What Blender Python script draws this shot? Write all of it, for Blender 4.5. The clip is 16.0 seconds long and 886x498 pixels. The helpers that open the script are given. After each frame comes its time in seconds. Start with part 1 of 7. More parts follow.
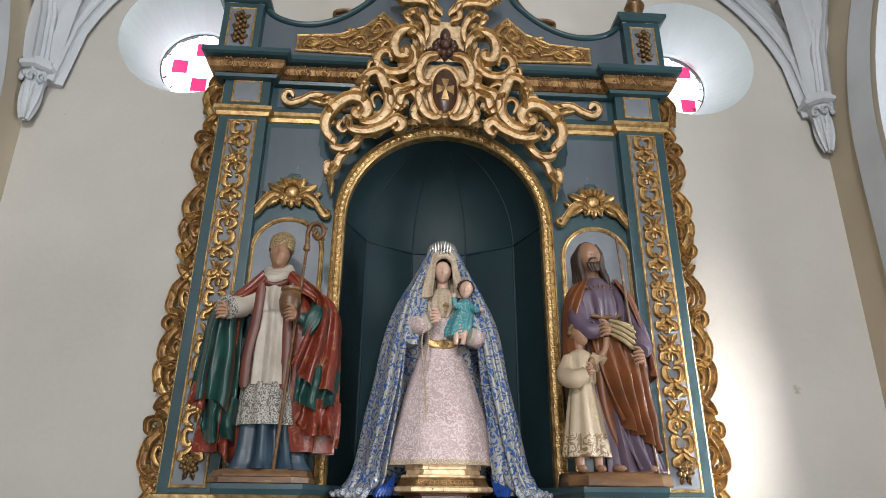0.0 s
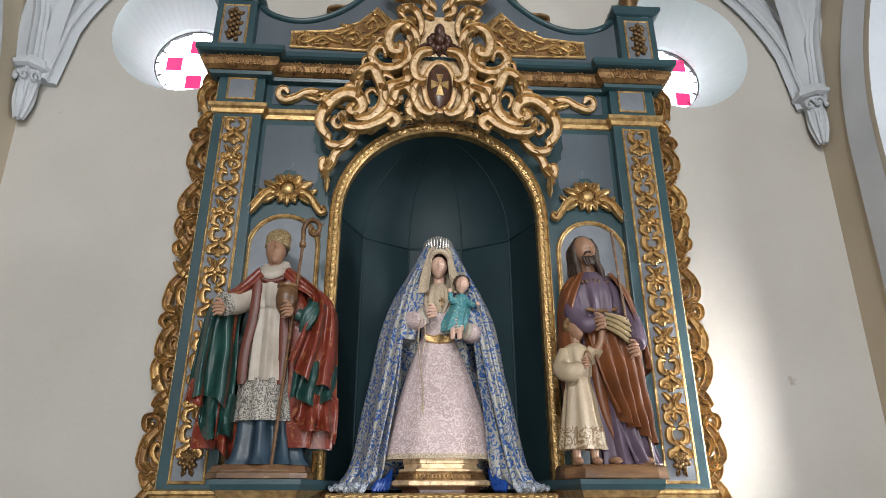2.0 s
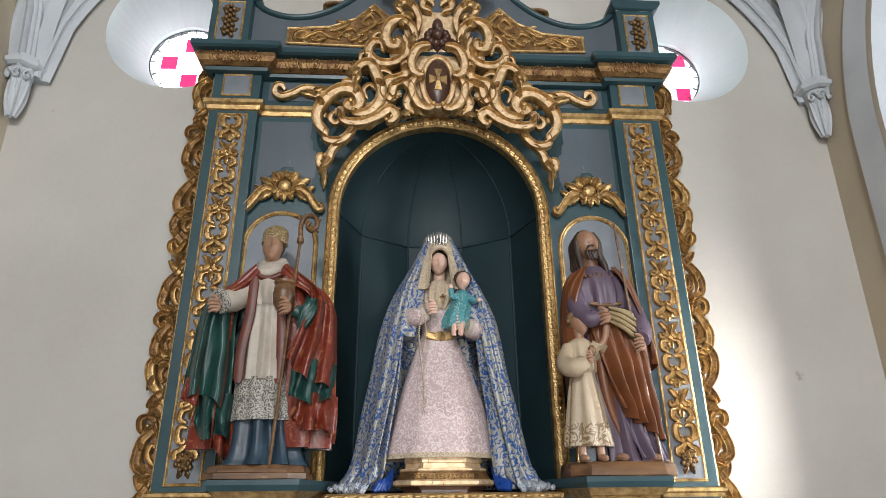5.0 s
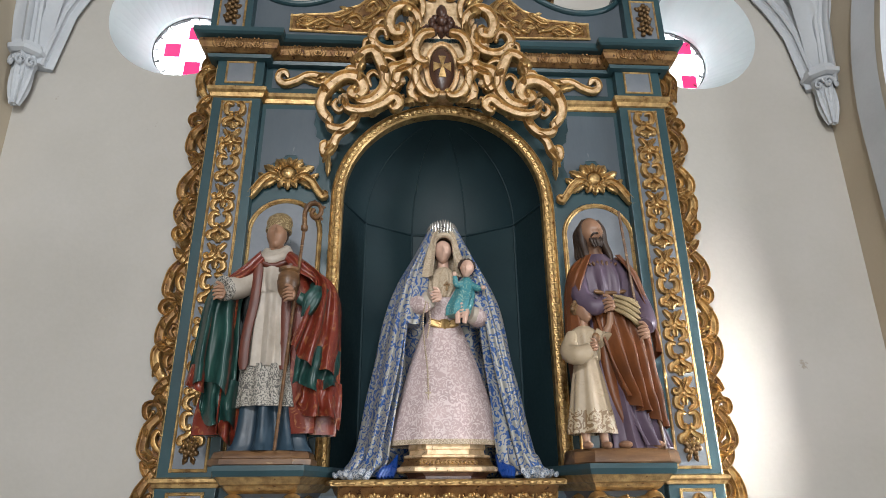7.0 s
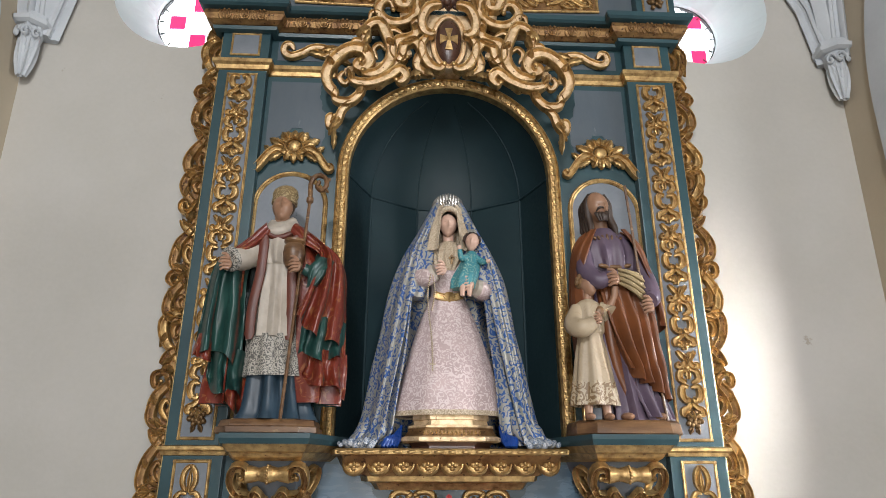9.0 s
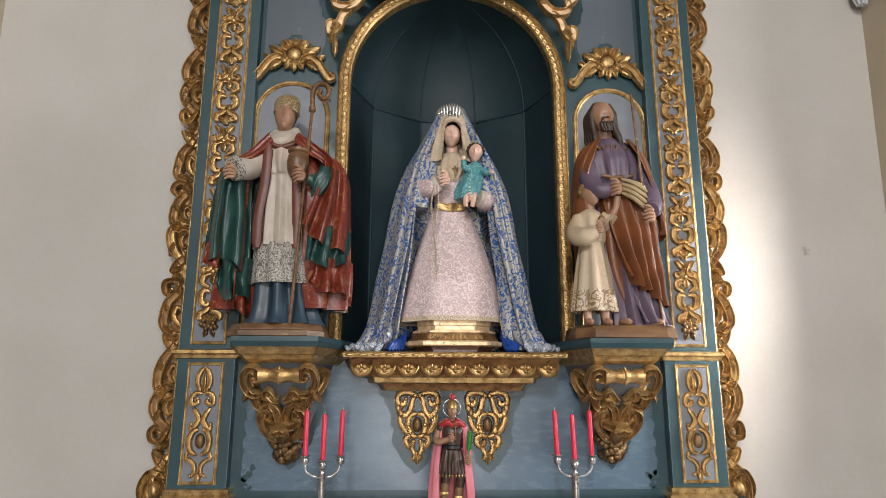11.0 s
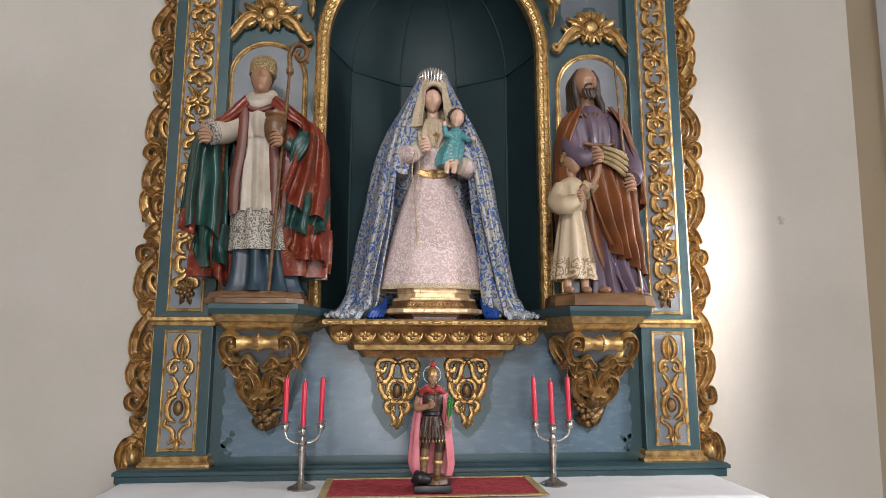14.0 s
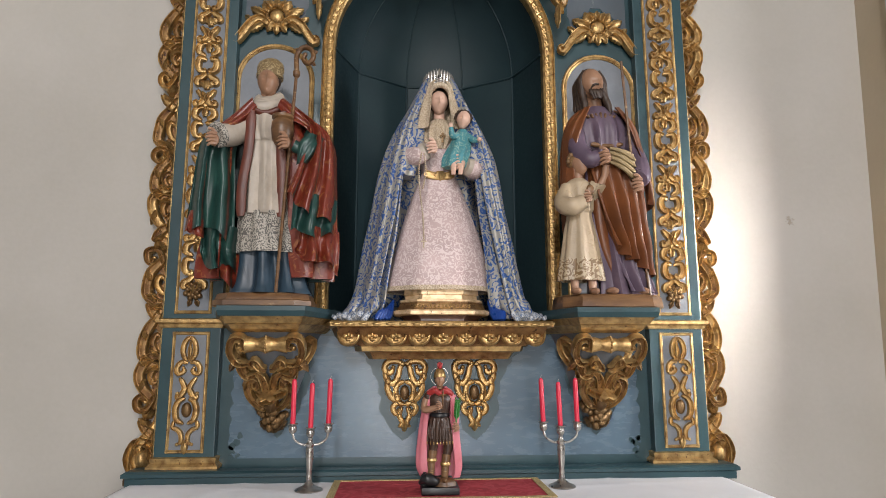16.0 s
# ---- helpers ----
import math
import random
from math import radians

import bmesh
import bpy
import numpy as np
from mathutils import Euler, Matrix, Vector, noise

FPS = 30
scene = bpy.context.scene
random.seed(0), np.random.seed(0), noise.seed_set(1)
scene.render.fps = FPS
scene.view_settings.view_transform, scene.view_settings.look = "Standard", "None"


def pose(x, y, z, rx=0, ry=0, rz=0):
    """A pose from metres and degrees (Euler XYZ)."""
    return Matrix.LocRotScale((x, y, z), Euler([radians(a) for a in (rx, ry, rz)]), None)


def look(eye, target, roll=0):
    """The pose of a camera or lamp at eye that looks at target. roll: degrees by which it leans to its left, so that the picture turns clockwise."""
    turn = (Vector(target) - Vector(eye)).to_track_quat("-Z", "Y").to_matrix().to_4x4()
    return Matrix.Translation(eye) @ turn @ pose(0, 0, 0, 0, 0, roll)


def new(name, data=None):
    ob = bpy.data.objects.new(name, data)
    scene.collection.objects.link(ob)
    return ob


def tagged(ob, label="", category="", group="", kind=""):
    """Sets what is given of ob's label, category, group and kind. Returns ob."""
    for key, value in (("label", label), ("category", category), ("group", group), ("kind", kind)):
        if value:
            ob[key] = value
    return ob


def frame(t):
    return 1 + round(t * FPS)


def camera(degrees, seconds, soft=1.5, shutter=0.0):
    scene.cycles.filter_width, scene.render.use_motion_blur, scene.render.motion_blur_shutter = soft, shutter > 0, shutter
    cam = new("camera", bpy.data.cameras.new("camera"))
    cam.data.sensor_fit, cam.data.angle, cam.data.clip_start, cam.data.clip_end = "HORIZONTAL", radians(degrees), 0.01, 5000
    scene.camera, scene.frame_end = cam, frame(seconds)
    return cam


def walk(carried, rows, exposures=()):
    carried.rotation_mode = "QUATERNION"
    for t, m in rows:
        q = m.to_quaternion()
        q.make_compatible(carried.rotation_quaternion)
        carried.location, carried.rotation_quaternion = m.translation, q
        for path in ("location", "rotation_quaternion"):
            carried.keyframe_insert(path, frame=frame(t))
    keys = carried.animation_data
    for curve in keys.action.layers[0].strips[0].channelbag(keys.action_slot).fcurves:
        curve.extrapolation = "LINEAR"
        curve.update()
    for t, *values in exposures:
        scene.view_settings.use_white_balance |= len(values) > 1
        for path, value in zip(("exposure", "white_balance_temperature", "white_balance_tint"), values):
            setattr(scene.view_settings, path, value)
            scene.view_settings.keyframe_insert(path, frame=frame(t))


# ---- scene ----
cam = camera(70.9, 16.0, soft=0.6)
PATH = [
    (0, (-0.168, -2.858, 1.654), (-0.061, -1.007, 2.403), 0.5),
    (0.5, (-0.165, -2.854, 1.647), (-0.05, -0.994, 2.374), -0.1),
    (1, (-0.166, -2.856, 1.644), (-0.054, -1.003, 2.387), -0.2),
    (1.5, (-0.159, -2.865, 1.652), (-0.047, -1.011, 2.394), 0.1),
    (2, (-0.157, -2.867, 1.651), (-0.044, -1.01, 2.386), -0.1),
    (2.5, (-0.17, -2.823, 1.631), (-0.08, -0.964, 2.361), 0.2),
    (3, (-0.156, -2.806, 1.627), (-0.041, -0.958, 2.383), -0.3),
    (5.5, (-0.163, -2.799, 1.62), (-0.045, -0.951, 2.376), -0.7),
    (6, (-0.161, -2.802, 1.621), (-0.043, -0.952, 2.37), -0.6),
    (6.5, (-0.16, -2.799, 1.618), (-0.047, -0.944, 2.357), -0.6),
    (7, (-0.165, -2.793, 1.613), (-0.057, -0.932, 2.339), -0.5),
    (7.5, (-0.17, -2.789, 1.612), (-0.064, -0.926, 2.33), -0.5),
    (8, (-0.169, -2.791, 1.612), (-0.066, -0.923, 2.32), -0.4),
    (8.5, (-0.168, -2.788, 1.603), (-0.068, -0.919, 2.306), -0.5),
    (9, (-0.16, -2.786, 1.58), (-0.071, -0.903, 2.248), 0.1),
    (9.3, (-0.162, -2.792, 1.561), (-0.103, -0.896, 2.197), 0.5),
    (9.5, (-0.17, -2.795, 1.552), (-0.101, -0.894, 2.169), 0.2),
    (10, (-0.168, -2.794, 1.527), (-0.051, -0.877, 2.086), -0.3),
    (10.2, (-0.166, -2.797, 1.524), (-0.1, -0.868, 2.048), 0.2),
    (12.5, (-0.173, -2.784, 1.542), (-0.022, -0.818, 1.878), 0.2),
    (13, (-0.177, -2.78, 1.541), (-0.019, -0.81, 1.847), 0.3),
    (13.5, (-0.175, -2.78, 1.538), (-0.012, -0.81, 1.84), 0.2),
    (14, (-0.182, -2.781, 1.545), (-0.02, -0.812, 1.857), 0.1),
    (14.5, (-0.177, -2.78, 1.546), (-0.032, -0.809, 1.854), 0.1),
    (15, (-0.179, -2.781, 1.545), (-0.035, -0.811, 1.859), 0.1),
    (15.5, (-0.18, -2.781, 1.557), (-0.04, -0.81, 1.867), 0.1),
    (16, (-0.182, -2.778, 1.541), (-0.042, -0.808, 1.861), -0.0),
]
walk(cam, [(t, look(eye, target, roll)) for t, eye, target, roll in PATH], [(0, 0, 6150, 9), (8.5, 0, 6150, 9), (9.6, 0, 6330, 11), (12.5, 0, 6480, 13), (16, 0, 6480, 13)])

# ---- world and light ----
world = bpy.data.worlds.new("sky")
scene.world = world
world.use_nodes = True
wn = world.node_tree.nodes
sky = wn.new("ShaderNodeTexSky")
sky.sky_type, sky.sun_disc = "NISHITA", False
sky.sun_elevation, sky.sun_rotation = radians(38), radians(120)
world.node_tree.links.new(sky.outputs["Color"], wn["Background"].inputs["Color"])
wn["Background"].inputs["Strength"].default_value = 0.12
scene.view_settings.exposure = 0.0


def area(name, size, size_y, power, m, color=(1, 1, 1), spread=180):
    data = bpy.data.lights.new(name, "AREA")
    data.shape, data.size, data.size_y, data.energy, data.color, data.spread = "RECTANGLE", size, size_y, power, color, radians(spread)
    ob = new(name, data)
    ob.matrix_world = m
    return ob


# daylight in the church door and the nave windows behind, and in the aisle window to the side
area("door_daylight", 1.3, 2.2, 135, look((0.1, -7.3, 1.2), (0, 0, 1.5)), (1.0, 0.99, 0.98))
area("nave_window_daylight", 0.4, 0.8, 215, look((-0.95, -7.3, 4.55), (0, 0, 1.5)), (1.0, 0.98, 0.965))
area("nave_window_daylight", 0.6, 1.1, 70, look((1.25, -7.3, 4.6), (0, 0, 1.5)), (1.0, 0.98, 0.965))
area("aisle_window_daylight", 0.7, 0.95, 12, look((3.9, -1.55, 2.35), (1.36, 0.05, 1.98)), (1.0, 0.96, 0.9), 28)
area("aisle_sky_light", 1.0, 1.6, 120, look((4.6, -1.7, 2.3), (0.8, -0.3, 1.0)), (0.96, 0.98, 1.0))


# ---- materials ----
def material(name, color, other=None, rough=0.6, metal=0.0, scale=8.0, grain=60.0, bump=0.15, spots=0.5, spec=0.5, stretch=(1, 1, 1), wear=None, wear_scale=30.0, wear_at=0.64):
    """A painted, gilded or woven surface: two colours mixed by large stains, fine grain in roughness and relief."""
    m = bpy.data.materials.new(name)
    m.use_nodes = True
    n, l = m.node_tree.nodes, m.node_tree.links
    b = n["Principled BSDF"]
    co = n.new("ShaderNodeTexCoord")
    mp = n.new("ShaderNodeMapping")
    mp.inputs["Scale"].default_value = stretch
    l.new(co.outputs["Object"], mp.inputs["Vector"])
    big, fine = n.new("ShaderNodeTexNoise"), n.new("ShaderNodeTexNoise")
    big.inputs["Scale"].default_value, big.inputs["Detail"].default_value = scale, 6
    fine.inputs["Scale"].default_value, fine.inputs["Detail"].default_value = grain, 4
    for t in (big, fine):
        l.new(mp.outputs["Vector"], t.inputs["Vector"])
    ramp = n.new("ShaderNodeValToRGB")
    ramp.color_ramp.elements[0].position, ramp.color_ramp.elements[1].position = spots - 0.18, spots + 0.18
    ramp.color_ramp.elements[0].color = (*(other or [c * 0.75 for c in color]), 1)
    ramp.color_ramp.elements[1].color = (*color, 1)
    mixed = n.new("ShaderNodeMath")
    mixed.operation = "MULTIPLY_ADD"
    l.new(fine.outputs["Fac"], mixed.inputs[0])
    mixed.inputs[1].default_value = 0.2
    l.new(big.outputs["Fac"], mixed.inputs[2])
    sub = n.new("ShaderNodeMath")
    sub.operation, sub.inputs[1].default_value = "SUBTRACT", 0.1
    l.new(mixed.outputs[0], sub.inputs[0])
    l.new(sub.outputs[0], ramp.inputs["Fac"])
    l.new(ramp.outputs["Color"], b.inputs["Base Color"])
    if wear:
        chip = n.new("ShaderNodeTexNoise")
        chip.inputs["Scale"].default_value, chip.inputs["Detail"].default_value, chip.inputs["Roughness"].default_value = wear_scale, 7, 0.65
        l.new(mp.outputs["Vector"], chip.inputs["Vector"])
        cr = n.new("ShaderNodeMapRange")
        cr.inputs["From Min"].default_value, cr.inputs["From Max"].default_value = wear_at, wear_at + 0.04
        l.new(chip.outputs["Fac"], cr.inputs["Value"])
        mx = n.new("ShaderNodeMix")
        mx.data_type = "RGBA"
        l.new(cr.outputs["Result"], mx.inputs[0])
        l.new(ramp.outputs["Color"], mx.inputs[6])
        mx.inputs[7].default_value = (*wear, 1)
        l.new(mx.outputs[2], b.inputs["Base Color"])
    rr = n.new("ShaderNodeMapRange")
    rr.inputs["To Min"].default_value, rr.inputs["To Max"].default_value = max(0.03, rough - 0.14), min(1, rough + 0.14)
    l.new(fine.outputs["Fac"], rr.inputs["Value"])
    l.new(rr.outputs["Result"], b.inputs["Roughness"])
    b.inputs["Metallic"].default_value = metal
    b.inputs["Specular IOR Level"].default_value = spec
    if bump:
        bp = n.new("ShaderNodeBump")
        bp.inputs["Strength"].default_value, bp.inputs["Distance"].default_value = bump, 0.004
        l.new(fine.outputs["Fac"], bp.inputs["Height"])
        l.new(bp.outputs["Normal"], b.inputs["Normal"])
    return m


def brocade(name, ground, figure, size=0.07, cover=0.5, rough=0.5, metal=0.0, edge=0.04):
    """Woven cloth with curling leaf figures in a second thread."""
    m = material(name, ground, rough=rough)
    n, l = m.node_tree.nodes, m.node_tree.links
    b = n["Principled BSDF"]
    co = n["Texture Coordinate"]
    warp = n.new("ShaderNodeTexNoise")
    warp.inputs["Scale"].default_value, warp.inputs["Detail"].default_value = 1.1 / size, 1
    l.new(co.outputs["Object"], warp.inputs["Vector"])
    add = n.new("ShaderNodeVectorMath")
    add.operation = "MULTIPLY_ADD"
    l.new(warp.outputs["Color"], add.inputs[0])
    add.inputs[1].default_value = (size * 0.9,) * 3
    l.new(co.outputs["Object"], add.inputs[2])
    v = n.new("ShaderNodeTexVoronoi")
    v.feature, v.inputs["Scale"].default_value = "SMOOTH_F1", 1 / size
    v.inputs["Smoothness"].default_value = 0.15
    l.new(add.outputs["Vector"], v.inputs["Vector"])
    wave = n.new("ShaderNodeMath")
    wave.operation, wave.inputs[1].default_value = "PINGPONG", 0.16
    l.new(v.outputs["Distance"], wave.inputs[0])
    leaf = n.new("ShaderNodeTexNoise")
    leaf.inputs["Scale"].default_value, leaf.inputs["Detail"].default_value = 2.6 / size, 3
    l.new(add.outputs["Vector"], leaf.inputs["Vector"])
    total = n.new("ShaderNodeMath")
    total.operation, total.inputs[1].default_value = "MULTIPLY_ADD", 2.4
    l.new(wave.outputs[0], total.inputs[0])
    l.new(leaf.outputs["Fac"], total.inputs[2])
    r = n.new("ShaderNodeMapRange")
    r.inputs["From Min"].default_value, r.inputs["From Max"].default_value = 1.19 - cover - edge, 1.19 - cover + edge
    l.new(total.outputs[0], r.inputs["Value"])
    mix = n.new("ShaderNodeMix")
    mix.data_type = "RGBA"
    l.new(r.outputs["Result"], mix.inputs[0])
    l.new(n["Color Ramp"].outputs["Color"], mix.inputs[6])
    mix.inputs[7].default_value = (*figure, 1)
    l.new(mix.outputs[2], b.inputs["Base Color"])
    mt = n.new("ShaderNodeMath")
    mt.operation, mt.inputs[1].default_value = "MULTIPLY", metal
    l.new(r.outputs["Result"], mt.inputs[0])
    l.new(mt.outputs[0], b.inputs["Metallic"])
    l.new(total.outputs[0], n["Bump"].inputs["Height"])
    return m


def glass(name, color, glow):
    m = bpy.data.materials.new(name)
    m.use_nodes = True
    b = m.node_tree.nodes["Principled BSDF"]
    b.inputs["Base Color"].default_value = (*color, 1)
    b.inputs["Roughness"].default_value = 0.2
    b.inputs["Emission Color"].default_value = (*color, 1)
    b.inputs["Emission Strength"].default_value = glow
    return m


PLASTER = material("limewashed_plaster", (0.49, 0.47, 0.435), (0.43, 0.41, 0.37), 0.9, scale=1.3, grain=45, bump=0.15, spec=0.2, wear=(0.36, 0.32, 0.27), wear_scale=5, wear_at=0.69)
WHITEWASH = material("white_plaster", (0.5, 0.525, 0.55), (0.42, 0.44, 0.465), 0.85, scale=2.5, grain=50, bump=0.12, spec=0.2)
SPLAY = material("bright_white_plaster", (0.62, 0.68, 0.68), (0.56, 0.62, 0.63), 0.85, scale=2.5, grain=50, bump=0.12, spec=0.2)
OCHRE = material("ochre_plaster", (0.47, 0.405, 0.31), (0.42, 0.36, 0.27), 0.9, scale=1.5, grain=45, bump=0.12, spec=0.2)
STONE_FLOOR = material("stone_floor", (0.3, 0.27, 0.23), (0.22, 0.2, 0.17), 0.5, scale=3)
TEAL = material("dark_teal_paint", (0.027, 0.066, 0.077), (0.019, 0.047, 0.056), 0.36, scale=5, grain=90, bump=0.12, wear=(0.014, 0.03, 0.034), wear_scale=11, wear_at=0.66)
BLUEGREY = material("blue_grey_paint", (0.094, 0.148, 0.195), (0.074, 0.12, 0.162), 0.26, scale=3, grain=22, bump=0.06, wear=(0.03, 0.065, 0.075), wear_scale=9, wear_at=0.74, stretch=(0.6, 1, 2))
UPGREY = material("grey_blue_paint", (0.098, 0.118, 0.136), (0.075, 0.094, 0.112), 0.36, scale=4, grain=80, bump=0.08, wear=(0.16, 0.18, 0.195), wear_scale=11, wear_at=0.68, stretch=(1, 1, 0.35))
SLATE = material("slate_grey_paint", (0.18, 0.195, 0.215), (0.125, 0.142, 0.162), 0.48, scale=7, grain=90, bump=0.12, wear=(0.06, 0.09, 0.1), wear_scale=20, wear_at=0.67)
NICHE = material("niche_green_black_paint", (0.0155, 0.036, 0.042), (0.011, 0.026, 0.032), 0.56, scale=3, grain=60, bump=0.12, spec=0.35)
GOLD = material("gold_leaf", (0.6, 0.41, 0.175), (0.24, 0.135, 0.05), 0.4, 0.75, scale=30, grain=110, bump=0.42, spots=0.46, wear=(0.17, 0.085, 0.035), wear_scale=40, wear_at=0.63)
PALEGOLD = material("pale_gold_leaf", (0.86, 0.66, 0.42), (0.52, 0.34, 0.16), 0.47, 0.5, scale=34, grain=190, bump=0.5, spots=0.44, wear=(0.16, 0.085, 0.035), wear_scale=45, wear_at=0.63)
# worn red-brown gilding; also colours scroll hollows, where it stands in for shade
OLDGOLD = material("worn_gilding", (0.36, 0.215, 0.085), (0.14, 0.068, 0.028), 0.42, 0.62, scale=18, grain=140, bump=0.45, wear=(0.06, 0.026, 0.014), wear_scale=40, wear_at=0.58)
BRONZE = material("bronzed_gilding", (0.2, 0.12, 0.05), (0.1, 0.055, 0.022), 0.42, 0.6, scale=25, grain=120, bump=0.4)
BROWN = material("red_brown_lacquer", (0.085, 0.04, 0.026), (0.05, 0.023, 0.016), 0.32, scale=20, grain=100)


# ---- building helpers ----
def part(name, bm, mats, parent=None, label="", smooth=False, m=None):
    """Links a bmesh as one mesh object, under a thing or a part."""
    me = bpy.data.meshes.new(name)
    bmesh.ops.recalc_face_normals(bm, faces=bm.faces)
    bm.to_mesh(me)
    bm.free()
    for x in mats if isinstance(mats, (list, tuple)) else [mats]:
        me.materials.append(x)
    if smooth:
        me.shade_smooth()
        me.set_sharp_from_angle(angle=radians(38))
    ob = new(name, me)
    ob.parent = parent
    if m is not None:
        ob.matrix_basis = m
    if label:
        ob["label"] = label
    return ob


def again(ob, m, name=None):
    """Another object on the same mesh, under the same parent, at the pose m."""
    o = new(name or ob.name.split(".")[0], ob.data)
    o.parent = ob.parent
    o.matrix_basis = m
    if "label" in ob:
        o["label"] = ob["label"]
    return o


MIRROR = Matrix.Diagonal((-1, 1, 1, 1))


def thing(name, label, category, group="", m=None):
    ob = new(name)
    ob.empty_display_size = 0.05
    if m is not None:
        ob.matrix_basis = m
    return tagged(ob, label, category, group)


def box(bm, x0, x1, y0, y1, z0, z1, bevel=0.0, mi=0):
    vs = [bm.verts.new((x, y, z)) for x in (x0, x1) for y in (y0, y1) for z in (z0, z1)]
    fs = [bm.faces.new([vs[i] for i in f]) for f in ((0, 1, 3, 2), (4, 6, 7, 5), (0, 4, 5, 1), (2, 3, 7, 6), (0, 2, 6, 4), (1, 5, 7, 3))]
    for f in fs:
        f.material_index = mi
    if bevel:
        es = list({e for f in fs for e in f.edges})
        bmesh.ops.bevel(bm, geom=es, offset=bevel, segments=2, affect="EDGES", profile=0.6)


def prism(bm, pts, y0, y1, mi=0):
    """A plate with an outline in x and z, from y0 (front) to y1."""
    a = [bm.verts.new((x, y0, z)) for x, z in pts]
    b = [bm.verts.new((x, y1, z)) for x, z in pts]
    fs = [bm.faces.new(a), bm.faces.new(b[::-1])]
    n = len(pts)
    fs += [bm.faces.new((a[i], b[i], b[(i + 1) % n], a[(i + 1) % n])) for i in range(n)]
    for f in fs:
        f.material_index = mi


def rings(bm, rows, closed=True, caps=True, mi=0):
    """Joins rows of points into a skin."""
    vv = [[bm.verts.new(p) for p in r] for r in rows]
    n = len(rows[0])
    for a, b in zip(vv, vv[1:]):
        for i in range(n if closed else n - 1):
            j = (i + 1) % n
            bm.faces.new((a[i], a[j], b[j], b[i])).material_index = mi
    if caps and closed:
        for r in (vv[0][::-1], vv[-1]):
            bm.faces.new(r).material_index = mi
    return vv


def trapezoid(hw, depth, back, z, y=0.0):
    """Outline of a bracket at one height: front half-width, depth before the panel, half-width at the panel."""
    return [(-back, y, z), (-hw, y - depth, z), (hw, y - depth, z), (back, y, z)]


def spline(pts, n):
    """A smooth line through a few points."""
    p = [Vector(q) for q in pts]
    p = [2 * p[0] - p[1]] + p + [2 * p[-1] - p[-2]]
    k = len(p) - 3
    out = []
    for i in range(n + 1):
        f = min(i / n * k, k - 1e-6)
        s = int(f)
        t = f - s
        a, b, c, d = p[s:s + 4]
        out.append(0.5 * ((2 * b) + (c - a) * t + (2 * a - 5 * b + 4 * c - d) * t * t + (3 * b - a - 3 * c + d) * t ** 3))
    return out


HOLLOW = ((-1, 0), (-1, 0.78), (-0.96, 0.94), (-0.86, 1), (-0.74, 0.94), (-0.66, 0.5), (-0.48, 0.44), (0, 0.5), (0.48, 0.44), (0.66, 0.5), (0.74, 0.94), (0.86, 1), (0.96, 0.94), (1, 0.78), (1, 0))
ROUND = ((-1, 0), (-0.9, 0.5), (-0.5, 0.88), (0, 1), (0.5, 0.88), (0.9, 0.5), (1, 0))


def ribbon(bm, pts, width, height, n=22, taper=(0.55, 0.45), lift=0.0, profile=HOLLOW, eye=0.0, rise=0.0, mi=0, face=None):
    """A carved scroll in the plane of x and z, standing out towards -y: width swells in the middle, eye adds a knob at the curled end."""
    line = spline([(x, 0, z) for x, z in pts], n)
    rows = []
    for i, p in enumerate(line):
        t = i / n
        d = (line[min(i + 1, n)] - line[max(i - 1, 0)]).normalized()
        side = Vector((d.z, 0, -d.x))
        swell = (taper[0] if t < 0.5 else taper[1]) + (1 - (taper[0] if t < 0.5 else taper[1])) * math.sin(math.pi * t) ** 0.7
        if t < 0.001 or t > 0.999:
            swell *= 0.6
        w, h = width * swell, height * (0.45 + 0.55 * swell)
        rows.append([p + side * (w * s) + Vector((0, -lift - rise * t - h * y, 0)) for s, y in profile])
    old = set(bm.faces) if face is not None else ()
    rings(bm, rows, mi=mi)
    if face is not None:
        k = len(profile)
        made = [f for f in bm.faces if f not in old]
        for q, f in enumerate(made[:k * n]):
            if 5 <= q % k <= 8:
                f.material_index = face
    if eye:
        knob(bm, line[-1].x, -lift - rise - height * 0.35, line[-1].z, eye, eye * 0.8, eye, mi=mi)


def knob(bm, x, y, z, rx, ry=None, rz=None, u=10, v=6, mi=0, m=None):
    ry, rz = ry or rx, rz or rx
    r = bmesh.ops.create_uvsphere(bm, u_segments=u, v_segments=v, radius=1, matrix=Matrix.Translation((x, y, z)) @ (m or Matrix()) @ Matrix.Diagonal((rx, ry, rz, 1)))
    for f in {f for q in r["verts"] for f in q.link_faces}:
        f.material_index = mi
        f.smooth = True


def leaf(bm, x, z, angle, length, width, height, lobes=3, lift=0.0, mi=0):
    """A lobed acanthus leaf that starts at x, z and points along angle (degrees, 0 = up, positive to the left)."""
    n = 4 * lobes
    a = radians(angle)
    up, side = Vector((-math.sin(a), 0, math.cos(a))), Vector((math.cos(a), 0, math.sin(a)))
    rows = []
    for i in range(n + 1):
        t = i / n
        w = width * (math.sin(math.pi * (0.12 + 0.88 * t)) ** 0.6 + 0.02) * (0.72 + 0.28 * abs(math.cos(math.pi * lobes * t)))
        h = height * (1 - 0.7 * t) + height * 0.5 * math.sin(math.pi * t)
        c = Vector((x, 0, z)) + up * (length * t)
        rows.append([c + side * (w * s) + Vector((0, -lift - h * y, 0)) for s, y in ((-1, 0.0), (-0.8, 0.55), (-0.35, 0.65), (0, 1), (0.35, 0.65), (0.8, 0.55), (1, 0.0))])
    rings(bm, rows, mi=mi)


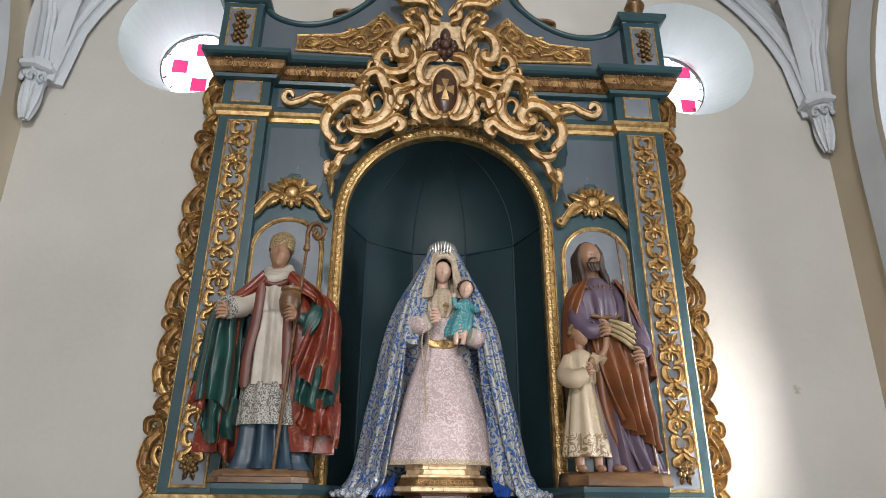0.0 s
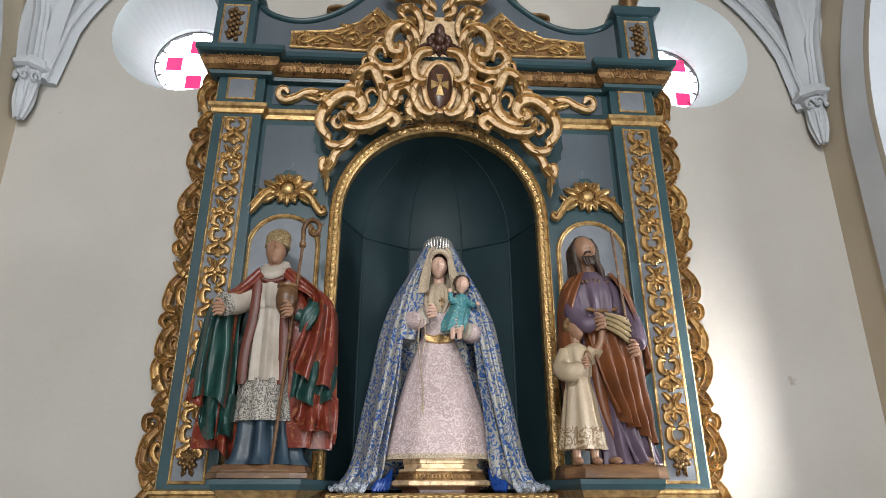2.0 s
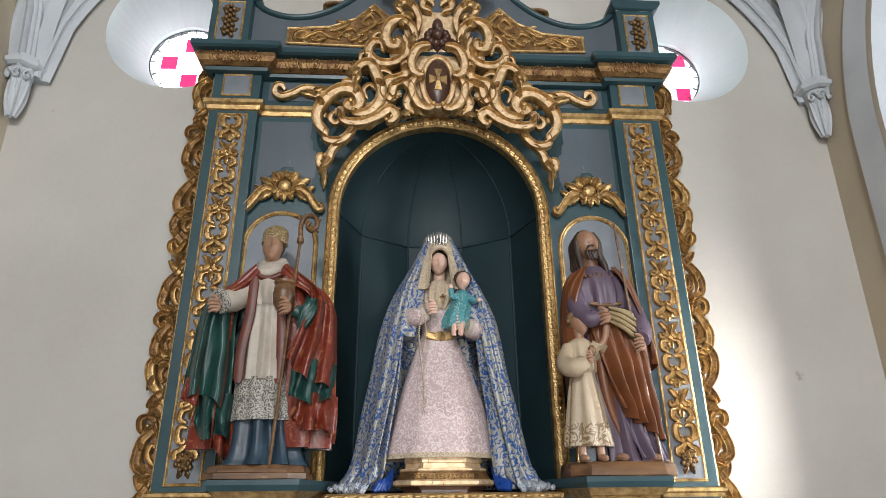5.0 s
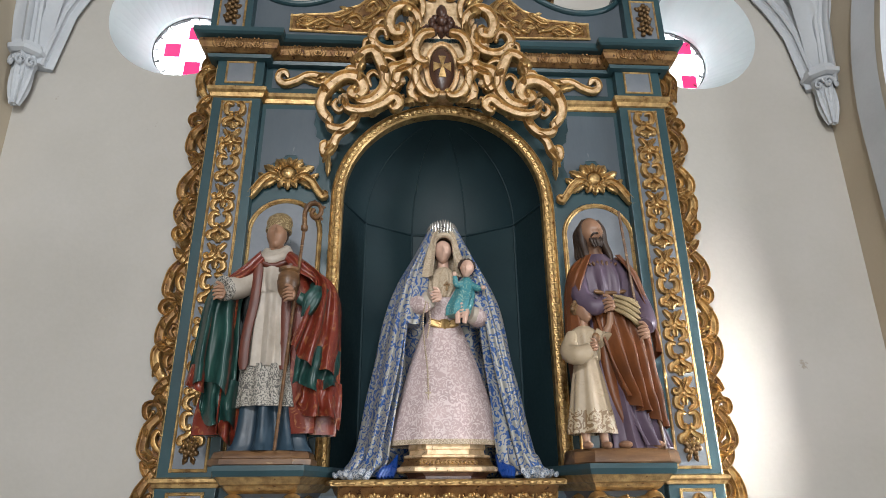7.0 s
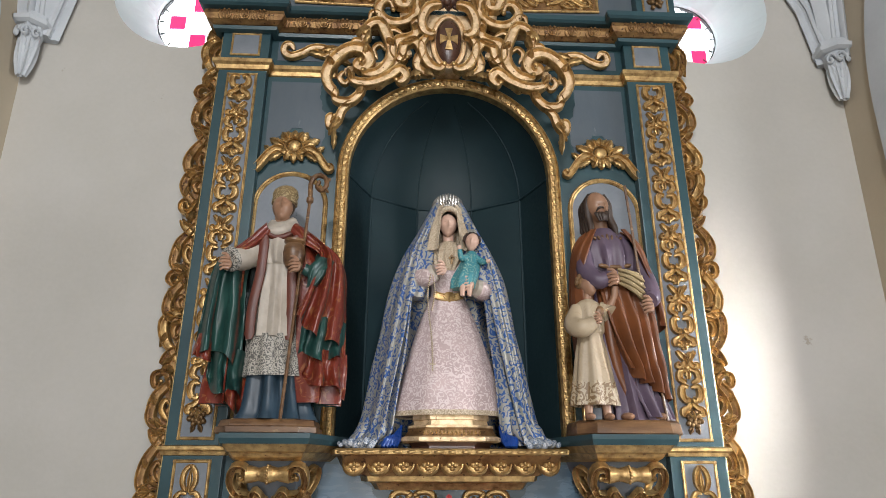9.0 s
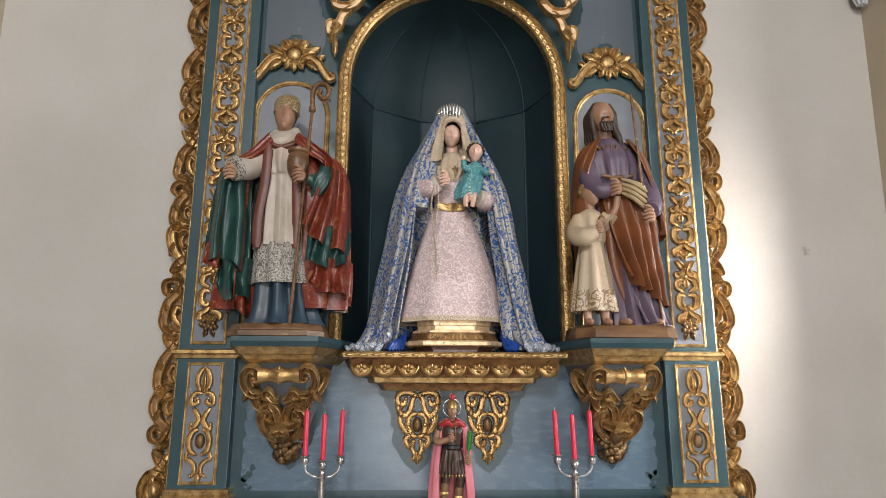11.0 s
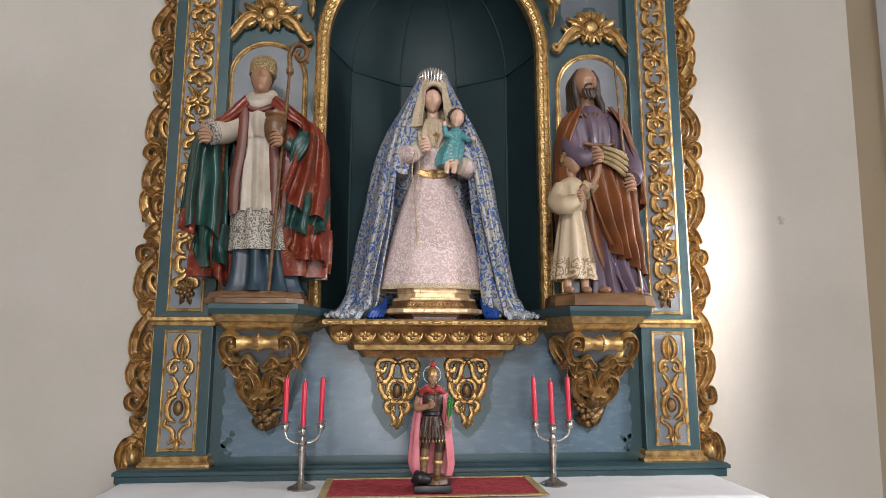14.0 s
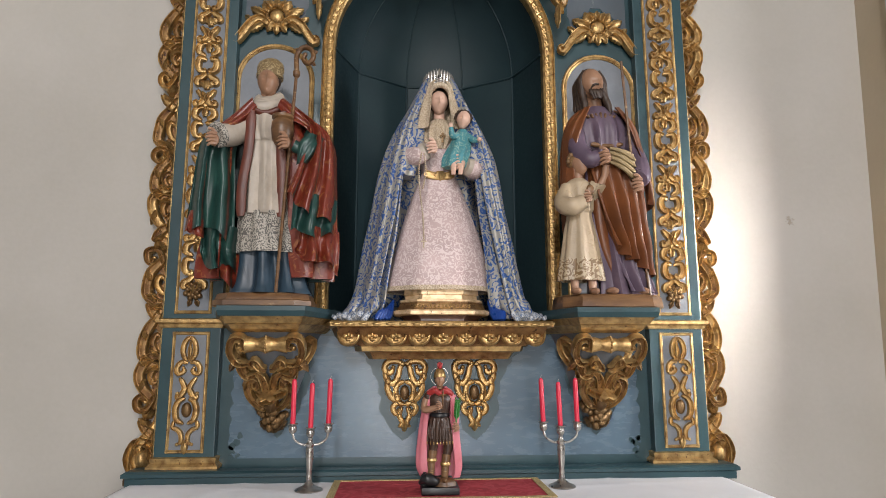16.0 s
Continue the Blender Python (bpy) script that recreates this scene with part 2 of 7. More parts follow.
def lathe(bm, prof, n=24, x=0, y=0, z=0, mi=0):
    rings(bm, [[(x + r * math.cos(2 * math.pi * i / n), y + r * math.sin(2 * math.pi * i / n), z + h) for i in range(n)] for r, h in prof], mi=mi)


def tube(bm, pts, r, n=10, steps=16, mi=0, flat=1.0):
    """A limb or rod along a smooth line; r is one radius or a list along the line."""
    line = spline(pts, steps)
    rs = r if isinstance(r, (list, tuple)) else [r, r]
    rows = []
    for i, p in enumerate(line):
        f = i / steps * (len(rs) - 1)
        k = min(int(f), len(rs) - 2)
        rad = rs[k] + (rs[k + 1] - rs[k]) * (f - k)
        d = (line[min(i + 1, steps)] - line[max(i - 1, 0)]).normalized()
        a = d.cross(Vector((0, 1, 0.01))).normalized()
        b = d.cross(a)
        rows.append([p + a * (rad * math.cos(2 * math.pi * j / n)) + b * (rad * flat * math.sin(2 * math.pi * j / n)) for j in range(n)])
    rings(bm, rows, mi=mi)


def robe(bm, keys, n=72, steps=44, arc=(0, 360), folds=9, depth=0.1, phase=0.0, thick=0.0, mi=0, mi_in=None, sharp=1.0, wild=0.25):
    """Hanging cloth: keys are (z, x, y, half-width, half-depth, fold strength). arc is the part of the ring that is there, in degrees from +x through -y (the front at 90)."""
    prof = spline_rows(keys, steps)
    full = arc[1] - arc[0] >= 360
    def row(k, inset):
        z, cx, cy, rx, ry, f = k
        out = []
        for i in range(n if full else n + 1):
            a = radians(arc[0] + (arc[1] - arc[0]) * i / n)
            w = math.sin(folds * a + phase + 1.6 * noise.noise((math.cos(a) * 1.5, math.sin(a) * 1.5, z * 2.2 + phase)))
            w = math.copysign(abs(w) ** sharp, w) + wild * 2 * noise.noise((math.cos(a) * 3, math.sin(a) * 3, z * 5 + phase))
            g = 1 + depth * f * w
            out.append((cx + (rx * g - inset) * math.cos(a), cy - (ry * g - inset) * math.sin(a), z))
        return out
    rows = [row(k, 0) for k in prof]
    rings(bm, rows, closed=full, caps=full and not thick, mi=mi)
    if thick:
        inner = [row(k, thick) for k in prof]
        rings(bm, inner, closed=full, caps=False, mi=mi if mi_in is None else mi_in)
        for a, b in ((rows[0], inner[0]), (rows[-1], inner[-1])):
            rings(bm, [a, b], closed=full, caps=False, mi=mi)
        if not full:
            for i in (0, -1):
                rings(bm, [[r[i] for r in rows], [r[i] for r in inner]], closed=False, caps=False, mi=mi)


def spline_rows(keys, n):
    arr = [np.array(k, float) for k in keys]
    arr = [2 * arr[0] - arr[1]] + arr + [2 * arr[-1] - arr[-2]]
    k = len(arr) - 3
    out = []
    for i in range(n + 1):
        f = min(i / n * k, k - 1e-6)
        s = int(f)
        t = f - s
        a, b, c, d = arr[s:s + 4]
        out.append(0.5 * ((2 * b) + (c - a) * t + (2 * a - 5 * b + 4 * c - d) * t * t + (3 * b - a - 3 * c + d) * t ** 3))
    return out


# ---- the chapel ----
WALL_Y, LEAN_OUT = 0.06, 0.03
SPRING = 3.72


def side_x(z, sx=1):
    return (2.07 if sx > 0 else 2.12) + LEAN_OUT * z


WIN_X, WIN_Z, WIN_R, PANE_X, PANE_Y, PANE_R = 1.44, 4.12, 0.41, {-1: 1.502, 1: 1.468}, 0.38, 0.25


PANE_Z = 4.155


def wall_with_windows():
    """The wall behind the altar, with two splayed round openings that go through it."""
    bm = bmesh.new()
    k = 48
    def ring(sx, r, y, cx, cz=WIN_Z):
        return [bm.verts.new((sx * (cx + r * math.cos(2 * math.pi * i / k)), y, cz + r * math.sin(2 * math.pi * i / k))) for i in range(k)]
    def square(sx, y):
        out = []
        for i in range(k):
            a = 2 * math.pi * i / k
            c, s = math.cos(a), math.sin(a)
            q = 0.62 / max(abs(c), abs(s))
            out.append(bm.verts.new((sx * (WIN_X + q * c), y, WIN_Z + q * s)))
        return out
    for sx in (-1, 1):
        sq, outer = square(sx, WALL_Y), ring(sx, WIN_R, WALL_Y, WIN_X)
        inner, back, sqb = ring(sx, PANE_R, PANE_Y, PANE_X[sx], PANE_Z), ring(sx, PANE_R, PANE_Y + 0.2, PANE_X[sx], PANE_Z), square(sx, PANE_Y + 0.2)
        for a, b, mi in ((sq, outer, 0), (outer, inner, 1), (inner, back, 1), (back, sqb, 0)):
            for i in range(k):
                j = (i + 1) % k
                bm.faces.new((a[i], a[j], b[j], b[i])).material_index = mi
    lo, hi = WIN_Z - 0.62, WIN_Z + 0.62
    for x0, x1, z0, z1 in ((-3.2, 3.2, 0, lo), (-3.2, 3.2, hi, 7.2), (-3.2, -WIN_X - 0.62, lo, hi), (-WIN_X + 0.62, WIN_X - 0.62, lo, hi), (WIN_X + 0.62, 3.2, lo, hi)):
        for y in (WALL_Y, PANE_Y + 0.2):
            # the niche of the altarpiece is let into the wall
            if y == WALL_Y and z0 == 0:
                for a, b, c, d in ((x0, -0.56, z0, z1), (0.56, x1, z0, z1), (-0.56, 0.56, z0, 1.6)):
                    bm.faces.new([bm.verts.new(p) for p in ((a, y, c), (b, y, c), (b, y, d), (a, y, d))])
            elif y != WALL_Y and z0 == 0:
                bm.faces.new([bm.verts.new(p) for p in ((x0, 0.75, z0), (x1, 0.75, z0), (x1, 0.75, z1), (x0, 0.75, z1))])
            else:
                bm.faces.new([bm.verts.new(p) for p in ((x0, y, z0), (x1, y, z0), (x1, y, z1), (x0, y, z1))])
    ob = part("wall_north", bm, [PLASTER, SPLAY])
    return tagged(ob, "cream plastered wall with two splayed round windows", "wall", kind="structure")


wall_with_windows()


def side_wall(sx, name):
    """A side wall: a short stretch of wall, then an arch that opens to the aisle, with a white rounded reveal."""
    bm = bmesh.new()
    n = 40
    spring, half, mid = 3.3, 1.45, -1.79
    # outline of the opening in y and z
    hole = [(mid + half, 0.0)] + [(mid + half * math.cos(math.pi * i / n), spring + 1.55 * math.sin(math.pi * i / n)) for i in range(n + 1)] + [(mid - half, 0.0)]
    for depth, mi in ((0.0, 0), (0.5, 0)):
        def v(y, z):
            return bm.verts.new((sx * (side_x(z, sx) + depth), y, z))
        top = 7.2
        for (y0, z0), (y1, z1) in zip(hole[1:-2], hole[2:-1]):
            bm.faces.new((v(y0, z0), v(y1, z1), v(y1, top), v(y0, top)))
        for y0, y1 in ((WALL_Y, mid + half), (mid - half, -7.6)):
            bm.faces.new((v(y0, 0), v(y1, 0), v(y1, spring), v(y0, spring)))
            bm.faces.new((v(y0, spring), v(y1, spring), v(y1, top), v(y0, top)))
    for (y0, z0), (y1, z1) in zip(hole, hole[1:]):
        bm.faces.new([bm.verts.new((sx * (side_x(z, sx) + d), y, z)) for y, z, d in ((y0, z0, 0), (y1, z1, 0), (y1, z1, 0.5), (y0, z0, 0.5))]).material_index = 1
    # white painted band round the opening
    band = []
    for (y, z) in hole:
        dy, dz = (y - mid) / half, max(0, (z - spring)) / 1.55
        q = math.hypot(dy, dz) or 1
        band.append(((y, z), (y + 0.17 * dy / q, z + 0.17 * dz / q)))
    for (a, b), (c, d) in zip(band, band[1:]):
        bm.faces.new([bm.verts.new((sx * (side_x(z, sx) - 0.03), y, z)) for y, z in (a, c, d, b)]).material_index = 1
    ob = part(name, bm, [OCHRE, WHITEWASH])
    return tagged(ob, "ochre plastered side wall with a white-edged arch", "wall", kind="structure")


side_wall(-1, "wall_west")
side_wall(1, "wall_east")

bm = bmesh.new()
box(bm, -5, 5, -7.8, 0.8, -0.1, 0)
tagged(part("floor", bm, STONE_FLOOR), "worn stone chapel floor", "floor", kind="structure")


def back_wall():
    """The wall behind the camera, with a door and two windows cut out."""
    bm = bmesh.new()
    for x0, x1, z0, z1 in ((-5, -1.9, 0, 7.2), (-1.9, -0.65, 0, 3.4), (0.85, 1.9, 0, 3.4), (-0.65, 0.85, 2.4, 3.4), (1.9, 5, 0, 7.2), (-0.6, 0.6, 3.4, 5.2), (-1.9, 1.9, 5.2, 7.2)):
        box(bm, x0, x1, -7.6, -7.4, z0, z1)
    tagged(part("wall_south", bm, PLASTER), "cream plastered wall with a door and two windows", "wall", kind="structure")
    for sx in (-1, 1):
        b2 = bmesh.new()
        box(b2, sx * 4.95, sx * 5.1, -7.6, -2.4, 0, 7.2)
        box(b2, sx * 4.95, sx * 5.1, -2.4, 0.8, 0, 1.2)
        box(b2, sx * 4.95, sx * 5.1, -2.4, 0.8, 3.2, 7.2)
        box(b2, sx * 4.95, sx * 5.1, -1.0, 0.8, 1.2, 3.2)
        tagged(part("wall_aisle", b2, PLASTER), "cream plastered outer aisle wall with a window", "wall", kind="structure")


back_wall()


def bow(d, half, rise):
    """Height of an arch over its springing, at the distance d from its middle."""
    return rise * math.sqrt(max(0.0, 1 - (d / half) ** 2))


BAY_Y0, BAY_Y1, BAY_HALF = WALL_Y, -4.6, 2.19


def vault():
    bm = bmesh.new()
    n = 40
    mid, hy = (BAY_Y0 + BAY_Y1) / 2, (BAY_Y0 - BAY_Y1) / 2
    grid = []
    for i in range(n + 1):
        x = -BAY_HALF + 2 * BAY_HALF * i / n
        row = []
        for j in range(n + 1):
            y = BAY_Y0 + (BAY_Y1 - BAY_Y0) * j / n
            row.append(bm.verts.new((x, y, SPRING + max(bow(x, BAY_HALF, 1.62), bow(y - mid, hy, 1.7)))))
        grid.append(row)
    for i in range(n):
        for j in range(n):
            bm.faces.new((grid[i][j], grid[i + 1][j], grid[i + 1][j + 1], grid[i][j + 1]))
    box(bm, -5.1, 5.1, -7.6, 0.8, 7.2, 7.3)
    ob = part("ceiling", bm, PLASTER, smooth=False)
    tagged(ob, "cream plastered groin vault", "ceiling", kind="structure")
    # moulded ribs from each springing: along the wall, across the corner and along the side
    for sx in (-1, 1):
        for kind in range(3):
            b2 = bmesh.new()
            rows = []
            steps = 40
            for i in range(steps + 1):
                t = i / steps
                if kind == 0:
                    x, y = sx * BAY_HALF * (1 - t), BAY_Y0
                    z = SPRING + bow(x, BAY_HALF, 1.62)
                    side, out = Vector((0, -1, 0)), 0
                elif kind == 1:
                    x, y = sx * BAY_HALF * (1 - t), BAY_Y0 + (mid - BAY_Y0) * t
                    z = SPRING + bow(x, BAY_HALF, 1.66)
                    side = Vector((1, sx * BAY_HALF / (BAY_Y0 - mid) * 1.0, 0)).normalized()
                else:
                    x, y = sx * BAY_HALF, BAY_Y0 + (mid - BAY_Y0) * t
                    z = SPRING + bow(y - mid, hy, 1.7)
                    side = Vector((-sx, 0, 0))
                rows.append((Vector((x, y, z)), side))
            skin = []
            for i, (p, side) in enumerate(rows):
                d = (rows[min(i + 1, steps)][0] - rows[max(i - 1, 0)][0]).normalized()
                dn = side.cross(d).normalized()
                if dn.z > 0:
                    dn = -dn
                if kind != 1:
                    prof = ((0, -0.02), (0, 0.1), (0.01, 0.125), (0.03, 0.138), (0.038, 0.122), (0.036, 0.1), (0.05, 0.092), (0.062, 0.1), (0.074, 0.092), (0.076, 0.07), (0.09, 0.062), (0.1, 0.05), (0.1, 0.03), (0.115, 0.02), (0.12, -0.02))
                    skin.append([p + side * a + dn * b for a, b in prof])
                else:
                    half_rib = ((0.095, -0.03), (0.098, 0.02), (0.088, 0.036), (0.072, 0.03), (0.064, 0.045), (0.066, 0.07), (0.054, 0.082), (0.042, 0.078), (0.034, 0.095), (0.036, 0.125), (0.024, 0.145), (0.008, 0.152))
                    prof = tuple((-a, b) for a, b in half_rib) + half_rib[::-1]
                    skin.append([p + side * a + dn * b for a, b in prof])
            rings(b2, skin)
            tagged(part("vault_rib", b2, WHITEWASH, smooth=True), "white plastered moulded vault rib", "vault rib", kind="structure")


vault()


def capital(sx):
    """A carved corbel capital in the corner, from which the ribs spring."""
    t = thing("corbel_capital", "white plaster corbel capital with carved acanthus leaves", "capital", "capitals of the vault", pose(2.135 if sx > 0 else -2.18, 0.0, 3.6) @ Matrix.Diagonal((0.52, 0.56, 0.68, 1)))
    t["kind"] = "structure"
    bm = bmesh.new()
    rows = []
    for z, r in ((-0.21, 0.01), (-0.12, 0.04), (-0.02, 0.066), (0.1, 0.09), (0.2, 0.115)):
        rows.append([(r * math.cos(2 * math.pi * i / 16), r * math.sin(2 * math.pi * i / 16), z) for i in range(16)])
    rings(bm, rows)
    part("bell", bm, WHITEWASH, t, smooth=True)
    bm = bmesh.new()
    rings(bm, [[(r * (1.0 if i % 2 else 1.04) * math.cos(2 * math.pi * i / 8 + 0.39), r * math.sin(2 * math.pi * i / 8 + 0.39), z) for i in range(8)] for z, r in ((0.2, 0.15), (0.215, 0.19), (0.245, 0.2), (0.26, 0.17), (0.3, 0.16))])
    part("abacus", bm, WHITEWASH, t)
    for k in range(7):
        bm = bmesh.new()
        leaf(bm, 0, -0.2, 0, 0.4 if k % 2 else 0.31, 0.056, 0.05, 6, 0.0)
        a = -90 + (k - 3) * 38
        part("leaf", bm, WHITEWASH, t, m=pose(0.0, 0.0, 0, 0, 0, a + 90) @ pose(0, -0.05, 0, 15, 0, 0) @ Matrix.Diagonal((0.8, 1, 1, 1)))
    for k in (-1, 0, 1):
        bm = bmesh.new()
        ring = [(0.05 * (1 - 0.085 * i) * math.cos(i * 0.75), 0.13 + 0.05 * (1 - 0.085 * i) * math.sin(i * 0.75)) for i in range(11)]
        ribbon(bm, ring, 0.012, 0.03, 40, (0.9, 0.6), profile=ROUND, eye=0.014)
        part("volute", bm, WHITEWASH, t, smooth=True, m=pose(0, 0, 0, 0, 0, 42 * k - 12 * sx) @ pose(0, -0.115, 0))


capital(-1)
capital(1)

CLEAR_GLASS = glass("daylit_pale_glass", (0.96, 0.98, 1.0), 2.2)
PINK_GLASS = glass("daylit_pink_glass", (0.9, 0.04, 0.18), 0.6)
LEAD = material("lead_came", (0.06, 0.06, 0.06), rough=0.6)


def round_window(sx, number):
    """A round leaded window: pale panes with pink squares, lead cames and an iron ring."""
    t = tagged(new("window_%d" % number), "round leaded window with pink panes and bright daylight behind", "window", kind="structure")
    t.matrix_basis = pose(sx * PANE_X[sx], PANE_Y + 0.035, PANE_Z)
    bm = bmesh.new()
    prof = [[((PANE_R + a) * math.cos(2 * math.pi * i / 48), b, (PANE_R + a) * math.sin(2 * math.pi * i / 48)) for i in range(48)] for a, b in ((0.01, -0.008), (-0.006, -0.008), (-0.006, 0.012), (0.01, 0.012), (0.01, -0.008))]
    rings(bm, prof, caps=False)
    part("window_frame", bm, LEAD, t)
    cell = 0.132
    for i in range(-2, 3):
        for j in range(-2, 3):
            x, z = i * cell, j * cell
            if math.hypot(x, z) > PANE_R + 0.04:
                continue
            is_pink = abs(i) + abs(j) == 1 if sx < 0 else abs(i) == 1 and abs(j) == 1
            bm = bmesh.new()
            half = 0.046 if is_pink else 0.063
            q = [(x + a * half, z + b * half) for a, b in ((-1, -1), (1, -1), (1, 1), (-1, 1))]
            q = [(a, b) if math.hypot(a, b) < PANE_R else (a * (PANE_R - 0.002) / math.hypot(a, b), b * (PANE_R - 0.002) / math.hypot(a, b)) for a, b in q]
            prism(bm, q, -0.003, 0.003)
            part("pane", bm, PINK_GLASS if is_pink else CLEAR_GLASS, t)
    bm = bmesh.new()
    lathe(bm, [(PANE_R, 0), (PANE_R, 0.004)], 48)
    p = part("outer_pane", bm, CLEAR_GLASS, t, m=pose(0, 0.02, 0, 90, 0, 0))
    for k in range(16):
        bm = bmesh.new()
        a = 2 * math.pi * k / 16
        box(bm, PANE_R - 0.035, PANE_R - 0.01, -0.008, 0.004, -0.0025, 0.0025)
        part("came", bm, LEAD, t, m=pose(0, 0, 0, 0, math.degrees(a), 0))


round_window(-1, 1)
round_window(1, 2)


# ---- the altarpiece ----
altarpiece = thing("altarpiece", "teal painted wooden altarpiece with carved gilded ornament and a central niche", "altarpiece")
AX = 0.005
ARCH_R, ARCH_Z = 0.497, 2.957


def front_panel():
    """The main board with its arched opening, in three flat pieces round the arch."""
    bm = bmesh.new()
    n = 32
    for y in (0.0, 0.05):
        def v(x, z):
            return bm.verts.new((x, y, z))
        for sx in (-1, 1):
            bm.faces.new((v(sx * ARCH_R, 1.04), v(sx * 1.2, 1.04), v(sx * 1.2, ARCH_Z), v(sx * ARCH_R, ARCH_Z)))
            bm.faces.new((v(sx * ARCH_R, ARCH_Z), v(sx * 1.2, ARCH_Z), v(sx * 1.2, 3.9), v(sx * ARCH_R, 3.9)))
        bm.faces.new((v(-ARCH_R, 1.04), v(ARCH_R, 1.04), v(ARCH_R, 1.64), v(-ARCH_R, 1.64)))
        for i in range(n):
            a, b = math.pi * i / n, math.pi * (i + 1) / n
            bm.faces.new((v(ARCH_R * math.cos(a), ARCH_Z + ARCH_R * math.sin(a)), v(ARCH_R * math.cos(b), ARCH_Z + ARCH_R * math.sin(b)), v(ARCH_R * math.cos(b), 3.9), v(ARCH_R * math.cos(a), 3.9)))
    for sx in (-1, 1):
        bm.faces.new([bm.verts.new(p) for p in ((sx * 1.2, 0, 1.04), (sx * 1.2, 0.058, 1.04), (sx * 1.2, 0.058, 3.9), (sx * 1.2, 0, 3.9))])
    bmesh.ops.remove_doubles(bm, verts=bm.verts, dist=1e-5)
    part("main_panel", bm, TEAL, altarpiece, "dark teal painted board")


front_panel()


def scalloped(pts, step=0.022, amp=0.006):
    """An outline with an uneven, hand-cut edge; the long straight sides stay straight."""
    out = []
    for i, (x0, z0) in enumerate(pts):
        x1, z1 = pts[(i + 1) % len(pts)]
        d = math.hypot(x1 - x0, z1 - z0)
        k = max(1, int(d / step)) if 0.01 < abs(x1 - x0) and 0.01 < abs(z1 - z0) else 1
        for j in range(k):
            t = j / k
            w = amp * (math.sin(j * 2.1 + i * 1.7) + 0.6 * math.sin(j * 4.7 + i)) if j else 0.0
            out.append((x0 + (x1 - x0) * t - (z1 - z0) / d * w, z0 + (z1 - z0) * t + (x1 - x0) / d * w))
    return out


def niche():
    """Five flat staves and a half dome of five gores, with raised seams."""
    bm = bmesh.new()
    corners = [math.pi * i / 5 for i in range(6)]
    def p(a, z, r=ARCH_R):
        return Vector((r * math.cos(a), r * math.sin(a) * 0.9 + 0.02, z))
    for a, b in zip(corners, corners[1:]):
        bm.faces.new([bm.verts.new(q) for q in (p(a, 1.64), p(b, 1.64), p(b, ARCH_Z), p(a, ARCH_Z))])
    steps = 12
    def d(a, k):
        e = math.pi / 2 * k / steps
        return Vector((ARCH_R * math.cos(a) * math.cos(e), ARCH_R * math.sin(a) * 0.9 * math.cos(e) + 0.02, ARCH_Z + ARCH_R * math.sin(e)))
    for a, b in zip(corners, corners[1:]):
        for k in range(steps):
            sub = 3
            for s in range(sub):
                a0, a1 = a + (b - a) * s / sub, a + (b - a) * (s + 1) / sub
                f = [d(a0, k), d(a1, k), d(a1, k + 1), d(a0, k + 1)]
                bm.faces.new([bm.verts.new(q) for q in f])
    # floor of the niche and the small return behind the front board
    bm.faces.new([bm.verts.new(p(a, 1.64)) for a in corners])
    bmesh.ops.remove_doubles(bm, verts=bm.verts, dist=1e-4)
    body = part("niche", bm, NICHE, altarpiece, "dark green panelled niche with a half dome", True)
    body.data.set_sharp_from_angle(angle=radians(24))
    for a in corners[1:-1]:
        bm = bmesh.new()
        tube(bm, [p(a, 1.64, ARCH_R - 0.004), p(a, 2.3, ARCH_R - 0.004), p(a, ARCH_Z, ARCH_R - 0.004)], 0.006, 8, 4)
        part("seam", bm, NICHE, body)
        bm = bmesh.new()
        tube(bm, [d(a, k) * 0.995 + Vector((0, 0, ARCH_Z * 0.005)) for k in range(0, steps, 2)], 0.004, 8, 14)
        part("seam", bm, NICHE, body)
    for a, b in zip(corners, corners[1:]):
        bm = bmesh.new()
        tube(bm, [p(a, ARCH_Z, ARCH_R - 0.004), (p(a, ARCH_Z) + p(b, ARCH_Z)) / 2 * 1.0, p(b, ARCH_Z, ARCH_R - 0.004)], 0.007, 8, 4)
        part("rim", bm, NICHE, body)


niche()


def moulding(bm, path, prof, mi=0):
    """Sweeps a profile (out, up) along a level path of corners seen from above; mitred."""
    rows = []
    P = [Vector((*q, 0)) for q in path]
    for i, q in enumerate(P):
        ds = [(P[k + 1] - P[k]).normalized() for k in (i - 1, i) if 0 <= k < len(P) - 1]
        ns = [Vector((d.y, -d.x, 0)) for d in ds]
        nrm = sum(ns, Vector()) / len(ns)
        nrm = nrm / max(0.3, nrm.length_squared)
        rows.append([q + nrm * o + Vector((0, 0, z)) for o, z in prof])
    rings(bm, rows, mi=mi)


def bead_frame(pts, r, parent, name="panel_frame", mat=None, closed=True, y=0.0):
    """A gilded half-round moulding along a flat outline."""
    bm = bmesh.new()
    k = len(pts)
    for i in range(k if closed else k - 1):
        a, b = Vector((pts[i][0], y, pts[i][1])), Vector((pts[(i + 1) % k][0], y, pts[(i + 1) % k][1]))
        d = (b - a).normalized()
        s = Vector((d.z, 0, -d.x))
        a, b = a - d * r, b + d * r
        rows = [[q + s * (r * c) + Vector((0, -h * r, 0)) for c, h in ((-1, 0), (-0.9, 0.6), (-0.4, 1.0), (0.1, 0.75), (0.5, 0.95), (0.95, 0.5), (1, 0))] for q in (a, b)]
        rings(bm, rows)
    return part(name, bm, mat or GOLD, parent)


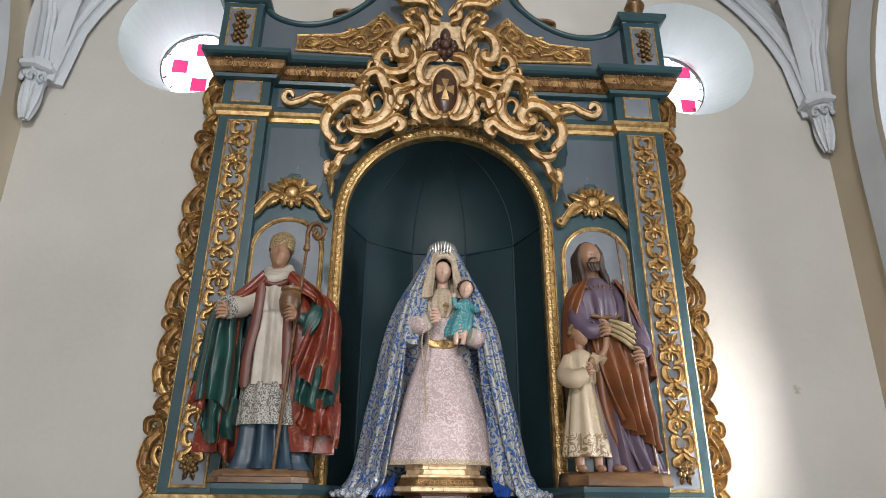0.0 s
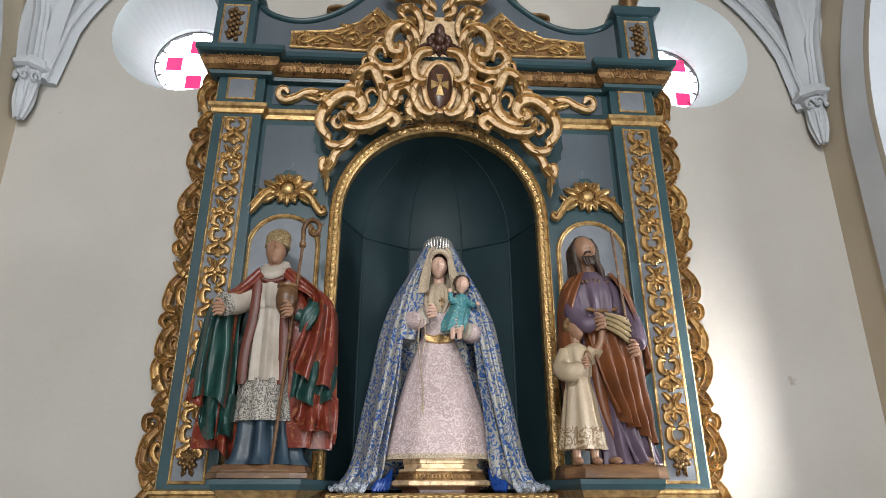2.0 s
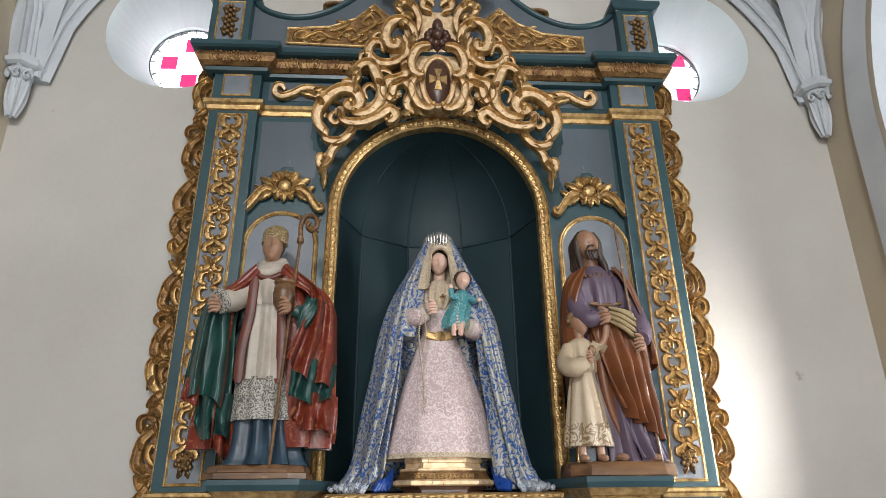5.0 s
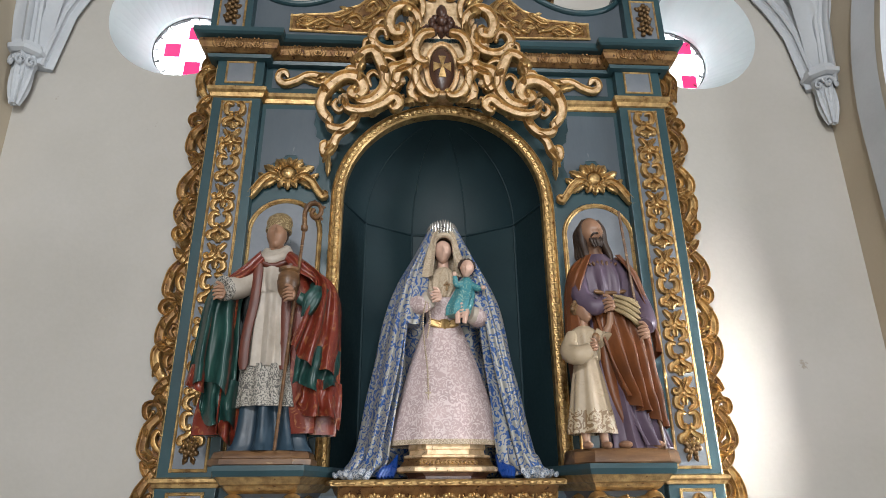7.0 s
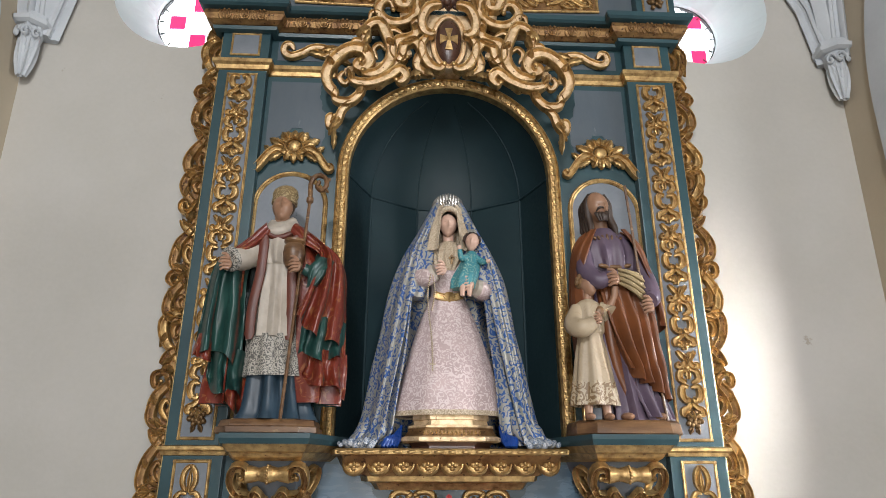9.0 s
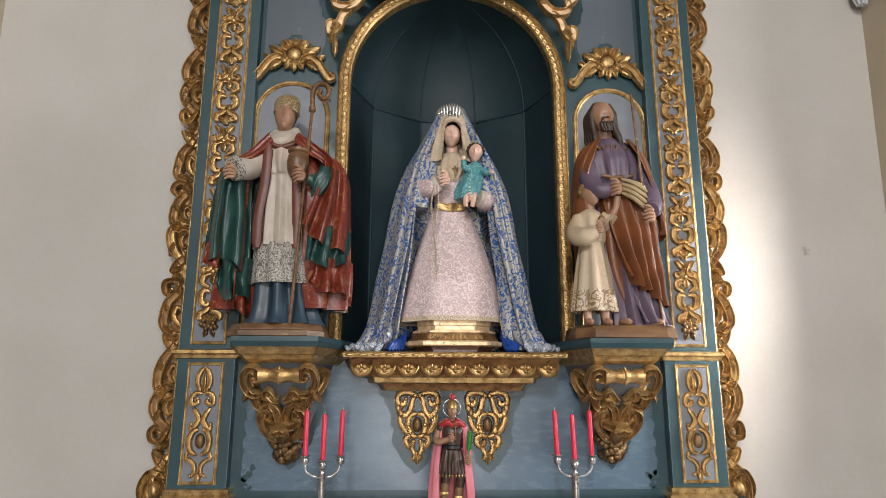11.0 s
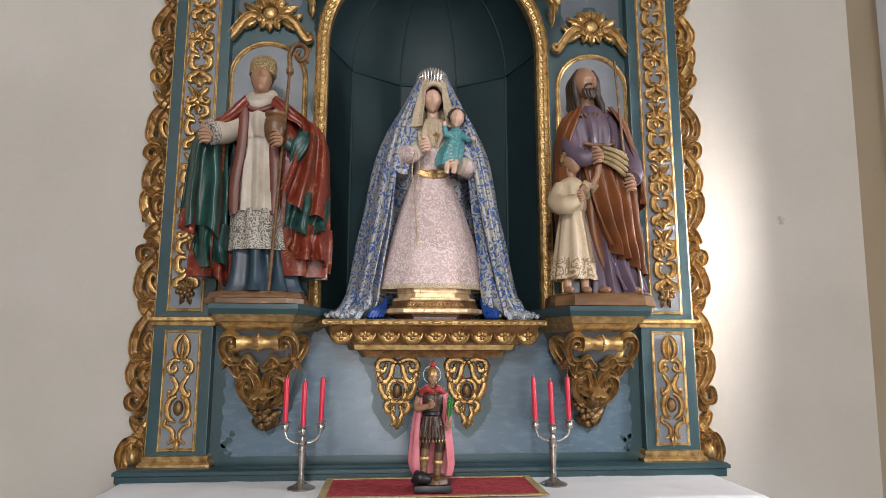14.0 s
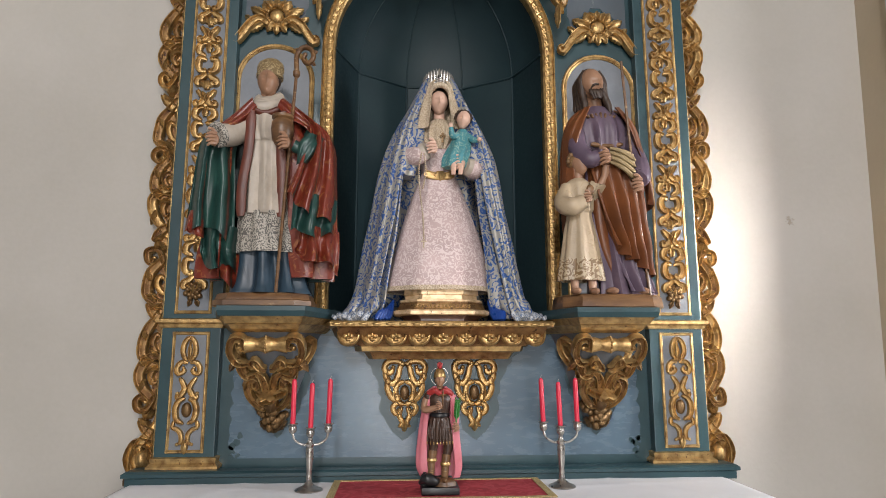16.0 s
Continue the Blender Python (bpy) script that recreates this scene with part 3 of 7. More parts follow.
# base step that stands on the altar table
bm = bmesh.new()
moulding(bm, [(-1.215, 0.06), (-1.215, -0.05), (1.215, -0.05), (1.215, 0.06)], [(0.0, 1.0), (0.05, 1.0), (0.05, 1.032), (0.062, 1.036), (0.062, 1.05), (0.05, 1.058), (0.0, 1.06)])
part("base_step", bm, TEAL, altarpiece)

PIL_IN, PIL_OUT, PIL_Y = 0.935, 1.178, -0.05


def pilaster(sx):
    bm = bmesh.new()
    box(bm, PIL_IN, PIL_OUT, PIL_Y, -0.0005, 1.06, 3.86, 0.004)
    p = part("pilaster", bm, TEAL, altarpiece, m=None if sx > 0 else MIRROR)
    for z0, z1 in ((1.128, 1.61), (1.70, 3.475)):
        bm = bmesh.new()
        box(bm, 0.99, 1.12, PIL_Y - 0.003, PIL_Y, z0, z1)
        part("field", bm, SLATE, p, "grey painted field")
        bead_frame([(0.985, z0), (1.125, z0), (1.125, z1), (0.985, z1)], 0.007, p, y=PIL_Y)
    bm = bmesh.new()
    box(bm, 0.99, 1.12, PIL_Y - 0.003, PIL_Y, 3.60, 3.715)
    part("field", bm, SLATE, p, "grey painted field")
    bead_frame([(0.985, 3.595), (1.125, 3.595), (1.125, 3.72), (0.985, 3.72)], 0.006, p, y=PIL_Y)
    bm = bmesh.new()
    moulding(bm, [(PIL_IN, 0), (PIL_IN, PIL_Y), (PIL_OUT, PIL_Y), (PIL_OUT, 0)], [(0, 1.06), (0.022, 1.06), (0.022, 1.07), (0.008, 1.082), (0.012, 1.102), (0, 1.106)])
    part("plinth_moulding", bm, GOLD, p)
    bm = bmesh.new()
    moulding(bm, [(PIL_IN, 0), (PIL_IN, PIL_Y), (PIL_OUT, PIL_Y), (PIL_OUT, 0)], [(0, 1.632), (0.008, 1.634), (0.012, 1.648), (0.022, 1.655), (0.022, 1.668), (0, 1.674)])
    part("waist_moulding", bm, GOLD, p)
    bm = bmesh.new()
    moulding(bm, [(PIL_IN, 0), (PIL_IN, PIL_Y), (PIL_OUT, PIL_Y), (PIL_OUT, 0)], [(0, 3.50), (0.01, 3.504), (0.015, 3.525), (0.028, 3.535), (0.028, 3.556), (0, 3.565)])
    part("capital_moulding", bm, GOLD, p)
    return p


PILASTERS = [pilaster(-1), pilaster(1)]

bm = bmesh.new()
moulding(bm, [(-PIL_IN, 0), (-0.58, 0)], [(0, 3.50), (0.008, 3.504), (0.012, 3.525), (0.024, 3.535), (0.024, 3.556), (0, 3.562)])
o = part("frieze_moulding", bm, GOLD, altarpiece)
again(o, MIRROR)

CORNICE = [(-1.19, 0.055), (-1.19, -0.055), (-0.93, -0.055), (-0.93, -0.005), (0.93, -0.005), (0.93, -0.055), (1.19, -0.055), (1.19, 0.055)]
bm = bmesh.new()
moulding(bm, CORNICE, [(0, 3.725), (0.03, 3.727), (0.035, 3.745), (0.0, 3.75)])
part("cornice_fillet", bm, TEAL, altarpiece)
bm = bmesh.new()
moulding(bm, CORNICE, [(0, 3.75), (0.035, 3.752), (0.062, 3.765), (0.075, 3.79), (0.07, 3.815), (0.055, 3.828), (0, 3.83)])
part("cornice_roll", bm, OLDGOLD, altarpiece, "worn red-brown gilded roll moulding")
bm = bmesh.new()
moulding(bm, CORNICE, [(0, 3.83), (0.085, 3.832), (0.1, 3.84), (0.1, 3.868), (0.085, 3.875), (0, 3.878)])
part("cornice_slab", bm, TEAL, altarpiece)


def attic():
    """The curved top board, with a raised teal edge."""
    curve = [(1.03, 4.29), (1.0, 4.245), (0.93, 4.2), (0.82, 4.175), (0.7, 4.19), (0.57, 4.255), (0.46, 4.35), (0.4, 4.43), (0.36, 4.56), (0.27, 4.68), (0.13, 4.75), (0.0, 4.77)]
    line = [(p.x, p.z) for p in spline([(x, 0, z) for x, z in curve], 44)]
    out = [(-1.19, 3.87), (1.19, 3.87), (1.19, 4.27)] + line + [(-x, z) for x, z in line[-2::-1]] + [(-1.19, 4.27)]
    bm = bmesh.new()
    prism(bm, out, 0.0, 0.05)
    o = part("attic", bm, UPGREY, altarpiece, "blue-grey painted top board with concave edges")
    for sx in (1, -1):
        bm = bmesh.new()
        ribbon(bm, [(x * sx, z - 0.012) for x, z in line[::4]], 0.018, 0.022, 44, (1, 1), profile=ROUND)
        part("edge_moulding", bm, TEAL, o)
    bm = bmesh.new()
    box(bm, 1.03, 1.245, -0.06, 0.05, 3.878, 4.245, 0.004)
    ped = part("pedestal", bm, TEAL, altarpiece)
    bm = bmesh.new()
    moulding(bm, [(1.03, 0.05), (1.03, -0.06), (1.245, -0.06), (1.245, 0.05)], [(0, 4.245), (0.015, 4.25), (0.035, 4.268), (0.035, 4.29), (0, 4.3)])
    part("cap", bm, TEAL, ped)
    bm = bmesh.new()
    box(bm, 1.075, 1.2, -0.063, -0.06, 3.93, 4.2)
    part("field", bm, SLATE, ped)
    bead_frame([(1.07, 3.925), (1.205, 3.925), (1.205, 4.205), (1.07, 4.205)], 0.006, ped, y=-0.06)
    bm = bmesh.new()
    lathe(bm, [(0.06, 4.30), (0.055, 4.315), (0.03, 4.335), (0.045, 4.37), (0.06, 4.41), (0.04, 4.46), (0.015, 4.5), (0.005, 4.52)], 16, 1.137, -0.005)
    part("finial", bm, BRONZE, ped, smooth=True)
    other = again(ped, MIRROR)
    for c in list(ped.children):
        k = again(c, c.matrix_basis)
        k.parent = other


attic()


def arch_border():
    """The carved and gilded moulding round the niche, with small leaf bites."""
    r0, r1 = ARCH_R - 0.004, ARCH_R + 0.055
    prof = ((r0, 0.03), (r0, -0.018), (r0 + 0.008, -0.026), (r0 + 0.012, -0.02), (r0 + 0.03, -0.026), (r1 - 0.012, -0.02), (r1 - 0.008, -0.028), (r1, -0.018), (r1, 0.0))
    rows = [[(x, y, 1.66) for x, y in prof]]
    n = 48
    for i in range(n + 1):
        a = math.pi * i / n
        rows.append([(r * math.cos(a), y, ARCH_Z + r * math.sin(a)) for r, y in prof])
    rows.append([(-x, y, 1.66) for x, y in prof])
    bm = bmesh.new()
    rings(bm, rows)
    o = part("arch_border", bm, GOLD, altarpiece, "gilded carved arch moulding")
    # leaf bites along the middle
    bm = bmesh.new()
    leaf(bm, 0, -0.017, 0, 0.036, 0.021, 0.016, 2)
    first = None
    rm = (r0 + r1) / 2
    spots = [(rm, 1.70 + 0.034 * i, 0) for i in range(37)] + [(-rm, 1.70 + 0.034 * i, 0) for i in range(37)]
    spots += [(rm * math.cos(a), ARCH_Z + rm * math.sin(a), math.degrees(a) if a < math.pi / 2 else math.degrees(a) - 180) for a in [math.pi * (i + 0.5) / 48 for i in range(48)]]
    for x, z, a in spots:
        m = pose(x, -0.016, z, 0, -a, 0)
        if first is None:
            first = part("carved_leaf", bm, GOLD, o, m=m)
        else:
            again(first, m)


arch_border()


def blind_arch(sx):
    """The shallow round-headed field behind a statue, with its gilded frame."""
    cx, hw, spring, z0 = 0.765, 0.168, 2.775, 1.66
    arc = [(cx + hw * math.cos(math.pi * i / 20), spring + hw * math.sin(math.pi * i / 20)) for i in range(21)]
    bm = bmesh.new()
    prism(bm, [(cx - hw, z0), (cx + hw, z0)] + arc, -0.003, -0.0005)
    o = part("blind_arch", bm, SLATE, altarpiece, "grey round-headed field with gilded frame", m=None if sx > 0 else MIRROR)
    bead_frame([(cx + hw, z0)] + arc + [(cx - hw, z0)], 0.012, o, "arch_frame", closed=False, y=-0.002)
    # lighter repainted fields of the board, which stop short of the carving
    bm = bmesh.new()
    prism(bm, scalloped([(0.625, 3.15), (0.655, 3.08), (0.685, 3.15), (0.725, 3.165), (0.74, 3.2), (0.79, 3.2), (0.815, 3.165), (0.855, 3.15), (0.885, 3.08), (0.915, 3.05), (0.915, 3.47), (0.655, 3.47), (0.665, 3.38), (0.625, 3.27)]), -0.003, -0.0005)
    part("field", bm, UPGREY, o)


blind_arch(-1)
blind_arch(1)

# lower board and frieze: lighter paint inside darker margins
bm = bmesh.new()
for sx in (-1, 1):
    prism(bm, [(sx * x, z) for x, z in scalloped(((0, 1.09), (0.86, 1.09), (0.89, 1.14), (0.88, 1.58), (0.845, 1.58), (0.82, 1.40), (0.79, 1.34), (0.76, 1.24), (0.69, 1.17), (0.62, 1.24), (0.57, 1.38), (0.53, 1.60), (0.40, 1.60), (0.345, 1.52), (0.30, 1.47), (0.265, 1.38), (0.255, 1.27), (0.2, 1.19), (0.16, 1.155), (0.1, 1.2), (0.07, 1.30), (0.0, 1.30)))], -0.003, -0.0005)
part("lower_field", bm, BLUEGREY, altarpiece, "glossy blue-grey painted field")
rnd = random.Random(11)
for sx in (-1, 1):
    for k in range(9):
        cx, cz, r = sx * (0.885 - 0.05 * rnd.random() ** 2), 1.085 + 0.1 * rnd.random(), 0.006 + 0.012 * rnd.random()
        bm = bmesh.new()
        prism(bm, [(cx + r * (0.6 + 0.5 * rnd.random()) * math.cos(a * 0.7), cz + r * (0.6 + 0.5 * rnd.random()) * math.sin(a * 0.7)) for a in range(9)], -0.0045, -0.003)
        part("paint_flake", bm, TEAL, altarpiece)
bm = bmesh.new()
prism(bm, [(0.5, 3.60), (0.9, 3.60), (0.9, 3.715), (0.45, 3.715)], -0.003, -0.0005)
o = part("frieze_field", bm, UPGREY, altarpiece)
again(o, MIRROR)


def platform(sx):
    """Canted bracket platform under a statue."""
    cx = -0.70 if sx < 0 else 0.68
    bm = bmesh.new()
    rings(bm, [trapezoid(h, d, b, z) for z, h, d, b in ((1.668, 0.16, 0.375, 0.27), (1.688, 0.165, 0.385, 0.275), (1.706, 0.165, 0.385, 0.275))])
    o = part("statue_bracket", bm, TEAL, altarpiece, "teal and gilded corbel bracket with bunches of fruit", m=pose(cx, 0, 0))
    bm = bmesh.new()
    rings(bm, [trapezoid(h, d, b, z) for z, h, d, b in ((1.61, 0.115, 0.27, 0.2), (1.618, 0.125, 0.29, 0.21), (1.622, 0.128, 0.3, 0.215), (1.638, 0.135, 0.32, 0.23), (1.642, 0.142, 0.335, 0.24), (1.658, 0.15, 0.35, 0.25), (1.668, 0.155, 0.36, 0.26))])
    part("bracket_moulding", bm, GOLD, o)
    bm = bmesh.new()
    rings(bm, [trapezoid(h, d, b, z) for z, h, d, b in ((1.24, 0.02, 0.03, 0.04), (1.32, 0.045, 0.07, 0.075), (1.45, 0.075, 0.12, 0.12), (1.56, 0.1, 0.2, 0.16), (1.61, 0.11, 0.25, 0.18))])
    part("core", bm, SLATE, o)
    return o


BRACKETS = [platform(-1), platform(1)]


def shelf():
    bm = bmesh.new()
    rings(bm, [trapezoid(h, d, b, z) for z, h, d, b in ((1.632, 0.43, 0.235, 0.49), (1.636, 0.455, 0.245, 0.51), (1.65, 0.458, 0.248, 0.515), (1.657, 0.45, 0.24, 0.505))])
    o = part("niche_shelf", bm, GOLD, altarpiece, "gilded shelf with carved lotus cove")
    bm = bmesh.new()
    rings(bm, [trapezoid(h, d, b, z) for z, h, d, b in ((1.555, 0.345, 0.16, 0.39), (1.565, 0.36, 0.165, 0.40), (1.58, 0.4, 0.18, 0.44), (1.6, 0.42, 0.2, 0.46), (1.632, 0.43, 0.23, 0.475))])
    part("cove", bm, OLDGOLD, o, smooth=False)
    bm = bmesh.new()
    rings(bm, [trapezoid(h, d, b, z) for z, h, d, b in ((1.502, 0.285, 0.1, 0.31), (1.508, 0.29, 0.105, 0.315), (1.53, 0.3, 0.125, 0.33), (1.535, 0.33, 0.15, 0.37), (1.555, 0.335, 0.155, 0.375))])
    part("lower_moulding", bm, GOLD, o)
    # cut lozenges along the edge and lotus petals in the cove
    first = None
    for i in range(17):
        m = pose(-0.43 + 0.86 * i / 16, -0.247, 1.644)
        if first is None:
            bm = bmesh.new()
            knob(bm, 0, 0, 0, 0.02, 0.006, 0.007, 8, 4)
            first = part("lozenge", bm, GOLD, o, m=m)
        else:
            again(first, m)
    first = None
    for i in range(9):
        m = pose(-0.385 + 0.77 * i / 8, -0.185, 1.6, -24, 0, 0)
        if first is None:
            bm = bmesh.new()
            knob(bm, 0, 0.006, 0.0, 0.043, 0.016, 0.042, 16, 10)
            ribbon(bm, [(-0.043, 0.034), (-0.043, 0.0), (-0.03, -0.032), (0, -0.045), (0.03, -0.032), (0.043, 0.0), (0.043, 0.034)], 0.0055, 0.016, 20, (0.9, 0.9), profile=ROUND)
            for k in (-1, 1):
                leaf(bm, k * 0.004, 0.034, k * 135, 0.034, 0.011, 0.02, 3, 0.004)
                knob(bm, k * 0.013, -0.013, -0.01, 0.011, 0.01, 0.01)
            leaf(bm, 0, 0.036, 180, 0.03, 0.009, 0.024, 2, 0.004)
            knob(bm, 0, -0.014, -0.026, 0.011, 0.009, 0.008)
            knob(bm, 0, -0.016, -0.002, 0.006, 0.009, 0.012)
            first = part("lotus_petal", bm, GOLD, o, m=m, smooth=True)
        else:
            again(first, m)


shelf()

# ---- the altar table ----
LINEN = material("white_linen", (0.84, 0.85, 0.88), (0.78, 0.79, 0.82), 0.85, scale=4, grain=200, bump=0.12, spec=0.2)


CROCHET = brocade("white_crochet_lace", (0.5, 0.51, 0.54), (0.84, 0.85, 0.88), 0.02, 0.6, 0.85)


def altar_table():
    t = thing("altar_table", "altar table covered with a white linen cloth edged with crochet lace", "table", m=pose(0, 0, 0))
    x0, x1, y0, y1 = -1.27, 1.225, -0.5, 0.05
    bm = bmesh.new()
    box(bm, x0 + 0.03, x1 - 0.03, y0 + 0.03, 0.055, 0, 1.0, 0.01)
    part("body", bm, WHITEWASH, t)
    bm = bmesh.new()
    n, k = 96, 30
    def h(x, y):
        crease = 0.003 * math.exp(-((x + 0.75 - 0.5 * y) / 0.03) ** 2) + 0.0025 * math.exp(-((x - 0.62 + 0.9 * y) / 0.025) ** 2) + 0.002 * math.exp(-((y + 0.3 - 0.12 * x) / 0.02) ** 2)
        return 1.008 + 0.002 * noise.noise((x * 5, y * 9, 0)) + 0.0012 * noise.noise((x * 20, y * 6, 3)) + crease
    # the top sheet rolls over a soft front and side edge
    def at(i, j):
        x, y = x0 + (x1 - x0) * i / n, y0 + (y1 - y0) * j / k
        d = min(x - x0, x1 - x, y - y0)
        return (x, y, h(x, y) - 0.014 * max(0.0, 1 - d / 0.02) ** 2)
    g = [[bm.verts.new(at(i, j)) for j in range(k + 1)] for i in range(n + 1)]
    for i in range(n):
        for j in range(k):
            bm.faces.new((g[i][j], g[i + 1][j], g[i + 1][j + 1], g[i][j + 1]))
    part("tablecloth", bm, LINEN, t, smooth=True)
    # the lace drop, gathered a little, along both sides and the front
    line = [(x0, y1 - 0.02 * i) for i in range(27)] + [(x0 + (x1 - x0) * i / 140, y0) for i in range(141)] + [(x1, y0 + 0.02 * i) for i in range(1, 28)]
    bm = bmesh.new()
    rows = []
    for z, out in ((0.995, 0.0), (0.985, 0.004), (0.95, 0.008), (0.9, 0.01), (0.82, 0.012), (0.72, 0.014)):
        row = []
        for i, (x, y) in enumerate(line):
            w = out + (0.997 - z) * 0.05 * math.sin(i * 0.55) + 0.002
            row.append((x + (w if x == x1 else -w if x == x0 else 0), y - (w if y == y0 else 0), z + (0.012 * math.sin(i * 1.2) if z < 0.75 else 0)))
        rows.append(row)
    rings(bm, rows, closed=False)
    part("lace_drop", bm, CROCHET, t, "white crochet lace hanging over the edge", smooth=True)


altar_table()


# ---- carved ornament of the altarpiece ----
def scroll(parent, pts, width, height, lift=0.0, eye=0.0, mat=None, both=True, n=24, taper=(0.6, 0.45), leaves=(), name="scroll", y=0.0, profile=HOLLOW):
    """One carved scroll as a part, and its mirror image on the other side."""
    bm = bmesh.new()
    ribbon(bm, pts, width * 0.93, height * 0.78, n, taper, lift, profile, eye, face=1)
    for x, z, a, length, w in leaves:
        leaf(bm, x, z, a, length, w, height * 0.9, 3, lift)
    o = part(name, bm, [GOLD, mat or PALEGOLD], parent, smooth=True, m=pose(0, y, 0))
    if both:
        again(o, MIRROR @ pose(0, y, 0))
    return o


def crest():
    """The openwork crest over the arch, with an oval cartouche that bears a cross."""
    bm = bmesh.new()
    prism(bm, [(-0.06, 3.53), (0.06, 3.53), (0.12, 3.6), (0.14, 3.8), (0.11, 3.95), (0.13, 4.08), (0.06, 4.14), (-0.06, 4.14), (-0.13, 4.08), (-0.11, 3.95), (-0.14, 3.8), (-0.12, 3.6)], 0.0, 0.1)
    c = part("crest", bm, PALEGOLD, altarpiece, "gilded openwork crest of carved scrolls", m=pose(-0.008, -0.105, -0.125) @ Matrix.Diagonal((0.95, 1, 1.03, 1)))
    scroll(c, [(-0.12, 3.91), (-0.145, 3.99), (-0.21, 4.03), (-0.27, 4.0), (-0.29, 3.92), (-0.265, 3.86), (-0.22, 3.865), (-0.22, 3.9), (-0.245, 3.905)], 0.0312, 0.0625, 0.03, 0.017, leaves=((-0.13, 3.93, 160, 0.08, 0.025), (-0.22, 4.0, -70, 0.07, 0.022)))
    scroll(c, [(-0.19, 3.95), (-0.17, 3.84), (-0.22, 3.775), (-0.29, 3.755), (-0.35, 3.775), (-0.385, 3.835), (-0.355, 3.89), (-0.31, 3.885), (-0.305, 3.845)], 0.0279, 0.0562, 0.02, 0.014, leaves=((-0.31, 3.9, 20, 0.055, 0.02), (-0.19, 3.9, 170, 0.1, 0.024)))
    scroll(c, [(-0.15, 3.78), (-0.185, 3.755), (-0.175, 3.69), (-0.22, 3.655), (-0.275, 3.64), (-0.29, 3.58), (-0.25, 3.535), (-0.22, 3.555)], 0.029, 0.0625, 0.025, 0.015, leaves=((-0.29, 3.62, 60, 0.06, 0.02), (-0.2, 3.72, -60, 0.05, 0.018)))
    scroll(c, [(-0.575, 3.33), (-0.625, 3.385), (-0.635, 3.45), (-0.595, 3.53), (-0.52, 3.585), (-0.445, 3.575), (-0.415, 3.52), (-0.445, 3.475), (-0.485, 3.495), (-0.465, 3.53)], 0.0343, 0.0688, 0.025, 0.017, n=30, leaves=((-0.6, 3.5, 60, 0.06, 0.02), (-0.45, 3.57, -30, 0.06, 0.02)))
    scroll(c, [(-0.455, 3.64), (-0.43, 3.725), (-0.37, 3.745), (-0.335, 3.68), (-0.305, 3.6), (-0.315, 3.515), (-0.37, 3.455), (-0.43, 3.445), (-0.45, 3.475)], 0.0322, 0.0625, 0.03, 0.014, n=28, leaves=((-0.42, 3.7, 100, 0.08, 0.028), (-0.42, 3.68, 150, 0.07, 0.02)))
    scroll(c, [(-0.51, 3.46), (-0.495, 3.405), (-0.41, 3.395), (-0.32, 3.43), (-0.26, 3.475), (-0.225, 3.445), (-0.25, 3.41), (-0.275, 3.425)], 0.0279, 0.0562, 0.03, 0.014, leaves=((-0.5, 3.42, 30, 0.07, 0.018), (-0.2, 3.45, -80, 0.07, 0.022)))
    scroll(c, [(-0.29, 3.5), (-0.25, 3.56), (-0.235, 3.62), (-0.18, 3.64), (-0.145, 3.585), (-0.17, 3.515), (-0.14, 3.465), (-0.09, 3.465)], 0.0279, 0.0562, 0.03, 0.014, leaves=((-0.13, 3.46, -90, 0.06, 0.018),))
    scroll(c, [(-0.04, 3.865), (-0.11, 3.84), (-0.145, 3.765), (-0.135, 3.695), (-0.095, 3.675), (-0.085, 3.7)], 0.0258, 0.0562, 0.05, 0.012)
    scroll(c, [(-0.115, 3.67), (-0.145, 3.61), (-0.125, 3.53), (-0.09, 3.485), (-0.045, 3.475), (-0.025, 3.51)], 0.0258, 0.0562, 0.05, 0.014)
    scroll(c, [(-0.11, 3.98), (-0.105, 4.05), (-0.14, 4.13), (-0.19, 4.15), (-0.225, 4.12), (-0.2, 4.085)], 0.0236, 0.05, 0.03, 0.014, leaves=((-0.15, 4.13, 20, 0.07, 0.025), (-0.2, 4.13, 70, 0.06, 0.02), (-0.14, 4.04, 40, 0.08, 0.03)))
    scroll(c, [(-0.03, 4.12), (-0.085, 4.15), (-0.08, 4.22), (-0.16, 4.25), (-0.24, 4.245), (-0.28, 4.29), (-0.25, 4.34), (-0.21, 4.32)], 0.0258, 0.05, 0.01, 0.016, leaves=((-0.27, 4.28, 60, 0.08, 0.035),))
    scroll(c, [(-0.02, 4.16), (-0.07, 4.22), (-0.1, 4.32), (-0.07, 4.42), (-0.13, 4.5), (-0.2, 4.47), (-0.18, 4.42)], 0.0279, 0.05, 0.02, 0.016, leaves=((-0.1, 4.45, 30, 0.12, 0.03),))
    # tails that run down along the arch
    scroll(c, [(-0.58, 3.37), (-0.585, 3.31), (-0.52, 3.295), (-0.475, 3.325), (-0.45, 3.375), (-0.49, 3.395)], 0.0236, 0.05, 0.02, 0.014, leaves=((-0.48, 3.35, -60, 0.06, 0.02),))
    scroll(c, [(-0.5, 3.3), (-0.545, 3.255), (-0.565, 3.2), (-0.6, 3.165), (-0.61, 3.21), (-0.585, 3.225)], 0.0236, 0.0438, 0.02, 0.013, leaves=((-0.56, 3.21, 150, 0.1, 0.022), (-0.58, 3.15, 180, 0.1, 0.016)))
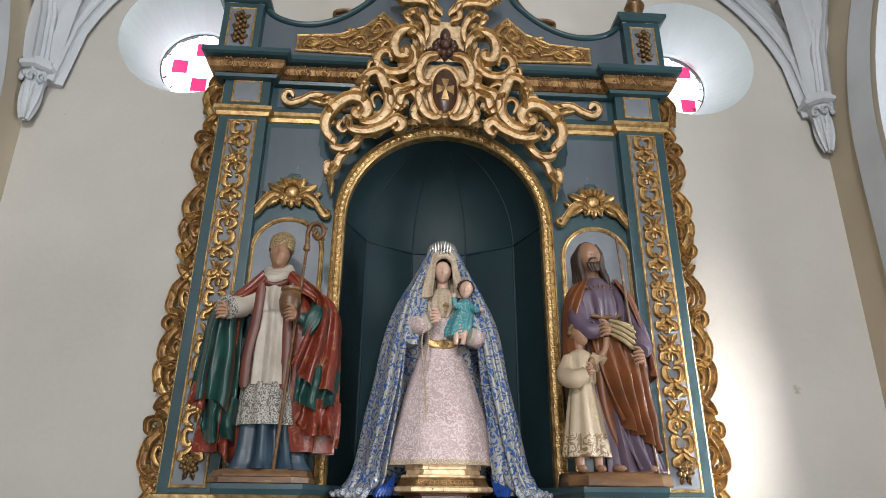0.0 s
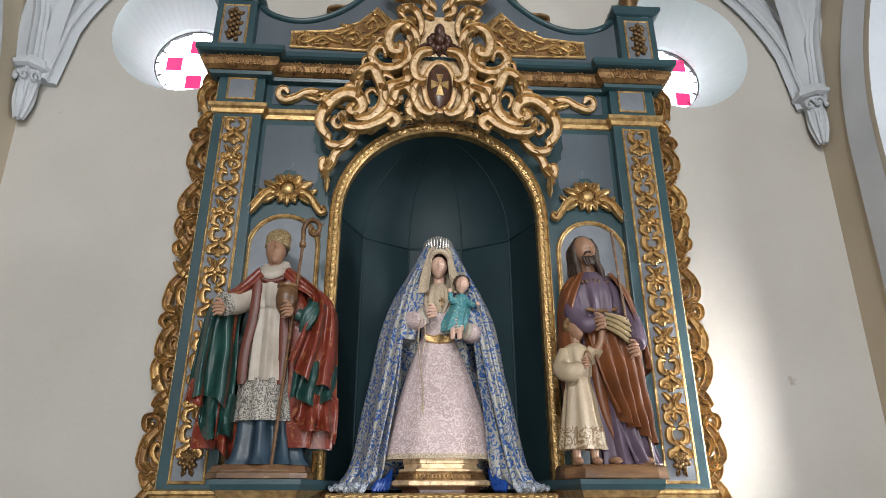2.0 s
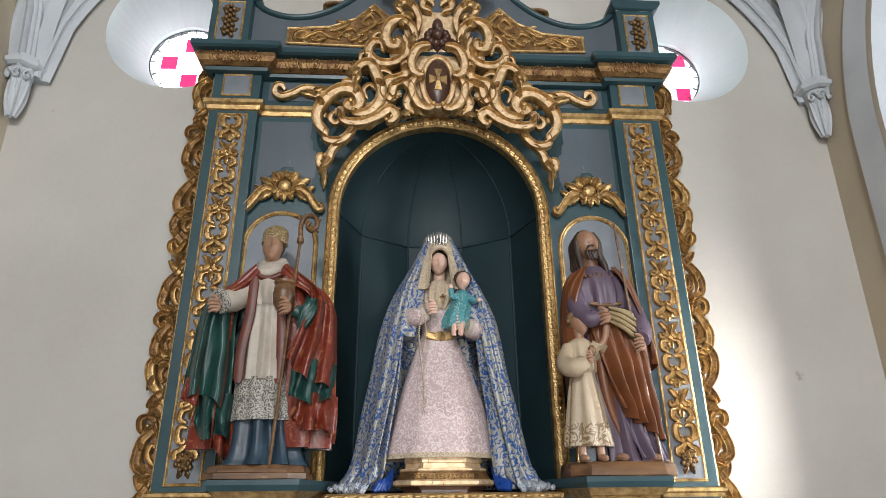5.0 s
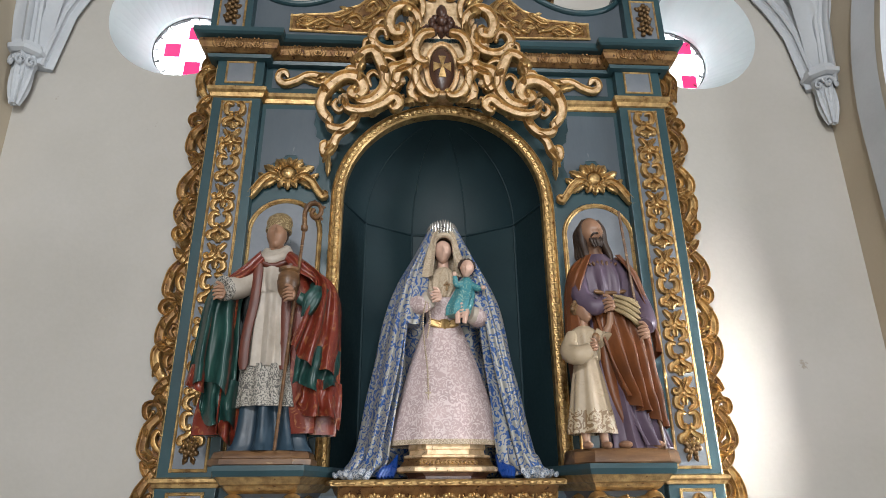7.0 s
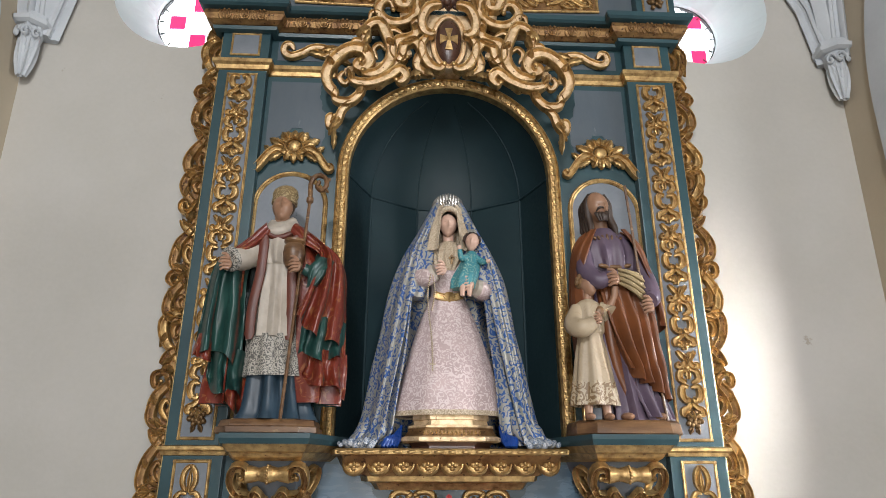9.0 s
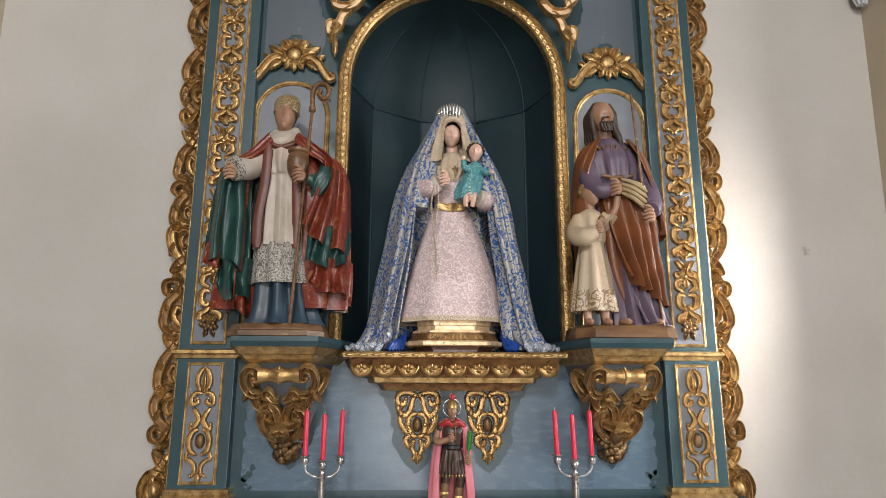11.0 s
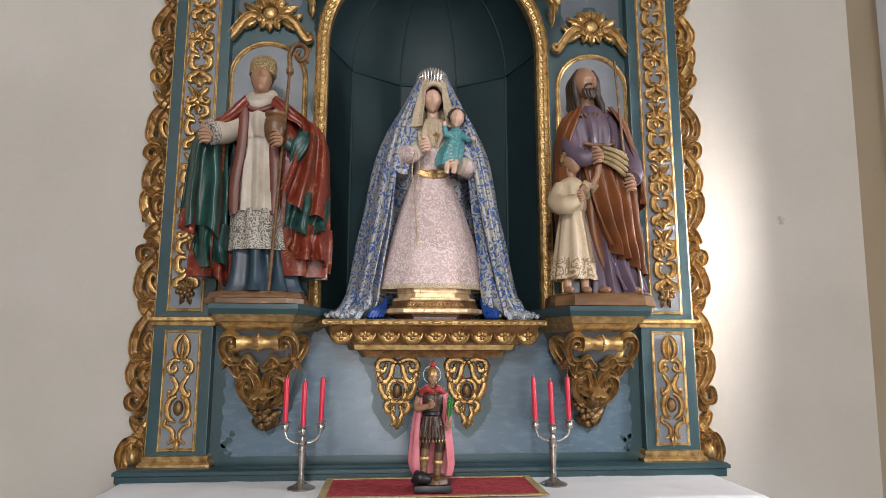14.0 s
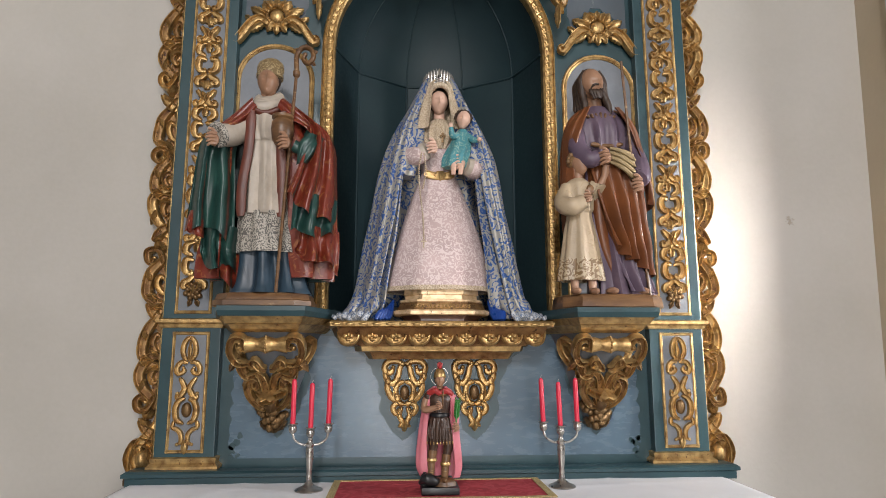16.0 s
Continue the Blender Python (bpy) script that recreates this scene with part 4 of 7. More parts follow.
    # smaller curls and leaves between the large scrolls
    for pts, w, eye in (
        ([(-0.33, 3.9), (-0.36, 3.93), (-0.33, 3.96), (-0.3, 3.94)], 0.0141, 0.0125), ([(-0.43, 3.78), (-0.42, 3.82), (-0.38, 3.82), (-0.385, 3.79)], 0.0141, 0.0125),
        ([(-0.25, 3.7), (-0.3, 3.72), (-0.33, 3.69), (-0.31, 3.66)], 0.0158, 0.0137), ([(-0.52, 3.62), (-0.5, 3.65), (-0.46, 3.64), (-0.46, 3.61)], 0.0158, 0.0137),
        ([(-0.38, 3.55), (-0.4, 3.6), (-0.37, 3.63), (-0.34, 3.61)], 0.0141, 0.0125), ([(-0.55, 3.47), (-0.57, 3.43), (-0.54, 3.4), (-0.52, 3.43)], 0.0158, 0.0137),
        ([(-0.2, 3.5), (-0.23, 3.48), (-0.21, 3.45), (-0.18, 3.46)], 0.0123, 0.0112), ([(-0.16, 3.87), (-0.13, 3.89), (-0.11, 3.86), (-0.13, 3.84)], 0.0141, 0.0125),
        ([(-0.37, 3.43), (-0.4, 3.41), (-0.37, 3.385), (-0.34, 3.4)], 0.0123, 0.0112), ([(-0.56, 3.56), (-0.6, 3.57), (-0.61, 3.54), (-0.58, 3.52)], 0.0123, 0.0112)):
        scroll(c, pts, w, 0.035, 0.02, eye, mat=PALEGOLD, n=14)
    for x, z, a, ln in ((-0.2, 3.8, 60, 0.08), (-0.26, 3.78, 100, 0.07), (-0.2, 3.6, 110, 0.08), (-0.4, 3.5, 60, 0.08), (-0.35, 3.53, 130, 0.07), (-0.3, 3.95, -20, 0.07), (-0.16, 3.95, 10, 0.07), (-0.5, 3.5, 120, 0.07), (-0.12, 3.72, 90, 0.05), (-0.44, 3.55, -40, 0.06)):
        bm = bmesh.new()
        leaf(bm, x, z, a, ln, 0.026, 0.03, 3, 0.008)
        o = part("leaf", bm, PALEGOLD, c, smooth=True)
        again(o, MIRROR)
    # frieze scrolls beside the crest
    scroll(c, [(-0.85, 3.675), (-0.865, 3.7), (-0.895, 3.695), (-0.9, 3.655), (-0.86, 3.63), (-0.8, 3.65), (-0.74, 3.685), (-0.67, 3.68), (-0.61, 3.645), (-0.55, 3.66)], 0.0215, 0.035, -0.095, 0.0, n=32, leaves=((-0.76, 3.66, -100, 0.1, 0.02), (-0.69, 3.67, -70, 0.09, 0.02), (-0.6, 3.66, -60, 0.1, 0.025), (-0.62, 3.63, -110, 0.1, 0.018)))
    scroll(c, [(-0.74, 3.66), (-0.69, 3.635), (-0.64, 3.66), (-0.66, 3.69), (-0.685, 3.68)], 0.0123, 0.03, -0.095, 0.01)
    # cartouche
    bm = bmesh.new()
    knob(bm, 0, -0.025, 3.66, 0.07, 0.045, 0.135, 32, 16)
    part("cartouche", bm, BROWN, c, "polished red-brown oval boss", smooth=True)
    bm = bmesh.new()
    ring = [(0.084 * math.cos(2 * math.pi * i / 16), 3.66 + 0.15 * math.sin(2 * math.pi * i / 16)) for i in range(17)]
    ribbon(bm, ring, 0.015, 0.035, 64, (1, 1), 0.012)
    part("cartouche_frame", bm, PALEGOLD, c, smooth=True)
    bm = bmesh.new()
    for a in range(4):
        r = Matrix.Rotation(math.pi / 2 * a, 4, "Y")
        pts = [r @ Vector(q) for q in ((0.006, 0, 0.004), (0.022, 0, 0.05), (-0.022, 0, 0.05), (-0.006, 0, 0.004))]
        top = [bm.verts.new((p.x * 0.95, -0.074 + 1.6 * (p.x ** 2) * 2 + p.z ** 2 * 1.9, 3.655 + p.z * 1.25)) for p in pts]
        low = [bm.verts.new((p.x * 0.95, -0.05, 3.655 + p.z * 1.25)) for p in pts]
        bm.faces.new(top)
        for i in range(4):
            bm.faces.new((top[i], low[i], low[(i + 1) % 4], top[(i + 1) % 4]))
    knob(bm, 0, -0.07, 3.655, 0.012, 0.008, 0.014)
    part("cross", bm, GOLD, c, "gilded flared cross")
    bm = bmesh.new()
    knob(bm, 0, -0.035, 4.015, 0.032, 0.035, 0.045)
    for i in range(11):
        a = 2 * math.pi * i / 11
        knob(bm, 0.055 * math.cos(a), -0.02, 3.955 + 0.04 * math.sin(a), 0.024, 0.026, 0.024)
    knob(bm, 0, -0.045, 3.95, 0.03)
    for k, a in ((-0.06, 120), (0.06, -120), (-0.03, 160), (0.03, 200), (0, 180)):
        leaf(bm, k, 3.945, a, 0.07, 0.025, 0.03, 3, 0.0)
    part("flower_boss", bm, BROWN, c, "dark brown carved flower and fruit", smooth=True)


crest()


def medallions():
    """A round boss with a shell and two scroll wings over each blind arch."""
    cx, cz = 0.767, 3.085
    for sx in (1, -1):
        bm = bmesh.new()
        knob(bm, 0, 0, 0, 0.036, 0.022, 0.036, 20, 10)
        o = part("medallion", bm, GOLD, altarpiece, "gilded boss with shell and scroll wings", True, pose(cx * sx, -0.018, cz))
        bm = bmesh.new()
        ribbon(bm, [(0.046 * math.cos(math.pi * i / 6), 0.046 * math.sin(math.pi * i / 6)) for i in range(13)], 0.008, 0.02, 36, (1, 1), profile=ROUND)
        part("ring", bm, GOLD, o, smooth=True)
        for k in (-1, 1):
            bm = bmesh.new()
            ribbon(bm, [(k * 0.03, -0.05), (k * 0.075, -0.02), (k * 0.115, -0.045), (k * 0.145, -0.09), (k * 0.175, -0.13), (k * 0.19, -0.115), (k * 0.178, -0.1)], 0.019, 0.034, 22, (0.7, 0.4), eye=0.01)
            leaf(bm, k * 0.05, 0.0, -k * 60, 0.085, 0.024, 0.03, 4)
            leaf(bm, k * 0.06, -0.04, -k * 120, 0.08, 0.02, 0.03, 4)
            leaf(bm, k * 0.03, 0.03, -k * 35, 0.06, 0.022, 0.03, 3)
            leaf(bm, k * 0.11, -0.03, -k * 50, 0.05, 0.016, 0.022)
            part("wing", bm, GOLD, o, smooth=True)
        for i in range(7):
            bm = bmesh.new()
            a = -75 + 25 * i
            leaf(bm, -0.04 * math.sin(radians(a)), 0.04 * math.cos(radians(a)), a, 0.052, 0.02, 0.026, 3)
            part("shell_leaf", bm, GOLD, o, smooth=True)
        for i in range(5):
            bm = bmesh.new()
            a = 120 + 30 * i
            leaf(bm, -0.035 * math.sin(radians(a)), 0.035 * math.cos(radians(a)), a, 0.055, 0.02, 0.024, 3)
            part("shell_leaf", bm, GOLD, o, smooth=True)


medallions()


def chain_unit(kind):
    """One link of the carved chain on a pilaster, 0.155 high, centred."""
    bm = bmesh.new()
    for k in (-1, 1):
        if kind == 0:
            ribbon(bm, [(k * 0.006, 0.066), (k * 0.028, 0.07), (k * 0.036, 0.045), (k * 0.03, 0.015), (k * 0.012, 0.008), (k * 0.012, 0.022)], 0.0125, 0.026, 16, (0.7, 0.6), eye=0.006)
            ribbon(bm, [(k * 0.004, 0.0), (k * 0.016, -0.02), (k * 0.034, -0.03), (k * 0.036, -0.05), (k * 0.022, -0.052)], 0.0125, 0.024, 14, (0.7, 0.5), eye=0.007)
            leaf(bm, k * 0.008, -0.06, -k * 35, 0.035, 0.016, 0.022, 3)
        else:
            ribbon(bm, [(k * 0.035, 0.075), (k * 0.02, 0.05), (k * 0.006, 0.03), (k * 0.016, 0.008), (k * 0.034, 0.0), (k * 0.036, 0.016), (k * 0.026, 0.018)], 0.0125, 0.026, 16, (0.6, 0.5), eye=0.006)
            ribbon(bm, [(k * 0.004, -0.005), (k * 0.03, -0.018), (k * 0.036, -0.05), (k * 0.012, -0.068)], 0.0125, 0.024, 14, (0.7, 0.7))
            leaf(bm, k * 0.004, 0.03, -k * 18, 0.045, 0.014, 0.022, 3)
    if kind == 0:
        leaf(bm, 0, -0.075, 0, 0.05, 0.018, 0.026, 3)
    else:
        leaf(bm, 0, -0.05, 0, 0.05, 0.015, 0.022, 3)
        knob(bm, 0, -0.014, 0.0, 0.010, 0.008, 0.012)
    for v in bm.verts:
        v.co.x *= 1.16
    return bm


def lower_chain():
    bm = bmesh.new()
    for k in (-1, 1):
        ribbon(bm, [(0, 0.225), (k * 0.02, 0.2), (k * 0.026, 0.16), (k * 0.012, 0.125)], 0.010, 0.02, 14, (0.7, 0.7))
        ribbon(bm, [(k * 0.005, 0.115), (k * 0.03, 0.118), (k * 0.046, 0.095), (k * 0.04, 0.07), (k * 0.018, 0.08), (k * 0.022, 0.095)], 0.010, 0.02, 18, (0.7, 0.5), eye=0.007)
        ribbon(bm, [(k * 0.034, 0.055), (k * 0.02, 0.035), (k * 0.01, 0.01), (k * 0.022, -0.015), (k * 0.038, -0.028), (k * 0.04, -0.01)], 0.011, 0.02, 16, (0.6, 0.5), eye=0.008)
        ribbon(bm, [(k * 0.008, -0.03), (k * 0.03, -0.04), (k * 0.042, -0.075), (k * 0.034, -0.115), (k * 0.012, -0.13)], 0.011, 0.024, 18, (0.7, 0.6), eye=0.006)
        ribbon(bm, [(k * 0.046, -0.12), (k * 0.05, -0.145), (k * 0.03, -0.155), (k * 0.014, -0.175), (k * 0.014, -0.205), (k * 0.03, -0.215)], 0.009, 0.018, 16, (0.6, 0.5), eye=0.007)
        leaf(bm, k * 0.008, -0.2, k * 150, 0.04, 0.013, 0.016, 2)
    leaf(bm, 0, 0.12, 0, 0.09, 0.01, 0.018, 2)
    leaf(bm, 0, -0.2, 180, 0.055, 0.015, 0.02, 2)
    return bm


def pilaster_carving():
    first = {}
    for p in PILASTERS:
        for i in range(11):
            kind = i % 2
            z = 3.385 - 0.153 * i
            m = pose(1.055, PIL_Y - 0.003, z)
            if kind not in first:
                first[kind] = part("carved_link", chain_unit(kind), GOLD, p, smooth=True, m=m)
            else:
                o = again(first[kind], m)
                o.parent = p
        if "low" not in first:
            first["low"] = part("carved_drop", lower_chain(), GOLD, p, smooth=True, m=pose(1.055, PIL_Y - 0.003, 1.372))
            bm = bmesh.new()
            knob(bm, 0, 0, 0, 0.021, 0.014, 0.031, 16, 10)
            first["oval"] = part("oval_boss", bm, BRONZE, p, smooth=True, m=pose(1.055, PIL_Y - 0.006, 1.295))
            bm = bmesh.new()
            for q in range(14):
                a = q * 2.4
                r = 0.009 * math.sqrt(q)
                knob(bm, r * math.cos(a), -0.01, 0.01 + r * 1.1 * math.sin(a), 0.012)
            leaf(bm, -0.01, -0.02, 160, 0.035, 0.012, 0.015, 2)
            leaf(bm, 0.01, -0.02, 200, 0.035, 0.012, 0.015, 2)
            first["bunch"] = part("fruit_knot", bm, BRONZE, p, smooth=True, m=pose(1.055, PIL_Y - 0.004, 1.775))
        else:
            for q in ("low", "oval", "bunch"):
                again(first[q], first[q].matrix_basis).parent = p
    # fruit in the fields of the pedestals
    bm = bmesh.new()
    for q in range(18):
        z = 0.1 - 0.2 * q / 17
        knob(bm, 0.022 * math.sin(q * 2.1), -0.012, z, 0.014)
    for k in (-1, 1):
        for z in (0.07, 0.0, -0.07):
            leaf(bm, k * 0.015, z, -k * 55, 0.04, 0.014, 0.016, 2)
    for q in [o for o in altarpiece.children if o.name.startswith("pedestal")]:
        part("fruit_drop", bm.copy(), BRONZE, q, smooth=True, m=pose(1.137, -0.064, 4.065))


pilaster_carving()


def side_border():
    """The carved and pierced border along the outer edge, scroll upon scroll."""
    for sx in (1, -1):
        bm = bmesh.new()
        box(bm, 1.176, 1.19, -0.03, 0.058, 1.06, 3.72, 0.004)
        strip = part("side_border", bm, GOLD, altarpiece, "pierced gilded border of leafy scrolls", m=None if sx > 0 else MIRROR)
        edge = [(1.232 + 0.014 * math.sin(i * 1.1) + 0.01 * math.sin(i * 0.43 + 1), 1.06 + 2.64 * i / 130) for i in range(131)]
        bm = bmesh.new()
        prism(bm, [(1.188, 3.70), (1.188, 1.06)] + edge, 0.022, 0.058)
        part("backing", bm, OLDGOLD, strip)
        bm = bmesh.new()
        box(bm, 1.19, 1.31, -0.01, 0.058, 0.985, 1.02, 0.006)
        part("foot", bm, BRONZE, strip)
        rnd = random.Random(5 if sx > 0 else 9)
        z, i = 1.02, 0
        while z < 3.62:
            h = 0.23 + 0.05 * rnd.random()
            f = -1 if i % 3 == 1 else 1
            def q(u, v):
                return (1.186 + u * (0.92 + 0.1 * rnd.random()), z + h * (v if f > 0 else 1 - v))
            # a long C-shaped body with leaf tips on its back, a curled bud inside it, and a volute on every other one
            pieces = [
                (((0.0, -0.08), (0.05, -0.04), (0.088, 0.1), (0.094, 0.3), (0.076, 0.5), (0.04, 0.68), (0.016, 0.86)), 0.0215, 0.034, 0.0, ((0.045, -0.06, 118, 0.06), (0.075, 0.05, 78, 0.05), (0.1, 0.34, 22, 0.06))),
                (((0.008, 0.1), (0.034, 0.16), (0.05, 0.3), (0.036, 0.42), (0.02, 0.36)), 0.012, 0.03, 0.008, ((0.03, 0.46, 14, 0.06),)),
            ]
            if i % 2:
                pieces.append((((0.02, 0.6), (0.05, 0.86), (0.09, 0.86), (0.1, 0.72), (0.08, 0.64), (0.068, 0.74)), 0.0135, 0.04, 0.01, ((0.05, 0.88, 30, 0.05),)))
            else:
                pieces.append((((0.016, 0.62), (0.05, 0.74), (0.085, 0.92)), 0.02, 0.036, 0.0, ((0.06, 0.8, 58, 0.055), (0.075, 0.92, 25, 0.05))))
            for pts, w, hh, eye, lv in pieces:
                bm = bmesh.new()
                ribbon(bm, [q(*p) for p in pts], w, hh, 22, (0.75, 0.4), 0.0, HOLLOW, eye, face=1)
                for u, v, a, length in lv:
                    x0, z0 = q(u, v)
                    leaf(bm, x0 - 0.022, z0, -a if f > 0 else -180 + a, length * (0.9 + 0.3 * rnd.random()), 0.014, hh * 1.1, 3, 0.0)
                # most hollow floors take the darker gilding, as shade put into the colour
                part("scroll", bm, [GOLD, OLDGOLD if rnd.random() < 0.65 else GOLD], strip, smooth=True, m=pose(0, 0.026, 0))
            z += h * 0.95
            i += 1
        bm = bmesh.new()
        knob(bm, 1.245, 0.02, 1.09, 0.03, 0.04, 0.04, 16, 10)
        ribbon(bm, [(1.2, 1.03), (1.26, 1.02), (1.3, 1.09), (1.27, 1.16), (1.215, 1.14), (1.21, 1.08)], 0.016, 0.06, 22, lift=-0.045)
        part("foot_volute", bm, GOLD, strip, smooth=True)
        # curl beside the cornice
        bm = bmesh.new()
        ribbon(bm, [(1.2, 3.6), (1.25, 3.66), (1.265, 3.74), (1.235, 3.79), (1.205, 3.76), (1.225, 3.73)], 0.018, 0.05, 20, lift=-0.05, eye=0.013)
        leaf(bm, 1.24, 3.77, -20, 0.09, 0.022, 0.04, 3, -0.05)
        part("scroll", bm, GOLD, strip, smooth=True)


side_border()


def bracket_carving():
    """Volutes, barrel and fruit on the two corbel brackets."""
    for o in BRACKETS:
        tilt = pose(0, -0.265, 1.605, 31, 0, 0)
        bm = bmesh.new()
        prof = [(0.012, -0.082), (0.034, -0.08), (0.03, -0.06), (0.024, -0.035), (0.03, -0.012), (0.033, -0.006), (0.033, 0.006), (0.03, 0.012), (0.024, 0.035), (0.03, 0.06), (0.034, 0.08), (0.012, 0.082)]
        lathe(bm, prof, 20)
        part("barrel", bm, GOLD, o, smooth=True, m=pose(0, -0.255, 1.562, 0, 90, 0))
        bm = bmesh.new()
        for i in range(7):
            knob(bm, 0, -0.035 * math.cos(radians(-60 + 20 * i)), 0.035 * math.sin(radians(-60 + 20 * i)), 0.006)
        part("bead_row", bm, GOLD, o, m=pose(0, -0.255, 1.562))
        for k in (-1, 1):
            for pts, w, h, eye, lift in (
                # volute beside the barrel
                ([(0.075, -0.13), (0.118, -0.12), (0.14, -0.07), (0.128, -0.015), (0.092, -0.012), (0.08, -0.05), (0.105, -0.06)], 0.013, 0.04, 0.012, 0.0),
                # bulb with its stalk
                ([(0.005, -0.15), (0.024, -0.145), (0.05, -0.11), (0.062, -0.13), (0.045, -0.145)], 0.012, 0.035, 0.013, 0.006),
                # long acanthus stalks that meet over the fruit
                ([(0.006, -0.345), (0.012, -0.29), (0.014, -0.235), (0.026, -0.19), (0.05, -0.17)], 0.0145, 0.036, 0.0, 0.0),
                ([(0.012, -0.345), (0.05, -0.325), (0.082, -0.275), (0.084, -0.225), (0.06, -0.205), (0.05, -0.235), (0.066, -0.245)], 0.0135, 0.034, 0.011, 0.0),
                ([(0.05, -0.18), (0.085, -0.19), (0.108, -0.16), (0.122, -0.12)], 0.011, 0.03, 0.0, 0.0),
            ):
                bm = bmesh.new()
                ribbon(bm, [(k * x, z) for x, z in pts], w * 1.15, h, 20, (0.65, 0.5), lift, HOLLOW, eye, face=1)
                # rims bright, hollow floors dark: the shade inside the scroll is coloured in
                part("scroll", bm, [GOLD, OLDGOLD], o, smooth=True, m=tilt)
            bm = bmesh.new()
            for x, z, a, ln in ((0.115, -0.1, 150, 0.085), (0.1, -0.13, 185, 0.08), (0.085, -0.2, 165, 0.07), (0.03, -0.24, 205, 0.08), (0.045, -0.2, 120, 0.05)):
                leaf(bm, k * x, z, -k * a, ln, 0.017, 0.03, 4)
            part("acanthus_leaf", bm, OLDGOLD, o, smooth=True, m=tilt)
            # the canted sides
            side = pose(k * 0.128, -0.13, 1.6, 0, 0, k * 70) @ pose(0, 0, 0, 24, k * 14, 0)
            for pts, w, eye in (
                ([(-0.06, -0.17), (-0.02, -0.13), (0.05, -0.12), (0.07, -0.05), (0.04, -0.005), (0.0, -0.03), (0.02, -0.06)], 0.02, 0.015),
                ([(-0.07, -0.31), (-0.03, -0.28), (0.03, -0.24), (0.045, -0.17), (0.01, -0.14), (-0.01, -0.18)], 0.02, 0.014),
            ):
                bm = bmesh.new()
                ribbon(bm, [(k * x, z) for x, z in pts], w, 0.035, 20, (0.65, 0.5), 0.0, HOLLOW, eye)
                leaf(bm, k * pts[2][0], pts[2][1], -k * 60, 0.06, 0.02, 0.03)
                part("scroll", bm, GOLD, o, smooth=True, m=side)
        rnd = random.Random(3)
        first = None
        for i in range(40):
            a, t = rnd.uniform(-1.5, 1.5), rnd.random()
            r = 0.016 + 0.058 * t ** 0.8
            m = pose(r * math.sin(a), -0.05 - r * 0.85 * math.cos(a), 1.215 + 0.115 * t) @ Matrix.Scale(0.9 + 0.25 * rnd.random(), 4)
            if first is None:
                bm = bmesh.new()
                knob(bm, 0, 0, 0, 0.0155)
                first = part("grape", bm, BRONZE, o, smooth=True, m=m)
            else:
                again(first, m)
        bm = bmesh.new()
        for i in range(5):
            leaf(bm, -0.05 + 0.025 * i, 1.25, 180 - 18 * (i - 2), 0.055, 0.018, 0.04, 3, 0.035)
        for k in (-1, 1):
            leaf(bm, k * 0.05, 1.33, k * 35, 0.06, 0.02, 0.05, 3, 0.04)
        knob(bm, 0, -0.11, 1.325, 0.032, 0.03, 0.04)
        part("vine_leaf", bm, BRONZE, o, "bronzed vine leaves", smooth=True)


bracket_carving()


def pendants():
    """Two pierced drops under the niche shelf."""
    for sx in (-1, 1):
        bm = bmesh.new()
        knob(bm, 0, -0.008, -0.14, 0.021, 0.014, 0.032, 16, 10)
        o = part("pendant", bm, BRONZE, altarpiece, "pierced gilded drop with an oval boss", True, pose(sx * 0.152, -0.004, 1.497))
        for k in (-1, 1):
            for pts, w, eye in (
                ([(0.0, -0.02), (0.035, -0.005), (0.075, -0.01), (0.088, -0.04), (0.06, -0.055), (0.05, -0.03)], 0.011, 0.009),
                ([(0.088, -0.02), (0.08, -0.08), (0.05, -0.1), (0.03, -0.07), (0.02, -0.03), (0.0, -0.01)], 0.011, 0.0),
                ([(0.07, -0.07), (0.075, -0.12), (0.055, -0.16), (0.03, -0.165), (0.035, -0.14)], 0.011, 0.009),
                ([(0.0, -0.09), (0.032, -0.105), (0.038, -0.145), (0.02, -0.18), (0.0, -0.187)], 0.010, 0.0),
                ([(0.0, -0.19), (0.035, -0.185), (0.05, -0.205), (0.035, -0.228), (0.022, -0.21)], 0.010, 0.008),
                ([(0.012, -0.2), (0.022, -0.235), (0.008, -0.265), (0.022, -0.28)], 0.009, 0.006),
            ):
                bm = bmesh.new()
                ribbon(bm, [(k * x, z) for x, z in pts], w * 1.25, 0.026, 18, (0.7, 0.55), 0.0, HOLLOW, eye)
                part("scroll", bm, GOLD, o, smooth=True)
        bm = bmesh.new()
        leaf(bm, 0, -0.255, 180, 0.05, 0.018, 0.022, 2)
        part("leaf", bm, GOLD, o, smooth=True)


pendants()


